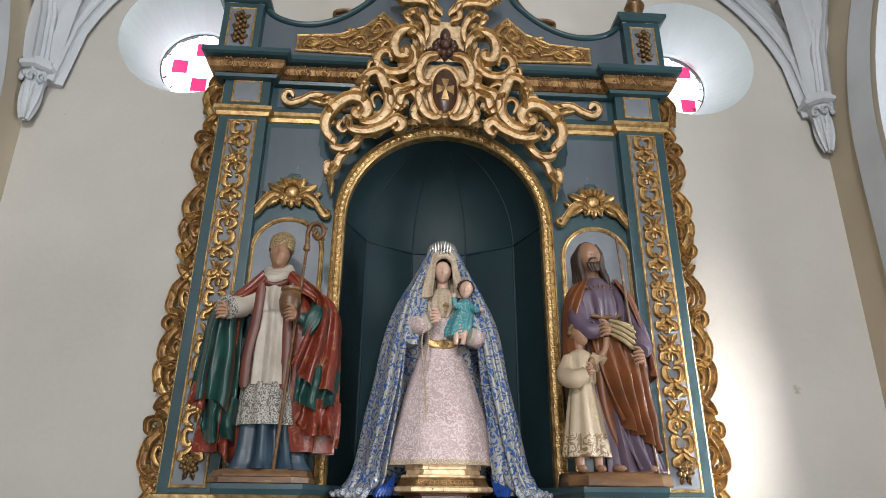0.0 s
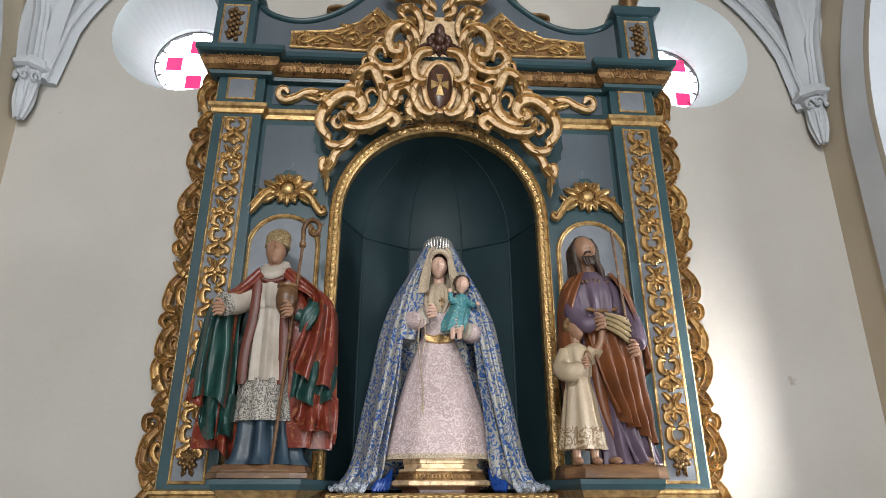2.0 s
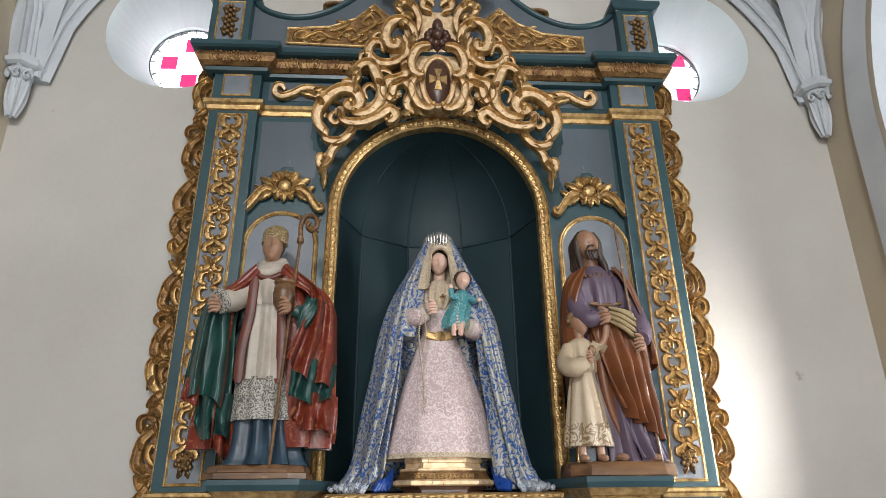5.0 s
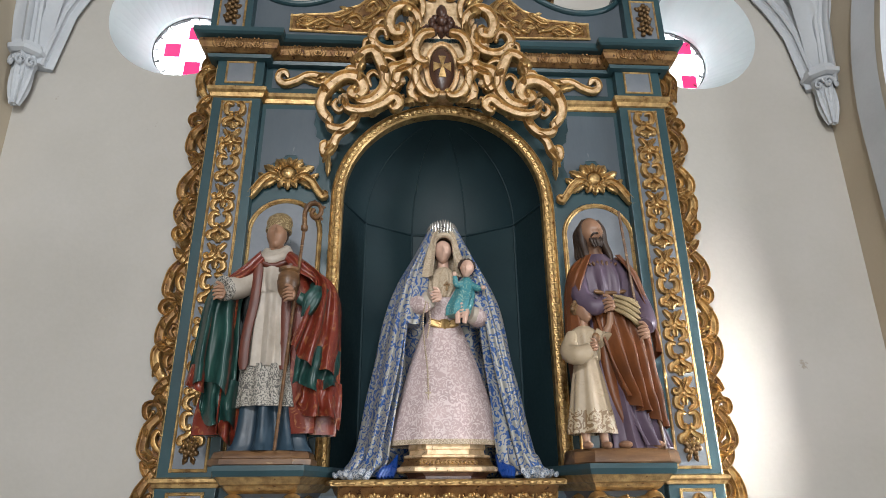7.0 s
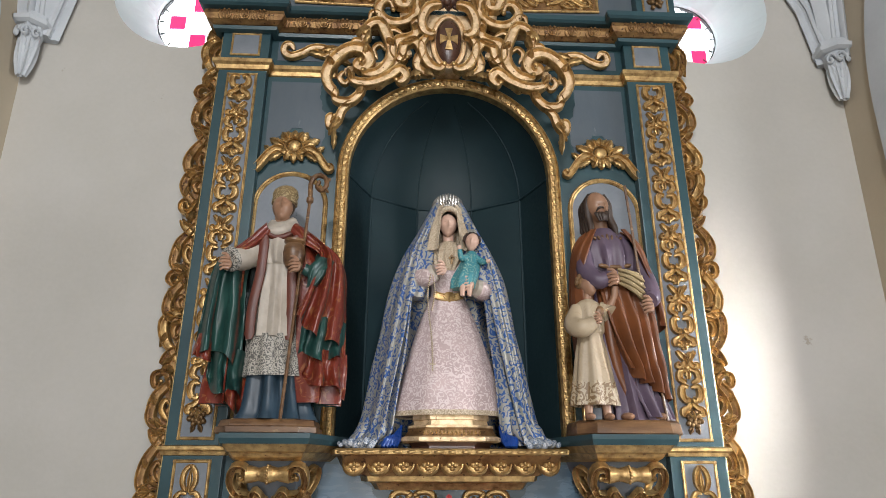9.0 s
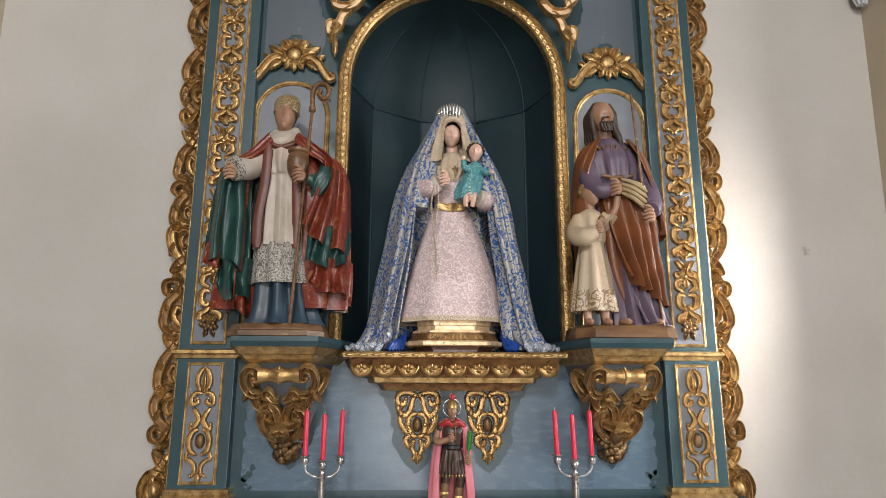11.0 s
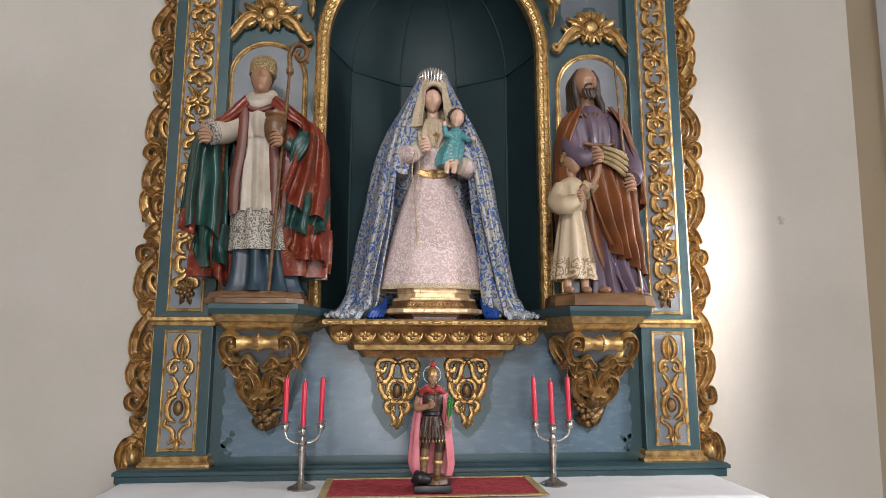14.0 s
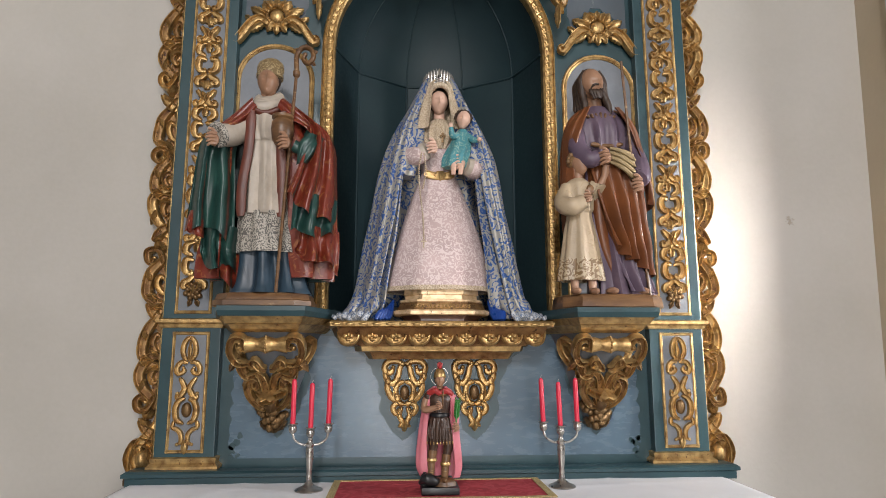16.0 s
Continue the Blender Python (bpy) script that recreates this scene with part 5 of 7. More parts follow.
def attic_carving():
    """Gilded curved fields, edge scrolls and the leaf motifs of the cornice."""
    outline = [(-0.83, 4.045), (-0.83, 3.945), (-0.41, 3.935), (-0.34, 4.02), (-0.235, 4.115), (-0.36, 4.235), (-0.46, 4.13), (-0.6, 4.065)]
    bm = bmesh.new()
    prism(bm, outline, -0.006, -0.0005)
    o = part("gilded_field", bm, OLDGOLD, altarpiece, "worn gilded field with carved tendrils", m=pose(0, 0, 0.035))
    bead_frame(outline, 0.008, o, y=-0.005)
    for pts in ([(-0.8, 4.0), (-0.75, 3.97), (-0.7, 4.0), (-0.65, 4.02), (-0.6, 3.99), (-0.55, 3.98)], [(-0.56, 3.98), (-0.52, 4.03), (-0.47, 4.05), (-0.44, 4.0), (-0.48, 3.97), (-0.5, 4.0)], [(-0.44, 4.02), (-0.39, 4.05), (-0.35, 4.1), (-0.38, 4.15), (-0.42, 4.11), (-0.39, 4.09)], [(-0.34, 4.09), (-0.3, 4.12), (-0.33, 4.17), (-0.36, 4.19)], [(-0.7, 3.965), (-0.66, 3.96), (-0.63, 3.98), (-0.66, 4.0), (-0.68, 3.985)], [(-0.6, 4.035), (-0.56, 4.04), (-0.52, 4.07), (-0.5, 4.09), (-0.53, 4.1)], [(-0.44, 3.96), (-0.41, 3.975), (-0.395, 4.0), (-0.42, 4.015)], [(-0.8, 3.965), (-0.78, 4.01), (-0.74, 4.025), (-0.72, 4.005)]):
        bm = bmesh.new()
        ribbon(bm, pts, 0.013, 0.02, 22, lift=0.005, eye=0.009)
        leaf(bm, pts[2][0], pts[2][1], 40, 0.05, 0.014, 0.012, 3, 0.005)
        leaf(bm, pts[1][0], pts[1][1], -120, 0.05, 0.014, 0.014, 3, 0.005)
        leaf(bm, pts[-1][0], pts[-1][1], 70, 0.045, 0.013, 0.014, 3, 0.005)
        leaf(bm, pts[0][0], pts[0][1], -30, 0.045, 0.013, 0.014, 3, 0.005)
        part("tendril", bm, GOLD, o, smooth=True)
    other = again(o, pose(0, 0, 0.035) @ MIRROR)
    for c in list(o.children):
        again(c, c.matrix_basis).parent = other
    bm = bmesh.new()
    ribbon(bm, [(-0.6, 4.245), (-0.635, 4.235), (-0.64, 4.27), (-0.6, 4.285), (-0.53, 4.29), (-0.47, 4.35), (-0.42, 4.44), (-0.39, 4.53)], 0.014, 0.03, 26, (0.7, 0.6), profile=ROUND)
    e = part("edge_scroll", bm, BRONZE, altarpiece, smooth=True, m=pose(0, 0.02, 0))
    again(e, MIRROR @ pose(0, 0.02, 0))
    first = None
    roll = [q for q in altarpiece.children if q.name == "cornice_roll"][0]
    for i in range(17):
        x = -0.88 + 0.11 * i
        if abs(x) < 0.32:
            continue
        m = pose(x, -0.071, 3.788, 14, 0, 0)
        if first is None:
            bm = bmesh.new()
            for k in (-1, 1):
                ribbon(bm, [(k * 0.004, -0.022), (k * 0.016, -0.014), (k * 0.022, 0.004), (k * 0.018, 0.02)], 0.0065, 0.013, 12, (0.8, 0.6))
                ribbon(bm, [(k * 0.028, -0.03), (k * 0.04, -0.012), (k * 0.043, 0.012), (k * 0.036, 0.028)], 0.004, 0.008, 12, (0.8, 0.5), profile=ROUND)
                knob(bm, k * 0.011, -0.005, 0.024, 0.007, 0.006, 0.006)
            leaf(bm, 0, -0.024, 0, 0.034, 0.009, 0.014, 2)
            first = part("carved_tulip", bm, OLDGOLD, roll, smooth=True, m=m)
        else:
            again(first, m)
    for sx in (-1, 1):
        for k in range(3):
            again(first, pose(sx * (0.97 + 0.09 * k), -0.121, 3.788, 14, 0, 0))


attic_carving()


# ---- statues and what they carry ----
SKIN = material("painted_flesh", (0.32, 0.18, 0.11), (0.25, 0.135, 0.08), 0.4, scale=12, bump=0.05)
HAIR = material("dark_brown_painted_hair", (0.045, 0.026, 0.017), rough=0.5, scale=30, grain=120, bump=0.6, stretch=(1, 1, 0.2))
FAIR_HAIR = material("golden_brown_painted_hair", (0.2, 0.115, 0.05), rough=0.5, scale=30, grain=120, bump=0.6)
RED = brocade("red_painted_cape", (0.17, 0.026, 0.013), (0.24, 0.085, 0.032), 0.06, 0.34, 0.33)
GREEN = material("green_painted_lining", (0.016, 0.062, 0.05), (0.009, 0.034, 0.03), 0.38, scale=8)
ALB = material("ivory_painted_alb", (0.5, 0.445, 0.38), (0.33, 0.285, 0.23), 0.5, scale=9)
LACE = brocade("painted_lace", (0.1, 0.095, 0.085), (0.4, 0.37, 0.32), 0.02, 0.52, 0.6)
CASSOCK = material("dark_blue_painted_cassock", (0.03, 0.058, 0.085), (0.016, 0.03, 0.045), 0.42, scale=8)
STOLE = material("brown_red_painted_stole", (0.12, 0.03, 0.016), (0.07, 0.02, 0.012), 0.45, scale=14)
MITRE = brocade("gilt_painted_mitre", (0.2, 0.135, 0.06), (0.34, 0.26, 0.14), 0.03, 0.45, 0.45)
WOOD = material("varnished_brown_wood", (0.19, 0.1, 0.042), (0.075, 0.036, 0.017), 0.4, scale=14, grain=90, stretch=(0.4, 1, 2.5), wear=(0.3, 0.19, 0.09), wear_scale=26, wear_at=0.6)
PURPLE = material("mauve_painted_tunic", (0.125, 0.09, 0.125), (0.075, 0.05, 0.08), 0.45, scale=8)
CLOAK = material("russet_painted_cloak", (0.2, 0.066, 0.02), (0.105, 0.036, 0.014), 0.42, scale=8)
SASH = material("ochre_painted_sash", (0.33, 0.25, 0.13), (0.24, 0.17, 0.08), 0.5, scale=12)
CREAM = brocade("cream_painted_robe", (0.42, 0.33, 0.22), (0.34, 0.26, 0.16), 0.05, 0.3, 0.5)
HEM_GILT = brocade("gilt_hem", (0.45, 0.36, 0.24), (0.18, 0.11, 0.05), 0.035, 0.5, 0.45)
MANTLE = brocade("blue_and_silver_brocade", (0.035, 0.11, 0.34), (0.4, 0.39, 0.35), 0.042, 0.55, 0.45, 0.3, 0.025)
SILVER_LACE = brocade("silver_blue_lace", (0.1, 0.16, 0.26), (0.5, 0.52, 0.55), 0.014, 0.55, 0.6, 0.2)
DRESS = brocade("pink_lace_dress", (0.55, 0.42, 0.41), (0.66, 0.56, 0.55), 0.03, 0.46, 0.75)
PALE_SKIN = material("pale_painted_flesh", (0.62, 0.42, 0.33), (0.58, 0.37, 0.28), 0.38, scale=12, bump=0.03)
VEIL = brocade("tan_lace", (0.38, 0.29, 0.19), (0.6, 0.5, 0.37), 0.012, 0.5, 0.8)
TURQ = brocade("turquoise_silk", (0.05, 0.24, 0.28), (0.25, 0.38, 0.32), 0.025, 0.36, 0.4)
SATIN = material("royal_blue_satin", (0.012, 0.06, 0.3), (0.008, 0.04, 0.2), 0.3, scale=9)
SILVER = material("tarnished_silver", (0.55, 0.53, 0.5), (0.3, 0.28, 0.26), 0.3, 0.9, scale=20)
PINK = material("pink_painted_cloak", (0.6, 0.2, 0.24), (0.5, 0.14, 0.17), 0.5, scale=14)
ARMOUR = material("dark_brown_painted_armour", (0.06, 0.03, 0.018), (0.035, 0.018, 0.012), 0.35, scale=30, grain=160, bump=0.4)
BLACK = material("black_paint", (0.012, 0.012, 0.014), rough=0.4, scale=15)
GREENLEAF = material("palm_green", (0.03, 0.2, 0.03), rough=0.5, scale=30)
CRIMSON = material("crimson_paint", (0.4, 0.03, 0.03), rough=0.5, scale=20)


def octagon(hw, front, depth, z, cut=0.06):
    """A block outline with canted front and back corners."""
    return [(-hw + cut, -depth, z), (hw - cut, -depth, z), (hw, -depth + cut, z), (hw, front - cut, z), (hw - cut, front, z), (-hw + cut, front, z), (-hw, front - cut, z), (-hw, -depth + cut, z)]


def finish(name, bm, mats, m, label, category, group=""):
    ob = part(name, bm, mats, None, label, True, m)
    for p in ob.data.polygons:
        p.use_smooth = True
    ob.data.set_sharp_from_angle(angle=radians(40))
    return tagged(ob, label, category, group)


def hand(bm, x, y, z, turn, mi, s=1.0):
    """A carved hand, half closed: palm, four bent fingers and a thumb."""
    m = pose(x, y, z, 0, 0, turn)
    knob(bm, x, y, z, 0.021 * s, 0.014 * s, 0.025 * s, 14, 8, mi, None)
    for i in range(4):
        q = m @ Vector((0.008 * s, -0.012 * s, (0.019 - 0.012 * i) * s))
        e = m @ Vector(((-0.032 + 0.004 * abs(i - 1)) * s, -0.012 * s, (0.014 - 0.014 * i) * s))
        tube(bm, [q, (q + e) / 2 + Vector((0, -0.008 * s, 0.002 * s)), e], [0.0068 * s, 0.0062 * s, 0.0045 * s], 8, 7, mi)
    tube(bm, [m @ Vector((0.006 * s, -0.008 * s, 0.02 * s)), m @ Vector((-0.008 * s, -0.018 * s, 0.032 * s)), m @ Vector((-0.024 * s, -0.018 * s, 0.034 * s))], [0.008 * s, 0.007 * s, 0.005 * s], 8, 7, mi)


def fall(bm, left, right, folds=5, depth=0.02, bulge=0.03, thick=0.008, phase=0.0, mi=0, mi_in=None, n=44, steps=36, hem=0.0, start=0.25):
    """A hanging panel of cloth between two edge lines that run from top to bottom; the folds deepen downwards and the hem waves."""
    a, b = spline(left, steps), spline(right, steps)
    def row(i, inset):
        t = i / steps
        out = []
        for j in range(n + 1):
            u = j / n
            p = a[i].lerp(b[i], u)
            w = math.sin(2 * math.pi * folds * u + phase + 1.2 * noise.noise((u * 2, t * 1.5, phase)))
            w = math.copysign(abs(w) ** 0.75, w) + 0.5 * noise.noise((u * 6, t * 4, phase + 7))
            g = depth * (start + (1 - start) * t) * w
            z = hem * t * t * math.sin(2 * math.pi * folds * u * 0.5 + phase)
            out.append(p + Vector((0.35 * g, -bulge * math.sin(math.pi * u) - g + inset, z)))
        return out
    rows, inner = [row(i, 0) for i in range(steps + 1)], [row(i, thick) for i in range(steps + 1)]
    rings(bm, rows, closed=False, mi=mi)
    rings(bm, inner, closed=False, mi=mi if mi_in is None else mi_in)
    for p, q in ((rows[0], inner[0]), (rows[-1], inner[-1]), ([r[0] for r in rows], [r[0] for r in inner]), ([r[-1] for r in rows], [r[-1] for r in inner])):
        rings(bm, [p, q], closed=False, mi=mi)


def carved_head(bm, x, y, z, s, mi, turn=0.0, nod=0.0, tip=0.0):
    """A plain carved head: a tapering oval with a ridge for the nose, hollows beside it and a chin. s is half its height."""
    m = pose(x, y, z, nod, tip, turn)
    r = bmesh.ops.create_uvsphere(bm, u_segments=36, v_segments=26, radius=1)
    def hill(px, pz, wx, wz, qx, qz):
        return math.exp(-((qx - px) / wx) ** 2 - ((qz - pz) / wz) ** 2)
    for v in r["verts"]:
        px, py, pz = v.co
        if pz < 0:
            px *= 1 + 0.32 * pz
            py *= 1 + 0.12 * pz
        if py < 0:
            push = 0.3 * hill(0, -0.2, 0.12, 0.13, px, pz) + 0.17 * hill(0, 0.05, 0.09, 0.25, px, pz) + 0.06 * hill(0, 0.3, 0.6, 0.1, px, pz)
            push += 0.09 * hill(0, -0.5, 0.2, 0.06, px, pz) + 0.12 * hill(0, -0.85, 0.22, 0.14, px, pz) - 0.06 * hill(0, -0.63, 0.25, 0.05, px, pz)
            for k in (-1, 1):
                push += 0.05 * hill(0.42 * k, -0.2, 0.2, 0.2, px, pz) - 0.15 * hill(0.33 * k, 0.1, 0.17, 0.1, px, pz) + 0.08 * hill(0.33 * k, 0.07, 0.1, 0.05, px, pz)
            py -= push
        v.co = m @ Vector((px * 0.74 * s, py * 0.86 * s, pz * s))
    for f in {f for q in r["verts"] for f in q.link_faces}:
        f.material_index, f.smooth = mi, True


def bishop():
    """Mats: 0 wood, 1 cassock, 2 lace, 3 alb, 4 red, 5 green, 6 stole, 7 flesh, 8 mitre, 9 hair."""
    bm = bmesh.new()
    rings(bm, [octagon(h, 0.14, d, z) for z, h, d in ((0, 0.196, 0.148), (0.004, 0.2, 0.152), (0.022, 0.2, 0.152), (0.026, 0.192, 0.144), (0.046, 0.186, 0.138), (0.05, 0.18, 0.132))], mi=0)
    robe(bm, [(0.05, 0.02, -0.02, 0.15, 0.115, 1), (0.09, 0.02, -0.015, 0.13, 0.1, 1), (0.2, 0.01, -0.01, 0.115, 0.085, 0.9), (0.3, 0.0, -0.01, 0.11, 0.085, 0.6)], folds=8, depth=0.24, mi=1, sharp=0.7, n=96)
    robe(bm, [(0.205, 0.005, -0.015, 0.135, 0.108, 1), (0.25, 0.002, -0.015, 0.13, 0.105, 0.9), (0.36, -0.002, -0.015, 0.124, 0.1, 0.8)], folds=11, depth=0.06, mi=2, steps=12, thick=0.006)
    robe(bm, [(0.35, -0.002, -0.015, 0.126, 0.102, 0.9), (0.5, -0.008, -0.015, 0.112, 0.095, 0.8), (0.62, -0.012, -0.015, 0.1, 0.085, 0.5), (0.645, -0.013, -0.02, 0.102, 0.092, 1.2), (0.7, -0.016, -0.02, 0.105, 0.095, 0.9), (0.76, -0.02, -0.01, 0.1, 0.08, 0.4), (0.81, -0.025, 0.0, 0.05, 0.05, 0.2)], folds=12, depth=0.11, phase=1, mi=3)
    # cape: back and sides, red outside, green inside
    robe(bm, [(0.11, 0.0, 0.02, 0.26, 0.13, 1), (0.2, 0.0, 0.02, 0.262, 0.135, 0.9), (0.35, -0.005, 0.015, 0.245, 0.13, 0.8), (0.5, -0.01, 0.01, 0.225, 0.12, 0.7), (0.62, -0.012, 0.005, 0.215, 0.12, 0.6), (0.72, -0.015, 0.0, 0.165, 0.1, 0.35), (0.79, -0.02, 0.0, 0.1, 0.075, 0.15), (0.82, -0.022, 0.0, 0.06, 0.055, 0.0)], arc=(128, 424), folds=9, depth=0.15, thick=0.008, mi=4, mi_in=5, n=84)
    # cape over the arm that holds the jar: a red panel drawn up to the hand, its green lining and the lower edge under it
    fall(bm, [(0.1, -0.085, 0.76), (0.17, -0.12, 0.68), (0.15, -0.155, 0.55), (0.095, -0.17, 0.4)], [(0.15, 0.02, 0.76), (0.265, 0.0, 0.66), (0.29, -0.01, 0.48), (0.3, -0.04, 0.29)], 2.6, 0.032, 0.06, 0.008, 1.2, 4, 5, hem=0.012)
    fall(bm, [(0.12, -0.13, 0.42), (0.115, -0.135, 0.34), (0.11, -0.14, 0.27)], [(0.29, -0.02, 0.42), (0.29, -0.035, 0.34), (0.285, -0.05, 0.265)], 2.5, 0.03, 0.05, 0.008, 0.4, 5, 5, hem=0.016)
    fall(bm, [(0.15, -0.11, 0.3), (0.14, -0.12, 0.23), (0.13, -0.125, 0.2)], [(0.3, 0.0, 0.3), (0.305, -0.02, 0.2), (0.305, -0.02, 0.135)], 2.4, 0.034, 0.05, 0.008, 2.4, 4, 5, hem=0.016)
    fall(bm, [(0.17, -0.16, 0.645), (0.14, -0.175, 0.6), (0.13, -0.165, 0.52)], [(0.23, -0.09, 0.65), (0.215, -0.13, 0.6), (0.17, -0.15, 0.53)], 1.2, 0.012, 0.03, 0.008, 0.5, 5, 5, steps=16, n=20)
    # green lining that falls from the open arm in deep pipes, with the red side turning out at the hem
    fall(bm, [(-0.18, -0.06, 0.72), (-0.275, -0.1, 0.64), (-0.305, -0.1, 0.47), (-0.325, -0.09, 0.31)], [(-0.12, -0.02, 0.7), (-0.14, -0.08, 0.6), (-0.13, -0.085, 0.42), (-0.125, -0.08, 0.24)], 2.2, 0.04, 0.05, 0.008, 4.0, 5, 4, hem=0.02, start=0.1)
    fall(bm, [(-0.32, -0.07, 0.36), (-0.33, -0.08, 0.3), (-0.33, -0.085, 0.265)], [(-0.25, -0.11, 0.35), (-0.245, -0.12, 0.29), (-0.24, -0.12, 0.262)], 1.3, 0.02, 0.03, 0.008, 1.0, 4, 5, hem=0.012, steps=14, n=20)
    fall(bm, [(-0.27, -0.03, 0.32), (-0.275, -0.05, 0.22), (-0.265, -0.06, 0.175)], [(-0.12, -0.04, 0.3), (-0.12, -0.06, 0.2), (-0.115, -0.07, 0.12)], 2.2, 0.034, 0.05, 0.008, 2.2, 5, 5, hem=0.02)
    fall(bm, [(-0.24, -0.02, 0.24), (-0.24, -0.05, 0.17), (-0.22, -0.06, 0.14)], [(-0.11, -0.03, 0.2), (-0.11, -0.05, 0.14), (-0.11, -0.06, 0.075)], 1.8, 0.03, 0.04, 0.008, 0.2, 4, 5, hem=0.016, steps=16)
    # shoulders: the cape lies from the neck over both arms, with the green edge showing under the open one
    fall(bm, [(-0.085, -0.075, 0.815), (-0.15, -0.075, 0.755), (-0.215, -0.085, 0.69), (-0.262, -0.075, 0.635)], [(-0.055, -0.1, 0.765), (-0.11, -0.115, 0.7), (-0.175, -0.14, 0.655), (-0.24, -0.13, 0.615)], 1.4, 0.012, 0.03, 0.01, 0.3, 4, 5, start=0.6, n=24)
    fall(bm, [(0.03, -0.095, 0.77), (0.08, -0.11, 0.72), (0.14, -0.12, 0.69), (0.18, -0.12, 0.66)], [(0.055, -0.06, 0.82), (0.13, -0.05, 0.775), (0.215, -0.03, 0.71), (0.262, -0.01, 0.64)], 1.3, 0.012, 0.03, 0.01, 2.0, 4, 5, start=0.6, n=24)
    # sleeves and fists
    tube(bm, [(-0.1, -0.06, 0.7), (-0.15, -0.1, 0.655), (-0.18, -0.15, 0.635), (-0.19, -0.18, 0.625)], [0.045, 0.046, 0.043, 0.04], 14, 14, 3)
    tube(bm, [(-0.188, -0.172, 0.63), (-0.195, -0.19, 0.618)], [0.05, 0.044], 14, 4, 2)
    hand(bm, -0.195, -0.205, 0.6, 20, 7)
    tube(bm, [(0.17, -0.06, 0.67), (0.175, -0.12, 0.6), (0.14, -0.15, 0.59), (0.115, -0.16, 0.6)], [0.03, 0.03, 0.026, 0.022], 12, 14, 5)
    hand(bm, 0.085, -0.172, 0.605, 0, 7)
    # stole and breast band
    for x0, x1 in ((-0.075, -0.098), (0.06, 0.065)):
        ribbon(bm, [(x0, 0.75), (x0 - 0.004, 0.6), (x1, 0.46), (x1, 0.335)], 0.021, 0.008, 18, (1, 1), 0.11, ROUND, mi=6)
    ribbon(bm, [(-0.08, 0.765), (-0.02, 0.748), (0.04, 0.765)], 0.014, 0.02, 14, (1, 1), 0.085, ROUND, mi=6)
    # jar held against the chest
    lathe(bm, [(0.03, 0.61), (0.042, 0.63), (0.048, 0.665), (0.044, 0.695), (0.036, 0.705), (0.046, 0.712), (0.046, 0.722), (0.03, 0.724)], 20, 0.062, -0.13, 0, 0)
    # hood, neck, head, mitre
    for k in range(3):
        tube(bm, [(-0.085 + 0.01 * k, -0.03, 0.8 + 0.012 * k), (-0.05, -0.085 + 0.012 * k, 0.775 + 0.014 * k), (0.0, -0.085 + 0.012 * k, 0.78 + 0.014 * k), (0.035 - 0.006 * k, -0.03, 0.815 + 0.01 * k), (-0.02, 0.03, 0.83 + 0.008 * k)], 0.022, 10, 18, 3)
    tube(bm, [(-0.025, -0.005, 0.78), (-0.027, -0.015, 0.83), (-0.03, -0.025, 0.87)], [0.034, 0.03, 0.034], 12, 8, 7)
    carved_head(bm, -0.03, -0.03, 0.895, 0.062, 7, 6, -8)
    knob(bm, -0.03, -0.005, 0.915, 0.051, 0.05, 0.05, 18, 12, 9)
    rows = []
    for z, rx, ry in ((0.925, 0.052, 0.057), (0.94, 0.055, 0.06), (0.965, 0.06, 0.058), (0.99, 0.054, 0.045), (1.008, 0.034, 0.025), (1.018, 0.006, 0.006)):
        rows.append([(-0.028 + rx * math.cos(2 * math.pi * i / 24), -0.012 - ry * math.sin(2 * math.pi * i / 24) + (z - 0.925) * 0.25, z) for i in range(24)])
    rings(bm, rows, mi=8)
    lathe(bm, [(0.053, 0.92), (0.059, 0.922), (0.059, 0.936), (0.054, 0.938)], 24, -0.028, -0.01, 0, 8)
    finish("bishop_statue", bm, [WOOD, CASSOCK, LACE, ALB, RED, GREEN, STOLE, SKIN, MITRE, HAIR], pose(-0.715, -0.215, 1.706) @ Matrix.Diagonal((0.95, 1, 1.06, 1)), "painted wooden statue in mitre, red cape and lace alb", "statue", "statues on the altarpiece")
    # crozier
    t = thing("crozier", "brown wooden crozier with a carved scroll head, held upright", "staff", m=pose(-0.65, -0.375, 1.757) @ Matrix.Diagonal((1, 1, 1.03, 1)))
    bm = bmesh.new()
    tube(bm, [(0, 0, 0), (0.02, 0.02, 0.45), (0.04, 0.04, 0.9)], 0.0065, 8, 12)
    part("pole", bm, WOOD, t, smooth=True)
    bm = bmesh.new()
    ribbon(bm, [(0.04, 0.88), (0.038, 0.95), (0.06, 0.985), (0.095, 0.98), (0.105, 0.945), (0.085, 0.92), (0.065, 0.935), (0.072, 0.955)], 0.01, 0.02, 30, (1, 0.7), profile=ROUND, eye=0.01)
    for x, z, a in ((0.045, 0.97, 40), (0.075, 0.985, 0), (0.105, 0.965, -60), (0.1, 0.925, -130)):
        leaf(bm, x, z, a, 0.02, 0.008, 0.012, 2)
    part("scroll_head", bm, WOOD, t, smooth=True, m=pose(0, 0.04, 0))
    bm = bmesh.new()
    lathe(bm, [(0.008, 0.86), (0.015, 0.868), (0.015, 0.885), (0.008, 0.893)], 12, 0.039, 0.039)
    part("collar", bm, WOOD, t, smooth=True)


bishop()


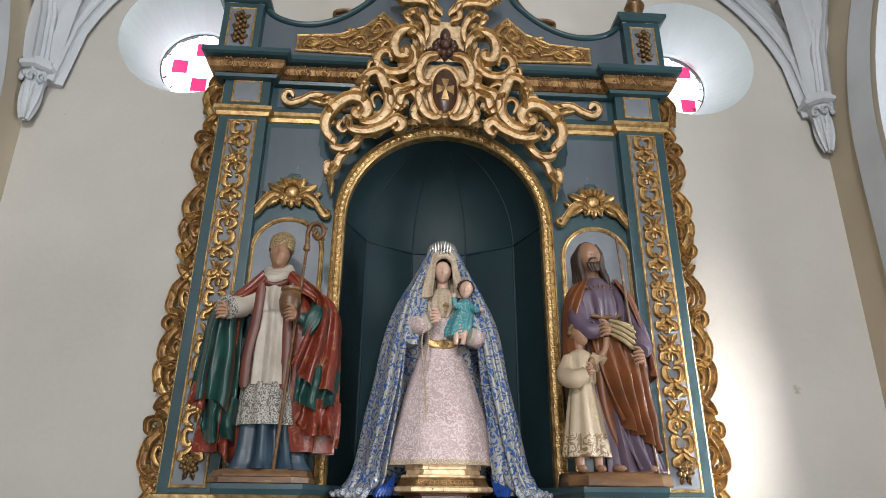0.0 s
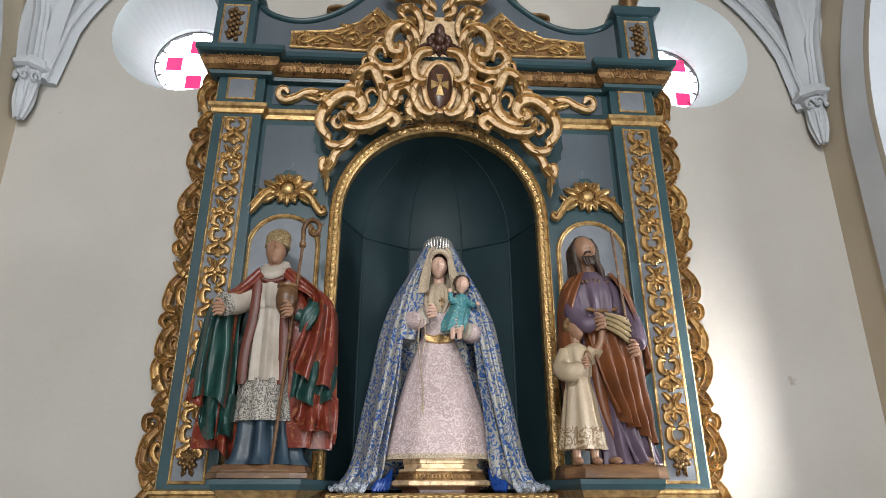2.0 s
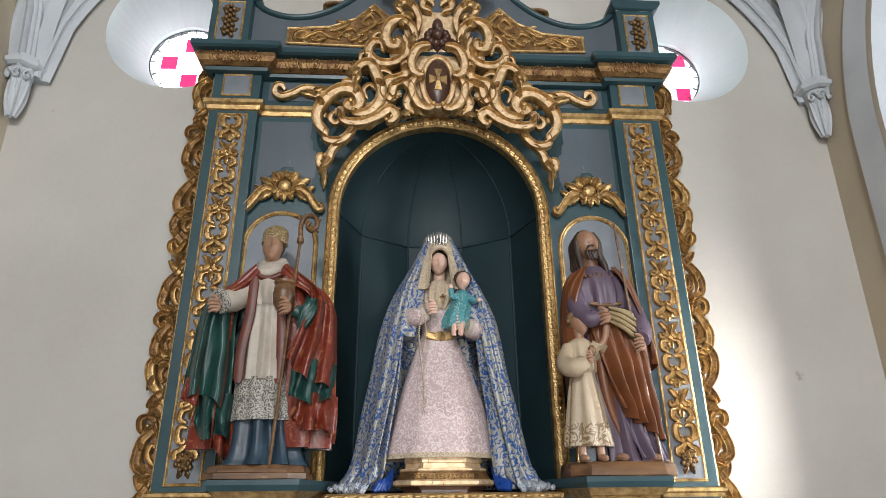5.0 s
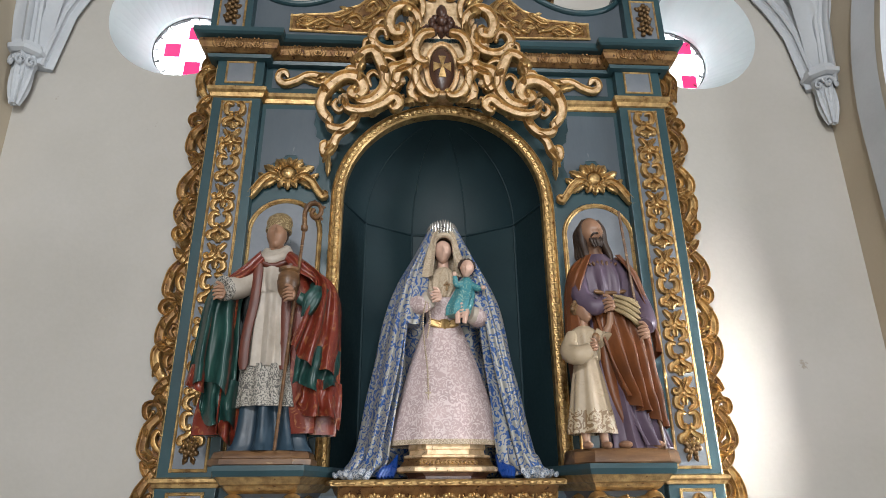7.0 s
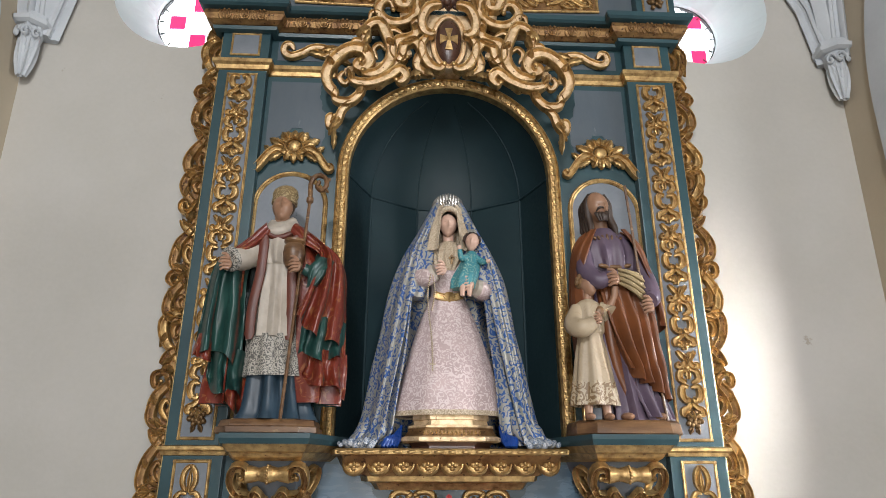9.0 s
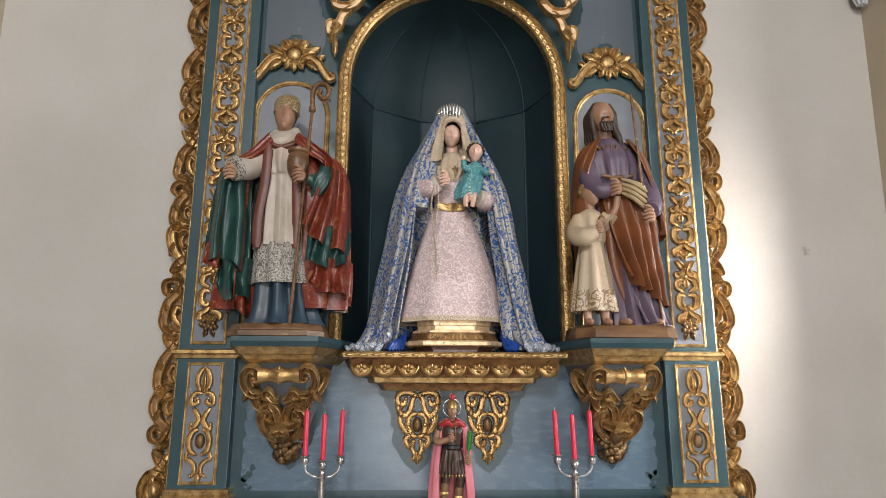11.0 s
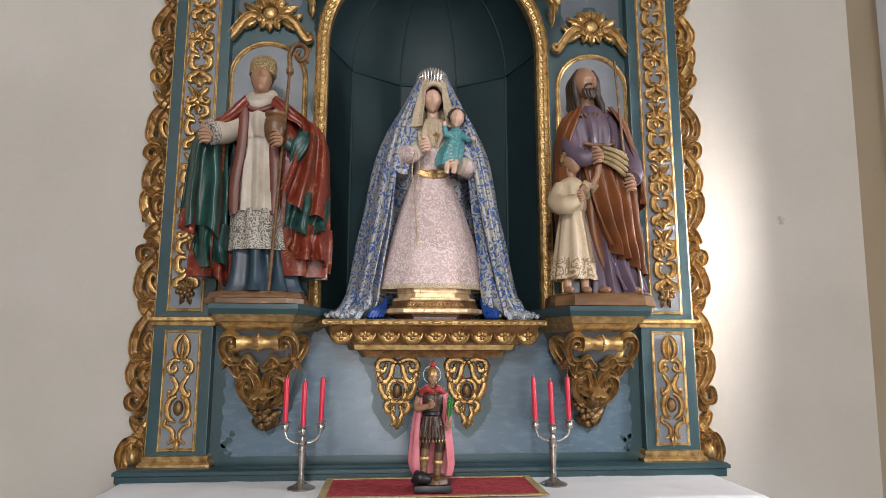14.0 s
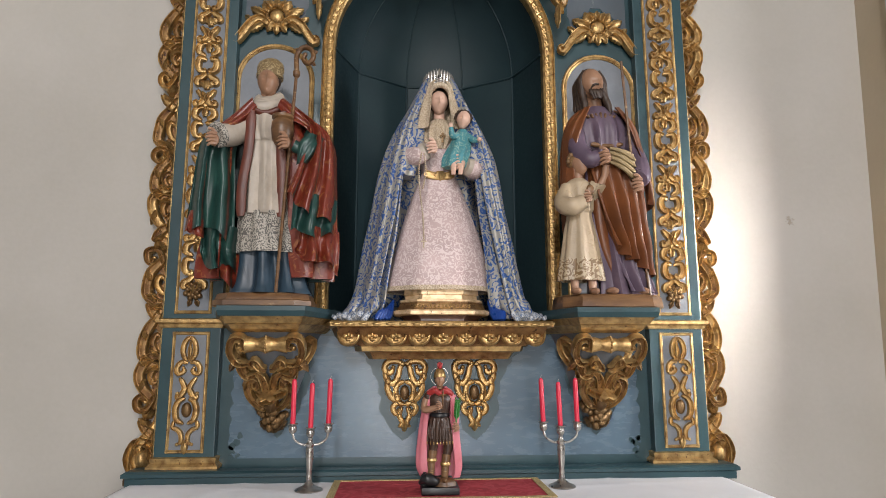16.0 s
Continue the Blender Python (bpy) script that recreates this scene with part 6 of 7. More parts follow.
def joseph():
    """Mats: 0 wood, 1 mauve, 2 russet, 3 sash, 4 cream, 5 gilt hem, 6 flesh, 7 hair, 8 fair hair."""
    bm = bmesh.new()
    rings(bm, [octagon(h, 0.14, d, z) for z, h, d in ((0, 0.194, 0.15), (0.005, 0.197, 0.155), (0.04, 0.193, 0.15), (0.05, 0.185, 0.14))], mi=0)
    # tunic
    robe(bm, [(0.05, 0.06, -0.02, 0.125, 0.11, 1), (0.12, 0.05, -0.02, 0.115, 0.1, 1), (0.3, 0.03, -0.01, 0.115, 0.095, 0.7), (0.5, 0.015, -0.005, 0.11, 0.09, 0.5), (0.6, 0.01, 0.0, 0.095, 0.08, 0.5), (0.63, 0.008, -0.004, 0.1, 0.086, 0.8), (0.7, 0.003, -0.005, 0.112, 0.09, 0.6), (0.76, -0.005, 0.0, 0.105, 0.075, 0.3), (0.8, -0.01, 0.0, 0.05, 0.05, 0.1)], folds=11, depth=0.14, mi=1)
    # russet cloth drawn from the hip across to the hem, in long slanting folds
    robe(bm, [(0.12, 0.065, -0.005, 0.1, 0.1, 0.8), (0.25, 0.04, -0.01, 0.115, 0.1, 1), (0.4, 0.024, -0.012, 0.12, 0.1, 0.9), (0.52, 0.018, -0.012, 0.118, 0.098, 0.7), (0.56, 0.015, -0.01, 0.11, 0.09, 0.5)], folds=9, depth=0.12, phase=0.6, thick=0.008, mi=2, n=84)
    fall(bm, [(-0.075, -0.085, 0.56), (-0.06, -0.115, 0.44), (-0.03, -0.125, 0.32), (0.0, -0.13, 0.22)], [(0.13, -0.06, 0.56), (0.155, -0.07, 0.42), (0.165, -0.065, 0.26), (0.175, -0.06, 0.1)], 4.6, 0.03, 0.05, 0.008, 1.0, 2, 2, n=84, hem=0.008)
    fall(bm, [(0.0, -0.1, 0.26), (0.02, -0.115, 0.16), (0.05, -0.135, 0.06)], [(0.12, -0.06, 0.2), (0.155, -0.07, 0.12), (0.175, -0.08, 0.056)], 3, 0.022, 0.03, 0.008, 0.3, 1, 1, n=48)
    # cloak: down the back, and a long edge over each shoulder
    robe(bm, [(0.12, 0.035, 0.045, 0.15, 0.09, 1), (0.25, 0.025, 0.04, 0.155, 0.095, 0.9), (0.42, 0.015, 0.03, 0.16, 0.1, 0.8), (0.58, 0.008, 0.015, 0.16, 0.1, 0.6), (0.68, 0.002, 0.0, 0.15, 0.096, 0.4), (0.75, -0.004, -0.005, 0.125, 0.085, 0.2), (0.79, -0.008, -0.005, 0.08, 0.062, 0.1)], arc=(150, 390), folds=9, depth=0.12, phase=2, thick=0.008, mi=2, n=84)
    fall(bm, [(-0.085, -0.02, 0.79), (-0.15, -0.03, 0.7), (-0.17, -0.03, 0.58), (-0.175, -0.02, 0.45)], [(-0.055, -0.075, 0.785), (-0.095, -0.1, 0.7), (-0.125, -0.095, 0.6), (-0.135, -0.08, 0.46)], 1.3, 0.016, 0.03, 0.008, 0.6, 2, 2, n=28, start=0.5)
    fall(bm, [(0.045, -0.075, 0.785), (0.08, -0.1, 0.71), (0.115, -0.105, 0.61), (0.15, -0.1, 0.5), (0.165, -0.08, 0.42)], [(0.075, -0.02, 0.79), (0.14, -0.025, 0.7), (0.17, -0.02, 0.58), (0.19, -0.02, 0.46), (0.19, -0.02, 0.38)], 1.4, 0.016, 0.03, 0.008, 2.0, 2, 2, n=28, start=0.5)
    # ochre cloth gathered between the two fists
    fall(bm, [(0.0, -0.14, 0.6), (0.0, -0.145, 0.57), (0.005, -0.145, 0.535)], [(0.105, -0.115, 0.585), (0.1, -0.135, 0.53), (0.085, -0.14, 0.475)], 0.6, 0.006, 0.02, 0.008, 0.4, 3, 3, n=24, steps=24)
    for k in range(4):
        tube(bm, [(-0.005, -0.15, 0.598 - 0.018 * k), (0.035, -0.165 - 0.002 * k, 0.582 - 0.022 * k), (0.075, -0.158, 0.562 - 0.024 * k), (0.1, -0.135, 0.555 - 0.024 * k)], [0.005, 0.009, 0.009, 0.004], 8, 14, 3)
    ribbon(bm, [(-0.06, 0.632), (0.005, 0.625), (0.07, 0.634)], 0.009, 0.012, 12, (1, 1), 0.082, ROUND, mi=0)
    for k in range(-3, 4):
        ribbon(bm, [(-0.012 + 0.02 * k, 0.765 - 0.004 * abs(k)), (-0.01 + 0.016 * k, 0.73 + 0.004 * abs(k))], 0.006, 0.008, 6, (0.8, 0.4), 0.074, ROUND, mi=0)
    # arms and fists
    tube(bm, [(-0.1, -0.03, 0.71), (-0.112, -0.08, 0.61), (-0.08, -0.125, 0.56), (-0.045, -0.14, 0.565)], [0.036, 0.04, 0.036, 0.026], 14, 16, 1)
    hand(bm, -0.02, -0.15, 0.56, -20, 6)
    tube(bm, [(0.1, -0.03, 0.7), (0.13, -0.07, 0.58), (0.125, -0.125, 0.5), (0.11, -0.145, 0.48)], [0.036, 0.038, 0.038, 0.03], 14, 16, 1)
    hand(bm, 0.1, -0.155, 0.455, 0, 6)
    # head leaning, long hair and beard
    tube(bm, [(-0.01, 0.0, 0.78), (-0.018, -0.012, 0.83), (-0.026, -0.025, 0.86)], [0.034, 0.03, 0.032], 12, 8, 6)
    lean = Matrix.Rotation(radians(-14), 4, "Y")
    carved_head(bm, -0.036, -0.042, 0.89, 0.064, 6, 14, 12, -14)
    knob(bm, -0.032, -0.01, 0.913, 0.052, 0.054, 0.056, 20, 14, 7, lean)
    for k in (-2, -1, 0, 1, 2):
        tube(bm, [(-0.028 + 0.011 * k, -0.07 + 0.006 * abs(k), 0.862 + 0.008 * abs(k)), (-0.025 + 0.01 * k, -0.09 + 0.008 * abs(k), 0.842 + 0.004 * abs(k)), (-0.022 + 0.006 * k, -0.088 + 0.005 * abs(k), 0.82)], [0.006, 0.0105, 0.005], 8, 8, 7)
    for k in (-1, 1):
        tube(bm, [(-0.03, -0.098, 0.872), (-0.03 + 0.012 * k, -0.094, 0.87), (-0.029 + 0.02 * k, -0.082, 0.86)], [0.004, 0.005, 0.003], 6, 6, 7)
    for k in (-1, 1):
        for q in range(4):
            y = -0.05 + 0.02 * q
            tube(bm, [(-0.036 + 0.03 * k, y, 0.945), (-0.034 + (0.046 + 0.002 * q) * k, y, 0.9), (-0.028 + (0.045 + 0.003 * q) * k, y + 0.006, 0.845), (-0.02 + (0.05 + 0.006 * q) * k, y - 0.004, 0.8), (-0.02 + (0.055 + 0.004 * q) * k, y - 0.012, 0.765 + 0.008 * q)], [0.008, 0.015, 0.016, 0.014, 0.006], 9, 20, 7)
    # the child beside him
    cx, cy = -0.118, -0.085
    for k in (-1, 1):
        knob(bm, cx + 0.035 * k, cy - 0.05, 0.06, 0.018, 0.036, 0.013, 12, 8, 6)
        tube(bm, [(cx + 0.035 * k, cy - 0.03, 0.06), (cx + 0.032 * k, cy - 0.025, 0.13)], [0.014, 0.02], 10, 5, 6)
    robe(bm, [(0.1, cx, cy, 0.085, 0.068, 1), (0.115, cx, cy, 0.084, 0.068, 1), (0.185, cx, cy, 0.074, 0.06, 0.9)], folds=8, depth=0.12, thick=0.006, mi=5, steps=10)
    robe(bm, [(0.18, cx, cy, 0.075, 0.061, 0.9), (0.28, cx, cy, 0.06, 0.05, 0.7), (0.35, cx, cy, 0.047, 0.043, 0.4), (0.37, cx, cy - 0.002, 0.052, 0.047, 0.8), (0.43, cx, cy, 0.056, 0.046, 0.5), (0.47, cx, cy, 0.05, 0.04, 0.2), (0.49, cx, cy, 0.025, 0.025, 0)], folds=8, depth=0.1, mi=4)
    tube(bm, [(cx - 0.04, cy, 0.455), (cx - 0.07, cy - 0.03, 0.39), (cx - 0.045, cy - 0.07, 0.37), (cx, cy - 0.075, 0.39)], [0.03, 0.036, 0.036, 0.026], 12, 16, 4)
    hand(bm, cx + 0.015, cy - 0.085, 0.4, 0, 6, 0.7)
    tube(bm, [(cx + 0.04, cy - 0.01, 0.455), (cx + 0.075, cy - 0.02, 0.44), (cx + 0.08, cy - 0.03, 0.43)], [0.03, 0.034, 0.036], 12, 10, 4)
    tube(bm, [(cx + 0.075, cy - 0.025, 0.45), (cx + 0.095, cy - 0.04, 0.49), (cx + 0.1, cy - 0.05, 0.535)], [0.018, 0.015, 0.014], 10, 8, 6)
    knob(bm, cx + 0.022, cy - 0.088, 0.43, 0.016, 0.01, 0.02, 8, 6, 0)
    tube(bm, [(cx, cy, 0.48), (cx + 0.003, cy - 0.005, 0.52)], [0.02, 0.02], 10, 4, 6)
    carved_head(bm, cx + 0.006, cy - 0.012, 0.545, 0.044, 6, 30, -16)
    knob(bm, cx - 0.004, cy + 0.008, 0.558, 0.038, 0.038, 0.037, 16, 10, 8)
    for i in range(9):
        a = math.pi * i / 8
        knob(bm, cx - 0.002 + 0.036 * math.cos(a), cy - 0.012, 0.557 + 0.033 * math.sin(a), 0.011, 0.014, 0.011, 8, 6, 8)
    for k in (-1, 1):
        knob(bm, 0.05 + 0.06 * k, -0.12, 0.062, 0.024, 0.04, 0.014, 12, 8, 6)
    finish("man_and_child_statue", bm, [WOOD, PURPLE, CLOAK, SASH, CREAM, HEM_GILT, SKIN, HAIR, FAIR_HAIR], pose(0.685, -0.215, 1.706) @ Matrix.Diagonal((1.06, 1, 1.1, 1)), "painted wooden statue in russet cloak with a small figure in cream", "statue", "statues on the altarpiece")
    t = thing("walking_staff", "thin brown wooden staff leaning in the statue's hand", "staff", m=pose(0.82, -0.36, 1.757) @ Matrix.Diagonal((1, 1, 1.02, 1)))
    bm = bmesh.new()
    tube(bm, [(0, 0, 0), (-0.035, 0.015, 0.45), (-0.062, 0.03, 0.985)], 0.006, 8, 14)
    part("pole", bm, WOOD, t, smooth=True)


joseph()


def madonna():
    """Mats: 0 dress, 1 mantle, 2 lace, 3 flesh, 4 hair, 5 turquoise, 6 gilt, 7 white lace."""
    bm = bmesh.new()
    robe(bm, [(0.135, 0.0, 0, 0.238, 0.175, 0.6), (0.15, 0, 0, 0.237, 0.175, 0.6), (0.3, 0, 0, 0.2, 0.15, 0.5), (0.45, -0.002, 0, 0.155, 0.12, 0.4), (0.58, -0.004, 0, 0.11, 0.09, 0.3), (0.65, -0.005, 0, 0.083, 0.07, 0.15), (0.68, -0.005, 0, 0.076, 0.066, 0.1), (0.76, -0.004, 0, 0.09, 0.07, 0.1), (0.83, -0.003, 0, 0.088, 0.064, 0.05), (0.88, -0.002, 0, 0.045, 0.045, 0)], folds=10, depth=0.035, mi=0, wild=0.6)
    robe(bm, [(0.128, 0, 0, 0.241, 0.178, 0.6), (0.14, 0, 0, 0.241, 0.178, 0.6), (0.148, 0, 0, 0.239, 0.177, 0.6)], folds=10, depth=0.035, mi=2, steps=4, thick=0.006, wild=0.6)
    # mantle from the head to the shelf, open in front
    robe(bm, [(0.012, 0.005, 0.05, 0.44, 0.22, 1.1), (0.035, 0.0, 0.05, 0.405, 0.22, 1), (0.09, 0, 0.045, 0.37, 0.21, 0.9), (0.2, 0, 0.04, 0.345, 0.205, 0.8), (0.4, 0, 0.035, 0.31, 0.19, 0.7), (0.6, 0, 0.03, 0.278, 0.17, 0.6), (0.75, 0, 0.02, 0.246, 0.15, 0.5), (0.87, 0, 0.01, 0.2, 0.125, 0.35), (0.98, 0, 0.005, 0.142, 0.1, 0.2), (1.06, 0, 0.0, 0.102, 0.085, 0.1), (1.115, 0, 0.0, 0.072, 0.07, 0.05), (1.138, 0, 0.0, 0.02, 0.03, 0.0)], arc=(128, 412), folds=12, depth=0.085, phase=0.8, thick=0.01, mi=1, n=120, steps=70)
    # sleeves of the mantle over the forearms
    for k in (-1, 1):
        robe(bm, [(0.64, 0.165 * k, -0.05, 0.05, 0.05, 1), (0.7, 0.155 * k, -0.055, 0.06, 0.058, 0.7), (0.8, 0.13 * k, -0.045, 0.058, 0.055, 0.5), (0.88, 0.11 * k, -0.03, 0.045, 0.048, 0.3), (0.95, 0.095 * k, -0.01, 0.02, 0.03, 0)], folds=5, depth=0.16, phase=k, mi=1)
        # lower corners trailing over the shelf
        tube(bm, [(0.31 * k, -0.06, 0.13), (0.345 * k, -0.085, 0.06), (0.375 * k, -0.1, 0.025), (0.43 * k, -0.1, 0.012)], [0.03, 0.045, 0.035, 0.01], 14, 20, 1, 0.8)
        tube(bm, [(0.27 * k, -0.08, 0.16), (0.29 * k, -0.11, 0.07), (0.33 * k, -0.13, 0.02)], [0.02, 0.035, 0.02], 12, 16, 1, 0.8)
    for k in (-1, 1):
        # the front edges of the mantle, and its ruffled lace border on the shelf
        fall(bm, [(0.085 * k, -0.075, 1.0), (0.13 * k, -0.1, 0.86), (0.165 * k, -0.125, 0.68), (0.2 * k, -0.15, 0.45), (0.265 * k, -0.16, 0.13), (0.29 * k, -0.165, 0.03)], [(0.12 * k, -0.03, 1.0), (0.19 * k, -0.04, 0.86), (0.245 * k, -0.05, 0.68), (0.29 * k, -0.06, 0.45), (0.345 * k, -0.07, 0.13), (0.4 * k, -0.09, 0.03)], 2.0, 0.018, 0.02, 0.008, k + 1.5, 1, 1, n=48, steps=60, start=0.35)
        ruffle = [Vector((k * (0.3 + 0.15 * i / 24), -0.175 + 0.05 * i / 24 + 0.012 * math.sin(i * 1.9), 0.016 + 0.012 * math.sin(i * 1.3 + 1) * (1 - i / 40))) for i in range(25)]
        tube(bm, ruffle, [0.012, 0.016, 0.014, 0.008], 8, 72, 8, 0.8)
    # lace veil round the face and over the chest
    robe(bm, [(0.86, 0, -0.03, 0.115, 0.085, 1), (0.93, 0, -0.022, 0.103, 0.078, 0.9), (1.0, 0, -0.014, 0.09, 0.072, 0.7), (1.05, 0, -0.012, 0.08, 0.074, 0.5), (1.085, 0, -0.012, 0.064, 0.07, 0.4), (1.115, 0, -0.008, 0.04, 0.05, 0.2)], arc=(116, 424), folds=13, depth=0.07, thick=0.006, mi=2)
    robe(bm, [(0.77, -0.005, -0.02, 0.045, 0.06, 1), (0.82, -0.004, -0.02, 0.075, 0.066, 1), (0.87, -0.002, -0.01, 0.08, 0.066, 0.8), (0.91, 0, -0.005, 0.05, 0.05, 0.3), (0.925, 0, 0, 0.032, 0.036, 0)], folds=15, depth=0.06, mi=2, steps=20)
    tube(bm, [(-0.045, -0.055, 1.045), (-0.025, -0.078, 1.062), (0.0, -0.083, 1.068), (0.025, -0.078, 1.062), (0.045, -0.055, 1.045)], [0.012, 0.013, 0.013, 0.013, 0.012], 10, 18, 2)
    # arms, cuffs, fists
    tube(bm, [(-0.1, -0.02, 0.82), (-0.135, -0.07, 0.74), (-0.1, -0.12, 0.72), (-0.07, -0.13, 0.735)], [0.04, 0.042, 0.04, 0.034], 14, 16, 0)
    tube(bm, [(-0.078, -0.125, 0.735), (-0.062, -0.132, 0.742)], [0.042, 0.038], 12, 4, 7)
    hand(bm, -0.035, -0.14, 0.75, 10, 3)
    tube(bm, [(0.1, -0.02, 0.8), (0.15, -0.07, 0.68), (0.14, -0.12, 0.665), (0.115, -0.135, 0.67)], [0.04, 0.042, 0.04, 0.034], 14, 16, 0)
    tube(bm, [(0.125, -0.13, 0.668), (0.108, -0.138, 0.672)], [0.042, 0.036], 12, 4, 7)
    hand(bm, 0.085, -0.148, 0.678, -10, 3)
    # gilt belt
    ribbon(bm, [(-0.07, 0.655), (-0.035, 0.645), (0, 0.64), (0.035, 0.645), (0.06, 0.655)], 0.017, 0.012, 20, (1, 1), 0.068, HOLLOW, mi=6)
    leaf(bm, 0, 0.665, 180, 0.055, 0.03, 0.014, 3, 0.07, mi=6)
    # head
    tube(bm, [(0, 0.0, 0.9), (0, -0.008, 0.97)], [0.028, 0.026], 12, 5, 3)
    carved_head(bm, -0.003, -0.034, 1.0, 0.056, 3, 0, 6)
    knob(bm, -0.001, -0.006, 1.018, 0.052, 0.05, 0.054, 18, 12, 4)
    # the child on the arm
    robe(bm, [(0.665, 0.055, -0.13, 0.05, 0.035, 1), (0.71, 0.065, -0.13, 0.055, 0.042, 0.9), (0.77, 0.085, -0.12, 0.046, 0.038, 0.6), (0.82, 0.095, -0.11, 0.035, 0.032, 0.3), (0.845, 0.098, -0.11, 0.018, 0.02, 0)], folds=7, depth=0.12, mi=5, steps=20, n=48)
    tube(bm, [(0.075, -0.13, 0.81), (0.05, -0.15, 0.805), (0.042, -0.155, 0.84)], [0.018, 0.015, 0.01], 10, 8, 5)
    knob(bm, 0.041, -0.157, 0.85, 0.011, 0.01, 0.013, 8, 6, 3)
    tube(bm, [(0.12, -0.12, 0.81), (0.145, -0.14, 0.79), (0.16, -0.15, 0.79)], [0.018, 0.015, 0.011], 10, 8, 5)
    knob(bm, 0.168, -0.153, 0.79, 0.012, 0.01, 0.01, 8, 6, 3)
    for k in (-1, 1):
        tube(bm, [(0.07 + 0.016 * k, -0.15, 0.68), (0.068 + 0.016 * k, -0.165, 0.65), (0.066 + 0.014 * k, -0.165, 0.625)], [0.014, 0.012, 0.01], 8, 6, 3)
    carved_head(bm, 0.1, -0.128, 0.885, 0.042, 3, -8, 6, 10)
    knob(bm, 0.102, -0.108, 0.902, 0.039, 0.036, 0.036, 16, 10, 4)
    for i in range(8):
        a = math.pi * i / 7
        knob(bm, 0.1 + 0.033 * math.cos(a), -0.125, 0.897 + 0.03 * math.sin(a), 0.01, 0.013, 0.01, 8, 6, 4)
    finish("madonna_statue", bm, [DRESS, MANTLE, VEIL, PALE_SKIN, HAIR, TURQ, GOLD, ALB, SILVER_LACE], pose(-0.005, -0.03, 1.661), "statue in pink lace dress and blue silver brocade mantle", "statue", "statues on the altarpiece")
    # silver tiara
    t = thing("tiara", "openwork silver tiara on the veil", "crown", m=pose(-0.008, -0.03, 2.742) @ Matrix.Diagonal((1.25, 1.15, 1.2, 1)))
    bm = bmesh.new()
    arc = [(0.052 * math.sin(radians(a)), -0.05 * math.cos(radians(a)), 0) for a in range(-100, 101, 20)]
    tube(bm, arc, 0.005, 8, 30)
    part("band", bm, SILVER, t, smooth=True)
    for a in range(-90, 91, 10):
        bm = bmesh.new()
        h = 0.062 - 0.03 * (abs(a) / 90) ** 1.5
        leaf(bm, 0, 0, 0, h, 0.0082, 0.006, 3)
        part("spike", bm, SILVER, t, smooth=True, m=pose(0.052 * math.sin(radians(a)), -0.05 * math.cos(radians(a)), 0, 8, 0, a))
    bm = bmesh.new()
    knob(bm, 0, 0, 0, 0.007, 0.004, 0.013)
    part("gem", bm, BLACK, t, smooth=True, m=pose(0, -0.056, 0.03))
    # rosary
    t = thing("rosary", "long rosary of pale beads hanging from the hand", "rosary", m=pose(-0.085, -0.205, 2.0))
    first = None
    line = [Vector((0.0, 0.02, 0.41)), Vector((-0.018, -0.01, 0.3)), Vector((-0.012, 0.0, 0.2)), Vector((0.0, 0.0, 0.1)), Vector((0.004, -0.02, 0.0))]
    for q in spline(line, 44):
        m = Matrix.Translation(q)
        if first is None:
            bm = bmesh.new()
            knob(bm, 0, 0, 0, 0.0042, u=8, v=5)
            first = part("bead", bm, VEIL, t, smooth=True, m=m)
        else:
            again(first, m)
    for q in spline([Vector((0.0, 0.02, 0.41)), Vector((0.012, -0.0, 0.3)), Vector((0.0, 0.0, 0.22))], 20):
        again(first, Matrix.Translation(q))
    bm = bmesh.new()
    box(bm, -0.003, 0.003, -0.002, 0.002, -0.04, 0.0, 0.001)
    box(bm, -0.012, 0.012, -0.002, 0.002, -0.016, -0.01, 0.001)
    part("crucifix", bm, VEIL, t, m=pose(0.004, -0.02, 0.0))
    # chest cross and pendant
    t = thing("chest_cross", "small silver cross pinned on the lace", "cross", m=pose(0.005, -0.122, 2.475))
    bm = bmesh.new()
    box(bm, -0.005, 0.005, -0.003, 0.003, -0.022, 0.022, 0.001)
    box(bm, -0.014, 0.014, -0.003, 0.003, 0.002, 0.012, 0.001)
    part("cross", bm, BRONZE, t)


madonna()


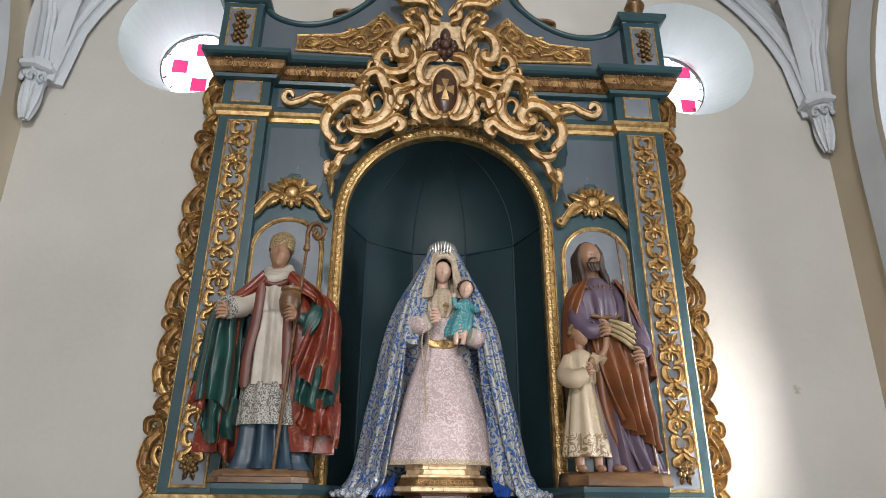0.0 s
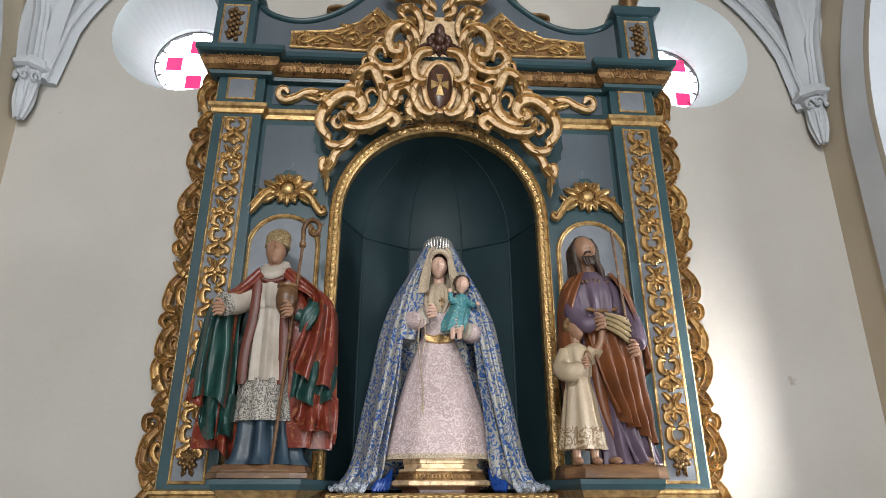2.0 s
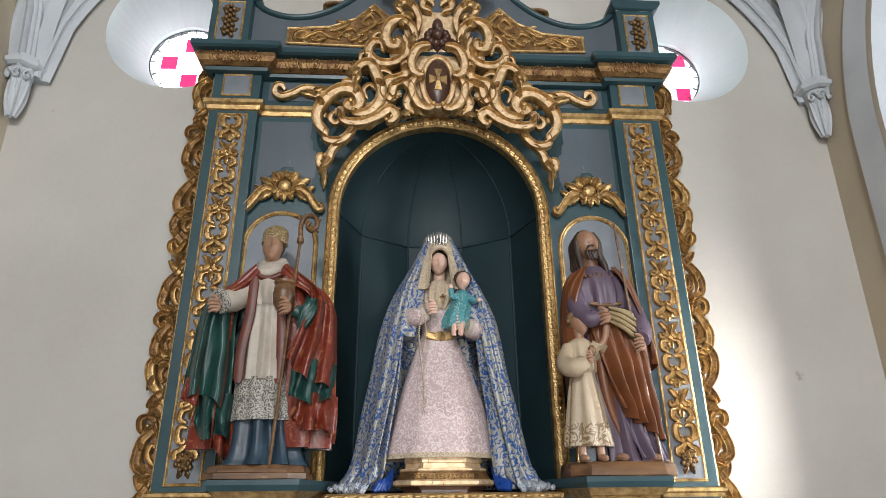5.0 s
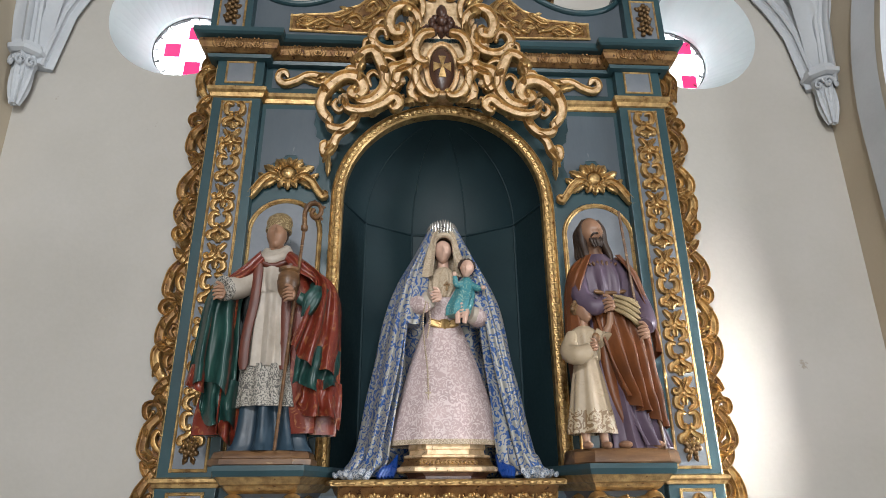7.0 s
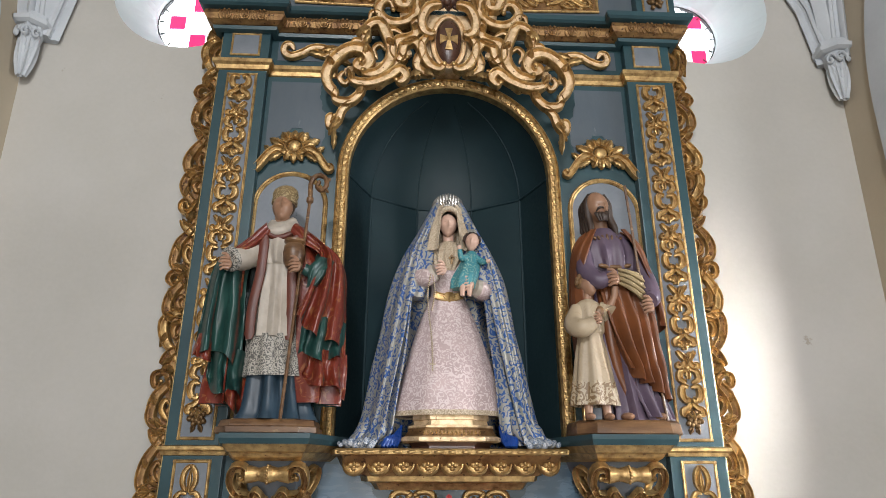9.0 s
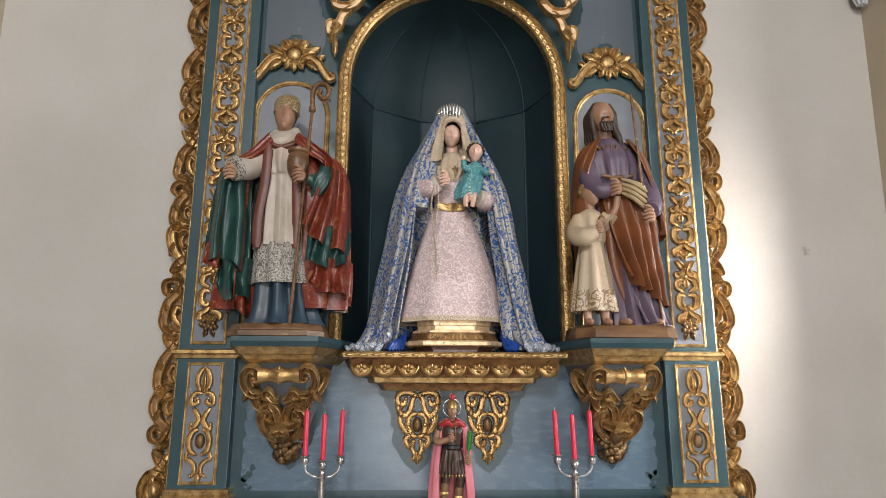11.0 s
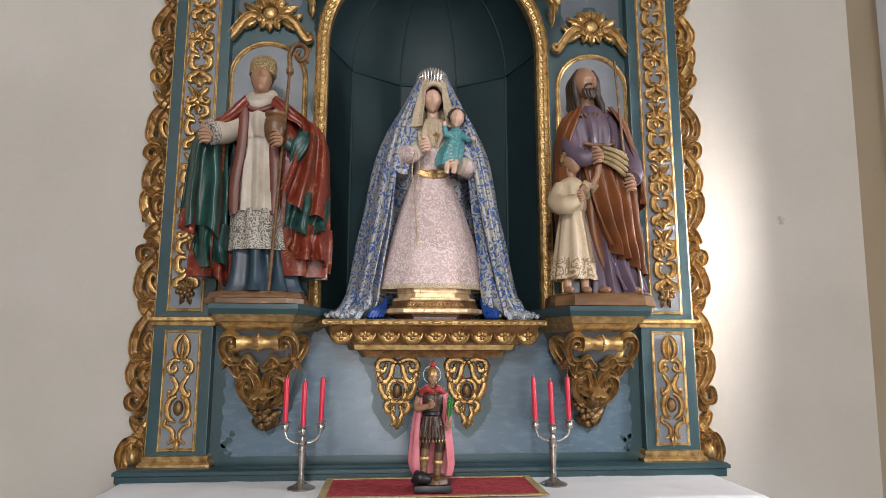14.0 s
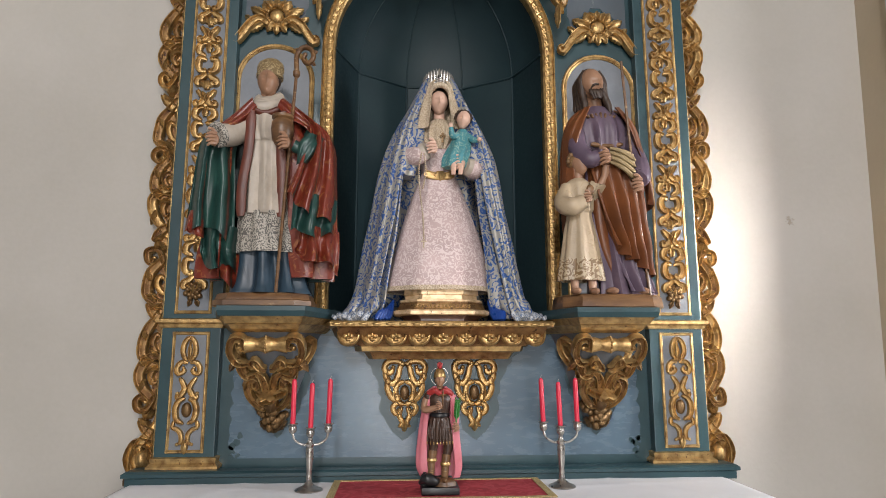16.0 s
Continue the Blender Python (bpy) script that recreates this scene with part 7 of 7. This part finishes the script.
def pedestal():
    """The gilded stepped stand under the statue."""
    t = thing("stepped_pedestal", "stepped gilded wooden pedestal on the niche shelf", "pedestal", m=pose(0.0, -0.06, 1.657))
    def tier(name, rows, mat):
        bm = bmesh.new()
        rings(bm, [octagon(h, d, d, z, 0.07) for z, h, d in rows])
        part(name, bm, mat, t)
    tier("base", ((0, 0.16, 0.125), (0.012, 0.16, 0.125), (0.026, 0.175, 0.13)), BROWN)
    tier("ledge", ((0.026, 0.195, 0.14), (0.031, 0.203, 0.146), (0.044, 0.203, 0.146), (0.05, 0.192, 0.138)), PALEGOLD)
    tier("frieze", ((0.05, 0.19, 0.136), (0.056, 0.186, 0.133), (0.074, 0.176, 0.128), (0.08, 0.178, 0.13)), OLDGOLD)
    tier("ledge", ((0.08, 0.17, 0.126), (0.084, 0.175, 0.13), (0.091, 0.175, 0.13), (0.094, 0.165, 0.124)), PALEGOLD)
    tier("top_block", ((0.094, 0.155, 0.12), (0.112, 0.152, 0.118), (0.115, 0.158, 0.122), (0.14, 0.158, 0.122)), PALEGOLD)
    first = None
    for i in range(15):
        m = pose(-0.112 + 0.016 * i, -0.134, 0.064)
        if first is None:
            bm = bmesh.new()
            ribbon(bm, [(-0.006, -0.007), (0.004, -0.003), (-0.003, 0.004), (0.006, 0.008)], 0.0024, 0.005, 8, profile=ROUND)
            first = part("carved_curl", bm, GOLD, t, smooth=True, m=m)
        else:
            again(first, m)


pedestal()


def satin():
    """A crumpled end of blue satin under the mantle."""
    for sx, w in ((-1, 1.0), (1, 0.6)):
        bm = bmesh.new()
        for k in range(5):
            tube(bm, [(sx * (0.205 + 0.008 * k), -0.1 - 0.01 * k, 1.75 - 0.012 * k), (sx * (0.215 + 0.011 * k), -0.14 - 0.006 * k, 1.695), (sx * (0.225 + 0.013 * k * w), -0.16 - 0.006 * k, 1.668 - 0.001 * k)], [0.006, 0.012, 0.009], 8, 12)
        o = part("satin_cloth", bm, SATIN, smooth=True)
        tagged(o, "crumpled royal blue satin cloth on the shelf", "cloth", "satin under the mantle")


satin()


# ---- on the altar table ----
def soldier():
    """Mats: 0 black, 1 armour, 2 pink, 3 flesh, 4 gilt, 5 crimson, 6 green, 7 wood."""
    bm = bmesh.new()
    box(bm, -0.07, 0.07, -0.06, 0.055, 0, 0.026, 0.004, 0)
    robe(bm, [(0.026, 0.012, -0.002, 0.05, 0.045, 0.5), (0.045, 0.012, 0, 0.044, 0.04, 0.6), (0.05, 0.012, 0, 0.02, 0.02, 0.2)], folds=5, mi=7, steps=6)
    # dark beast underfoot
    tube(bm, [(-0.07, -0.03, 0.04), (-0.05, -0.045, 0.055), (-0.02, -0.04, 0.045), (-0.005, -0.03, 0.05)], [0.01, 0.022, 0.018, 0.006], 10, 12, 0)
    tube(bm, [(-0.06, 0.0, 0.03), (-0.055, -0.01, 0.075)], [0.02, 0.008], 10, 6, 0)
    for x, z0 in ((-0.034, 0.065), (0.018, 0.05)):
        tube(bm, [(x, -0.012, z0), (x + 0.004, -0.01, z0 + 0.05), (x + 0.008, -0.006, z0 + 0.085)], [0.013, 0.015, 0.018], 12, 8, 7)
        knob(bm, x - 0.002, -0.03, z0 - 0.002, 0.011, 0.026, 0.01, 10, 6, 7)
        lathe(bm, [(0.018, z0 + 0.045), (0.021, z0 + 0.05), (0.018, z0 + 0.058)], 12, x + 0.004, -0.01, 0, 4)
        tube(bm, [(x + 0.008, -0.006, z0 + 0.08), (x + 0.014, -0.008, z0 + 0.13), (-0.005 + 0.6 * x + 0.01, -0.004, 0.235)], [0.015, 0.019, 0.022], 12, 10, 1)
    robe(bm, [(0.195, 0.0, -0.005, 0.046, 0.036, 1), (0.24, 0, -0.005, 0.04, 0.032, 0.9), (0.27, 0, -0.005, 0.034, 0.028, 0.6)], folds=14, depth=0.1, mi=1, steps=10)
    robe(bm, [(0.268, 0, -0.005, 0.035, 0.029, 0), (0.3, 0, -0.007, 0.037, 0.031, 0.1), (0.34, 0.0, -0.007, 0.045, 0.034, 0.2), (0.365, 0, 0, 0.04, 0.026, 0), (0.375, 0, 0, 0.018, 0.018, 0)], folds=4, depth=0.04, mi=1, steps=14)
    lathe(bm, [(0.033, 0.272), (0.0375, 0.276), (0.0375, 0.286), (0.033, 0.29)], 20, 0, -0.004, 0, 0)
    for k in range(-4, 5):
        ribbon(bm, [(0.0105 * k, 0.235), (0.0115 * k, 0.2), (0.012 * k, 0.178)], 0.0045, 0.006, 6, (1, 1), 0.036 - 0.0012 * k * k, ROUND, mi=1)
        knob(bm, 0.012 * k, -0.042 + 0.0012 * k * k, 0.18, 0.003, 0.003, 0.006, 6, 4, 4)
    # cloak
    robe(bm, [(0.05, 0.004, 0.015, 0.068, 0.036, 1), (0.1, 0.0, 0.012, 0.08, 0.044, 1), (0.2, -0.002, 0.01, 0.074, 0.042, 0.8), (0.3, 0, 0.008, 0.064, 0.038, 0.5), (0.36, 0, 0.002, 0.052, 0.034, 0.3), (0.385, 0, 0.0, 0.026, 0.026, 0.1)], arc=(130, 410), folds=8, depth=0.14, thick=0.004, mi=2, mi_in=2)
    tube(bm, [(-0.045, -0.01, 0.355), (-0.02, -0.03, 0.37), (0.0, -0.03, 0.36), (0.02, -0.03, 0.37), (0.045, -0.01, 0.355)], 0.011, 8, 16, 5)
    # arms
    tube(bm, [(-0.045, -0.005, 0.35), (-0.058, -0.012, 0.315), (-0.054, -0.03, 0.3), (-0.01, -0.048, 0.312)], [0.016, 0.014, 0.013, 0.01], 10, 14, 3)
    knob(bm, -0.045, -0.006, 0.348, 0.018, 0.02, 0.018, 10, 6, 1)
    hand(bm, -0.003, -0.05, 0.316, 0, 3, 0.5)
    tube(bm, [(0.045, -0.005, 0.35), (0.06, -0.008, 0.3), (0.062, -0.02, 0.25)], [0.016, 0.014, 0.011], 10, 12, 2)
    hand(bm, 0.062, -0.03, 0.235, 0, 3, 0.55)
    # palm branch
    tube(bm, [(0.062, -0.035, 0.225), (0.06, -0.035, 0.28), (0.068, -0.03, 0.335)], 0.003, 6, 8, 6)
    for k in range(9):
        for q in (-1, 1):
            leaf(bm, 0.061 + 0.0006 * k, 0.265 + 0.008 * k, -q * 32 - 4, 0.022, 0.003, 0.004, 1, 0.03, mi=6)
    # cross held at the breast
    ribbon(bm, [(0.008, 0.305), (0.01, 0.375)], 0.003, 0.006, 4, (1, 1), 0.046, ROUND, mi=7)
    ribbon(bm, [(-0.004, 0.355), (0.022, 0.356)], 0.003, 0.006, 4, (1, 1), 0.046, ROUND, mi=7)
    # head and helmet
    tube(bm, [(0, -0.002, 0.37), (0, -0.006, 0.395)], [0.012, 0.012], 10, 4, 3)
    carved_head(bm, 0, -0.011, 0.408, 0.026, 3, 0, -4)
    knob(bm, 0, 0.0, 0.408, 0.021, 0.018, 0.02, 12, 8, 7)
    lathe(bm, [(0.022, 0.418), (0.024, 0.421), (0.022, 0.426), (0.02, 0.438), (0.013, 0.45), (0.003, 0.456)], 18, 0, -0.006, 0, 4)
    tube(bm, [(0, -0.02, 0.452), (0, -0.005, 0.468), (0, 0.014, 0.452)], [0.005, 0.009, 0.005], 8, 8, 5)
    for k in (-1, 0, 1):
        tube(bm, [(0.003 * k, -0.012, 0.455), (0.009 * k, -0.012, 0.472)], [0.005, 0.003], 6, 4, 5)
    finish("soldier_statuette", bm, [BLACK, ARMOUR, PINK, SKIN, GOLD, CRIMSON, GREENLEAF, WOOD], pose(-0.022, -0.345, 1.018), "painted plaster statuette in brown armour and pink cloak on red runner", "statuette")
    t = thing("wire_halo", "thin wire halo ring behind the statuette's head", "halo", m=pose(-0.022, -0.335, 1.44))
    bm = bmesh.new()
    tube(bm, [(0.034 * math.cos(2 * math.pi * i / 12), 0, 0.034 * math.sin(2 * math.pi * i / 12)) for i in range(13)], 0.0008, 6, 36)
    part("ring", bm, SILVER, t, smooth=True)
    bm = bmesh.new()
    tube(bm, [(0, 0, -0.034), (0, 0.005, -0.05)], 0.0008, 6, 3)
    part("stem", bm, SILVER, t, smooth=True)


soldier()

CANDLE = material("red_candle_wax", (0.62, 0.025, 0.06), (0.55, 0.02, 0.05), 0.35, scale=20, bump=0.05)
WICK = material("white_wick", (0.6, 0.56, 0.5), rough=0.9)


def candelabrum(x, y, turn, lean):
    t = thing("candelabrum", "three-armed pewter candelabrum with red taper candles", "candelabrum", "candelabra on the altar", pose(x, y, 1.009, 0, 0, turn))
    bm = bmesh.new()
    lathe(bm, [(0.052, 0), (0.054, 0.003), (0.05, 0.007), (0.036, 0.012), (0.022, 0.02), (0.013, 0.03), (0.01, 0.036)], 28)
    part("foot", bm, SILVER, t, smooth=True)
    bm = bmesh.new()
    lathe(bm, [(0.01, 0.034), (0.012, 0.04), (0.0105, 0.05), (0.012, 0.09), (0.0155, 0.13), (0.016, 0.155), (0.012, 0.16), (0.017, 0.166), (0.018, 0.172), (0.012, 0.178), (0.008, 0.19), (0.01, 0.196)], 24)
    part("stem", bm, SILVER, t, smooth=True)
    cup = [(0.004, 0), (0.012, 0.004), (0.016, 0.014), (0.015, 0.026), (0.011, 0.031), (0.02, 0.034), (0.021, 0.037), (0.011, 0.038)]
    for k in (-1, 0, 1):
        base = 0.196 if k == 0 else 0.212
        bm = bmesh.new()
        lathe(bm, cup, 20)
        part("cup", bm, SILVER, t, smooth=True, m=pose(0.068 * k, 0, base))
        if k:
            bm = bmesh.new()
            tube(bm, [(0.01 * k, 0, 0.168), (0.035 * k, 0, 0.172), (0.06 * k, 0, 0.19), (0.068 * k, 0, 0.214)], [0.005, 0.0045, 0.0045, 0.005], 10, 18)
            part("arm", bm, SILVER, t, smooth=True)
        c = thing("taper_candle", "tall red taper candle with a white wick, unlit", "candle", "candles on the altar", pose(x, y, 1.009, 0, 0, turn) @ pose(0.068 * k, 0, base + 0.03, 0, lean + 0.5 * k, 0))
        bm = bmesh.new()
        h = 0.178
        lathe(bm, [(0.0095, 0), (0.0098, 0.02), (0.0096, h - 0.012), (0.0075, h - 0.004), (0.003, h)], 18)
        part("wax", bm, CANDLE, c, smooth=True)
        bm = bmesh.new()
        tube(bm, [(0, 0, h - 0.002), (0.001, 0, h + 0.006), (0.004, 0, h + 0.011)], 0.001, 6, 5)
        part("wick", bm, WICK, c)


candelabrum(-0.518, -0.25, 4, 0.6)
candelabrum(0.468, -0.25, -3, -1.6)


def runner():
    t = thing("altar_runner", "red damask runner with gold braid edging on the altar", "runner")
    RUNNER = brocade("red_damask", (0.42, 0.035, 0.05), (0.47, 0.06, 0.075), 0.09, 0.5, 0.75)
    BRAID = brocade("gold_braid", (0.36, 0.26, 0.1), (0.55, 0.44, 0.22), 0.012, 0.5, 0.6)
    x0, x1, y0, y1 = -0.425, 0.39, -0.44, -0.118
    def sheet(a, b, c, d, z, mat, name):
        bm = bmesh.new()
        n, k = max(2, int((b - a) / 0.02)), max(2, int((d - c) / 0.02))
        g = [[bm.verts.new((a + (b - a) * i / n, c + (d - c) * j / k, z + 0.0012 * noise.noise(((a + (b - a) * i / n) * 9, (c + (d - c) * j / k) * 9, 2)))) for j in range(k + 1)] for i in range(n + 1)]
        for i in range(n):
            for j in range(k):
                bm.faces.new((g[i][j], g[i + 1][j], g[i + 1][j + 1], g[i][j + 1]))
        r = bmesh.ops.extrude_face_region(bm, geom=list(bm.faces))
        for v in r["geom"]:
            if isinstance(v, bmesh.types.BMVert):
                v.co.z -= 0.003
        part(name, bm, mat, t, smooth=True)
    sheet(x0, x1, y0, y1, 1.0155, RUNNER, "cloth")
    for q in ((x0 - 0.01, x0 + 0.018, y0 - 0.01, y1 + 0.01), (x1 - 0.018, x1 + 0.01, y0 - 0.01, y1 + 0.01), (x0 + 0.018, x1 - 0.018, y0 - 0.01, y0 + 0.012), (x0 + 0.018, x1 - 0.018, y1 - 0.008, y1 + 0.01)):
        sheet(*q, 1.018, BRAID, "braid")


runner()
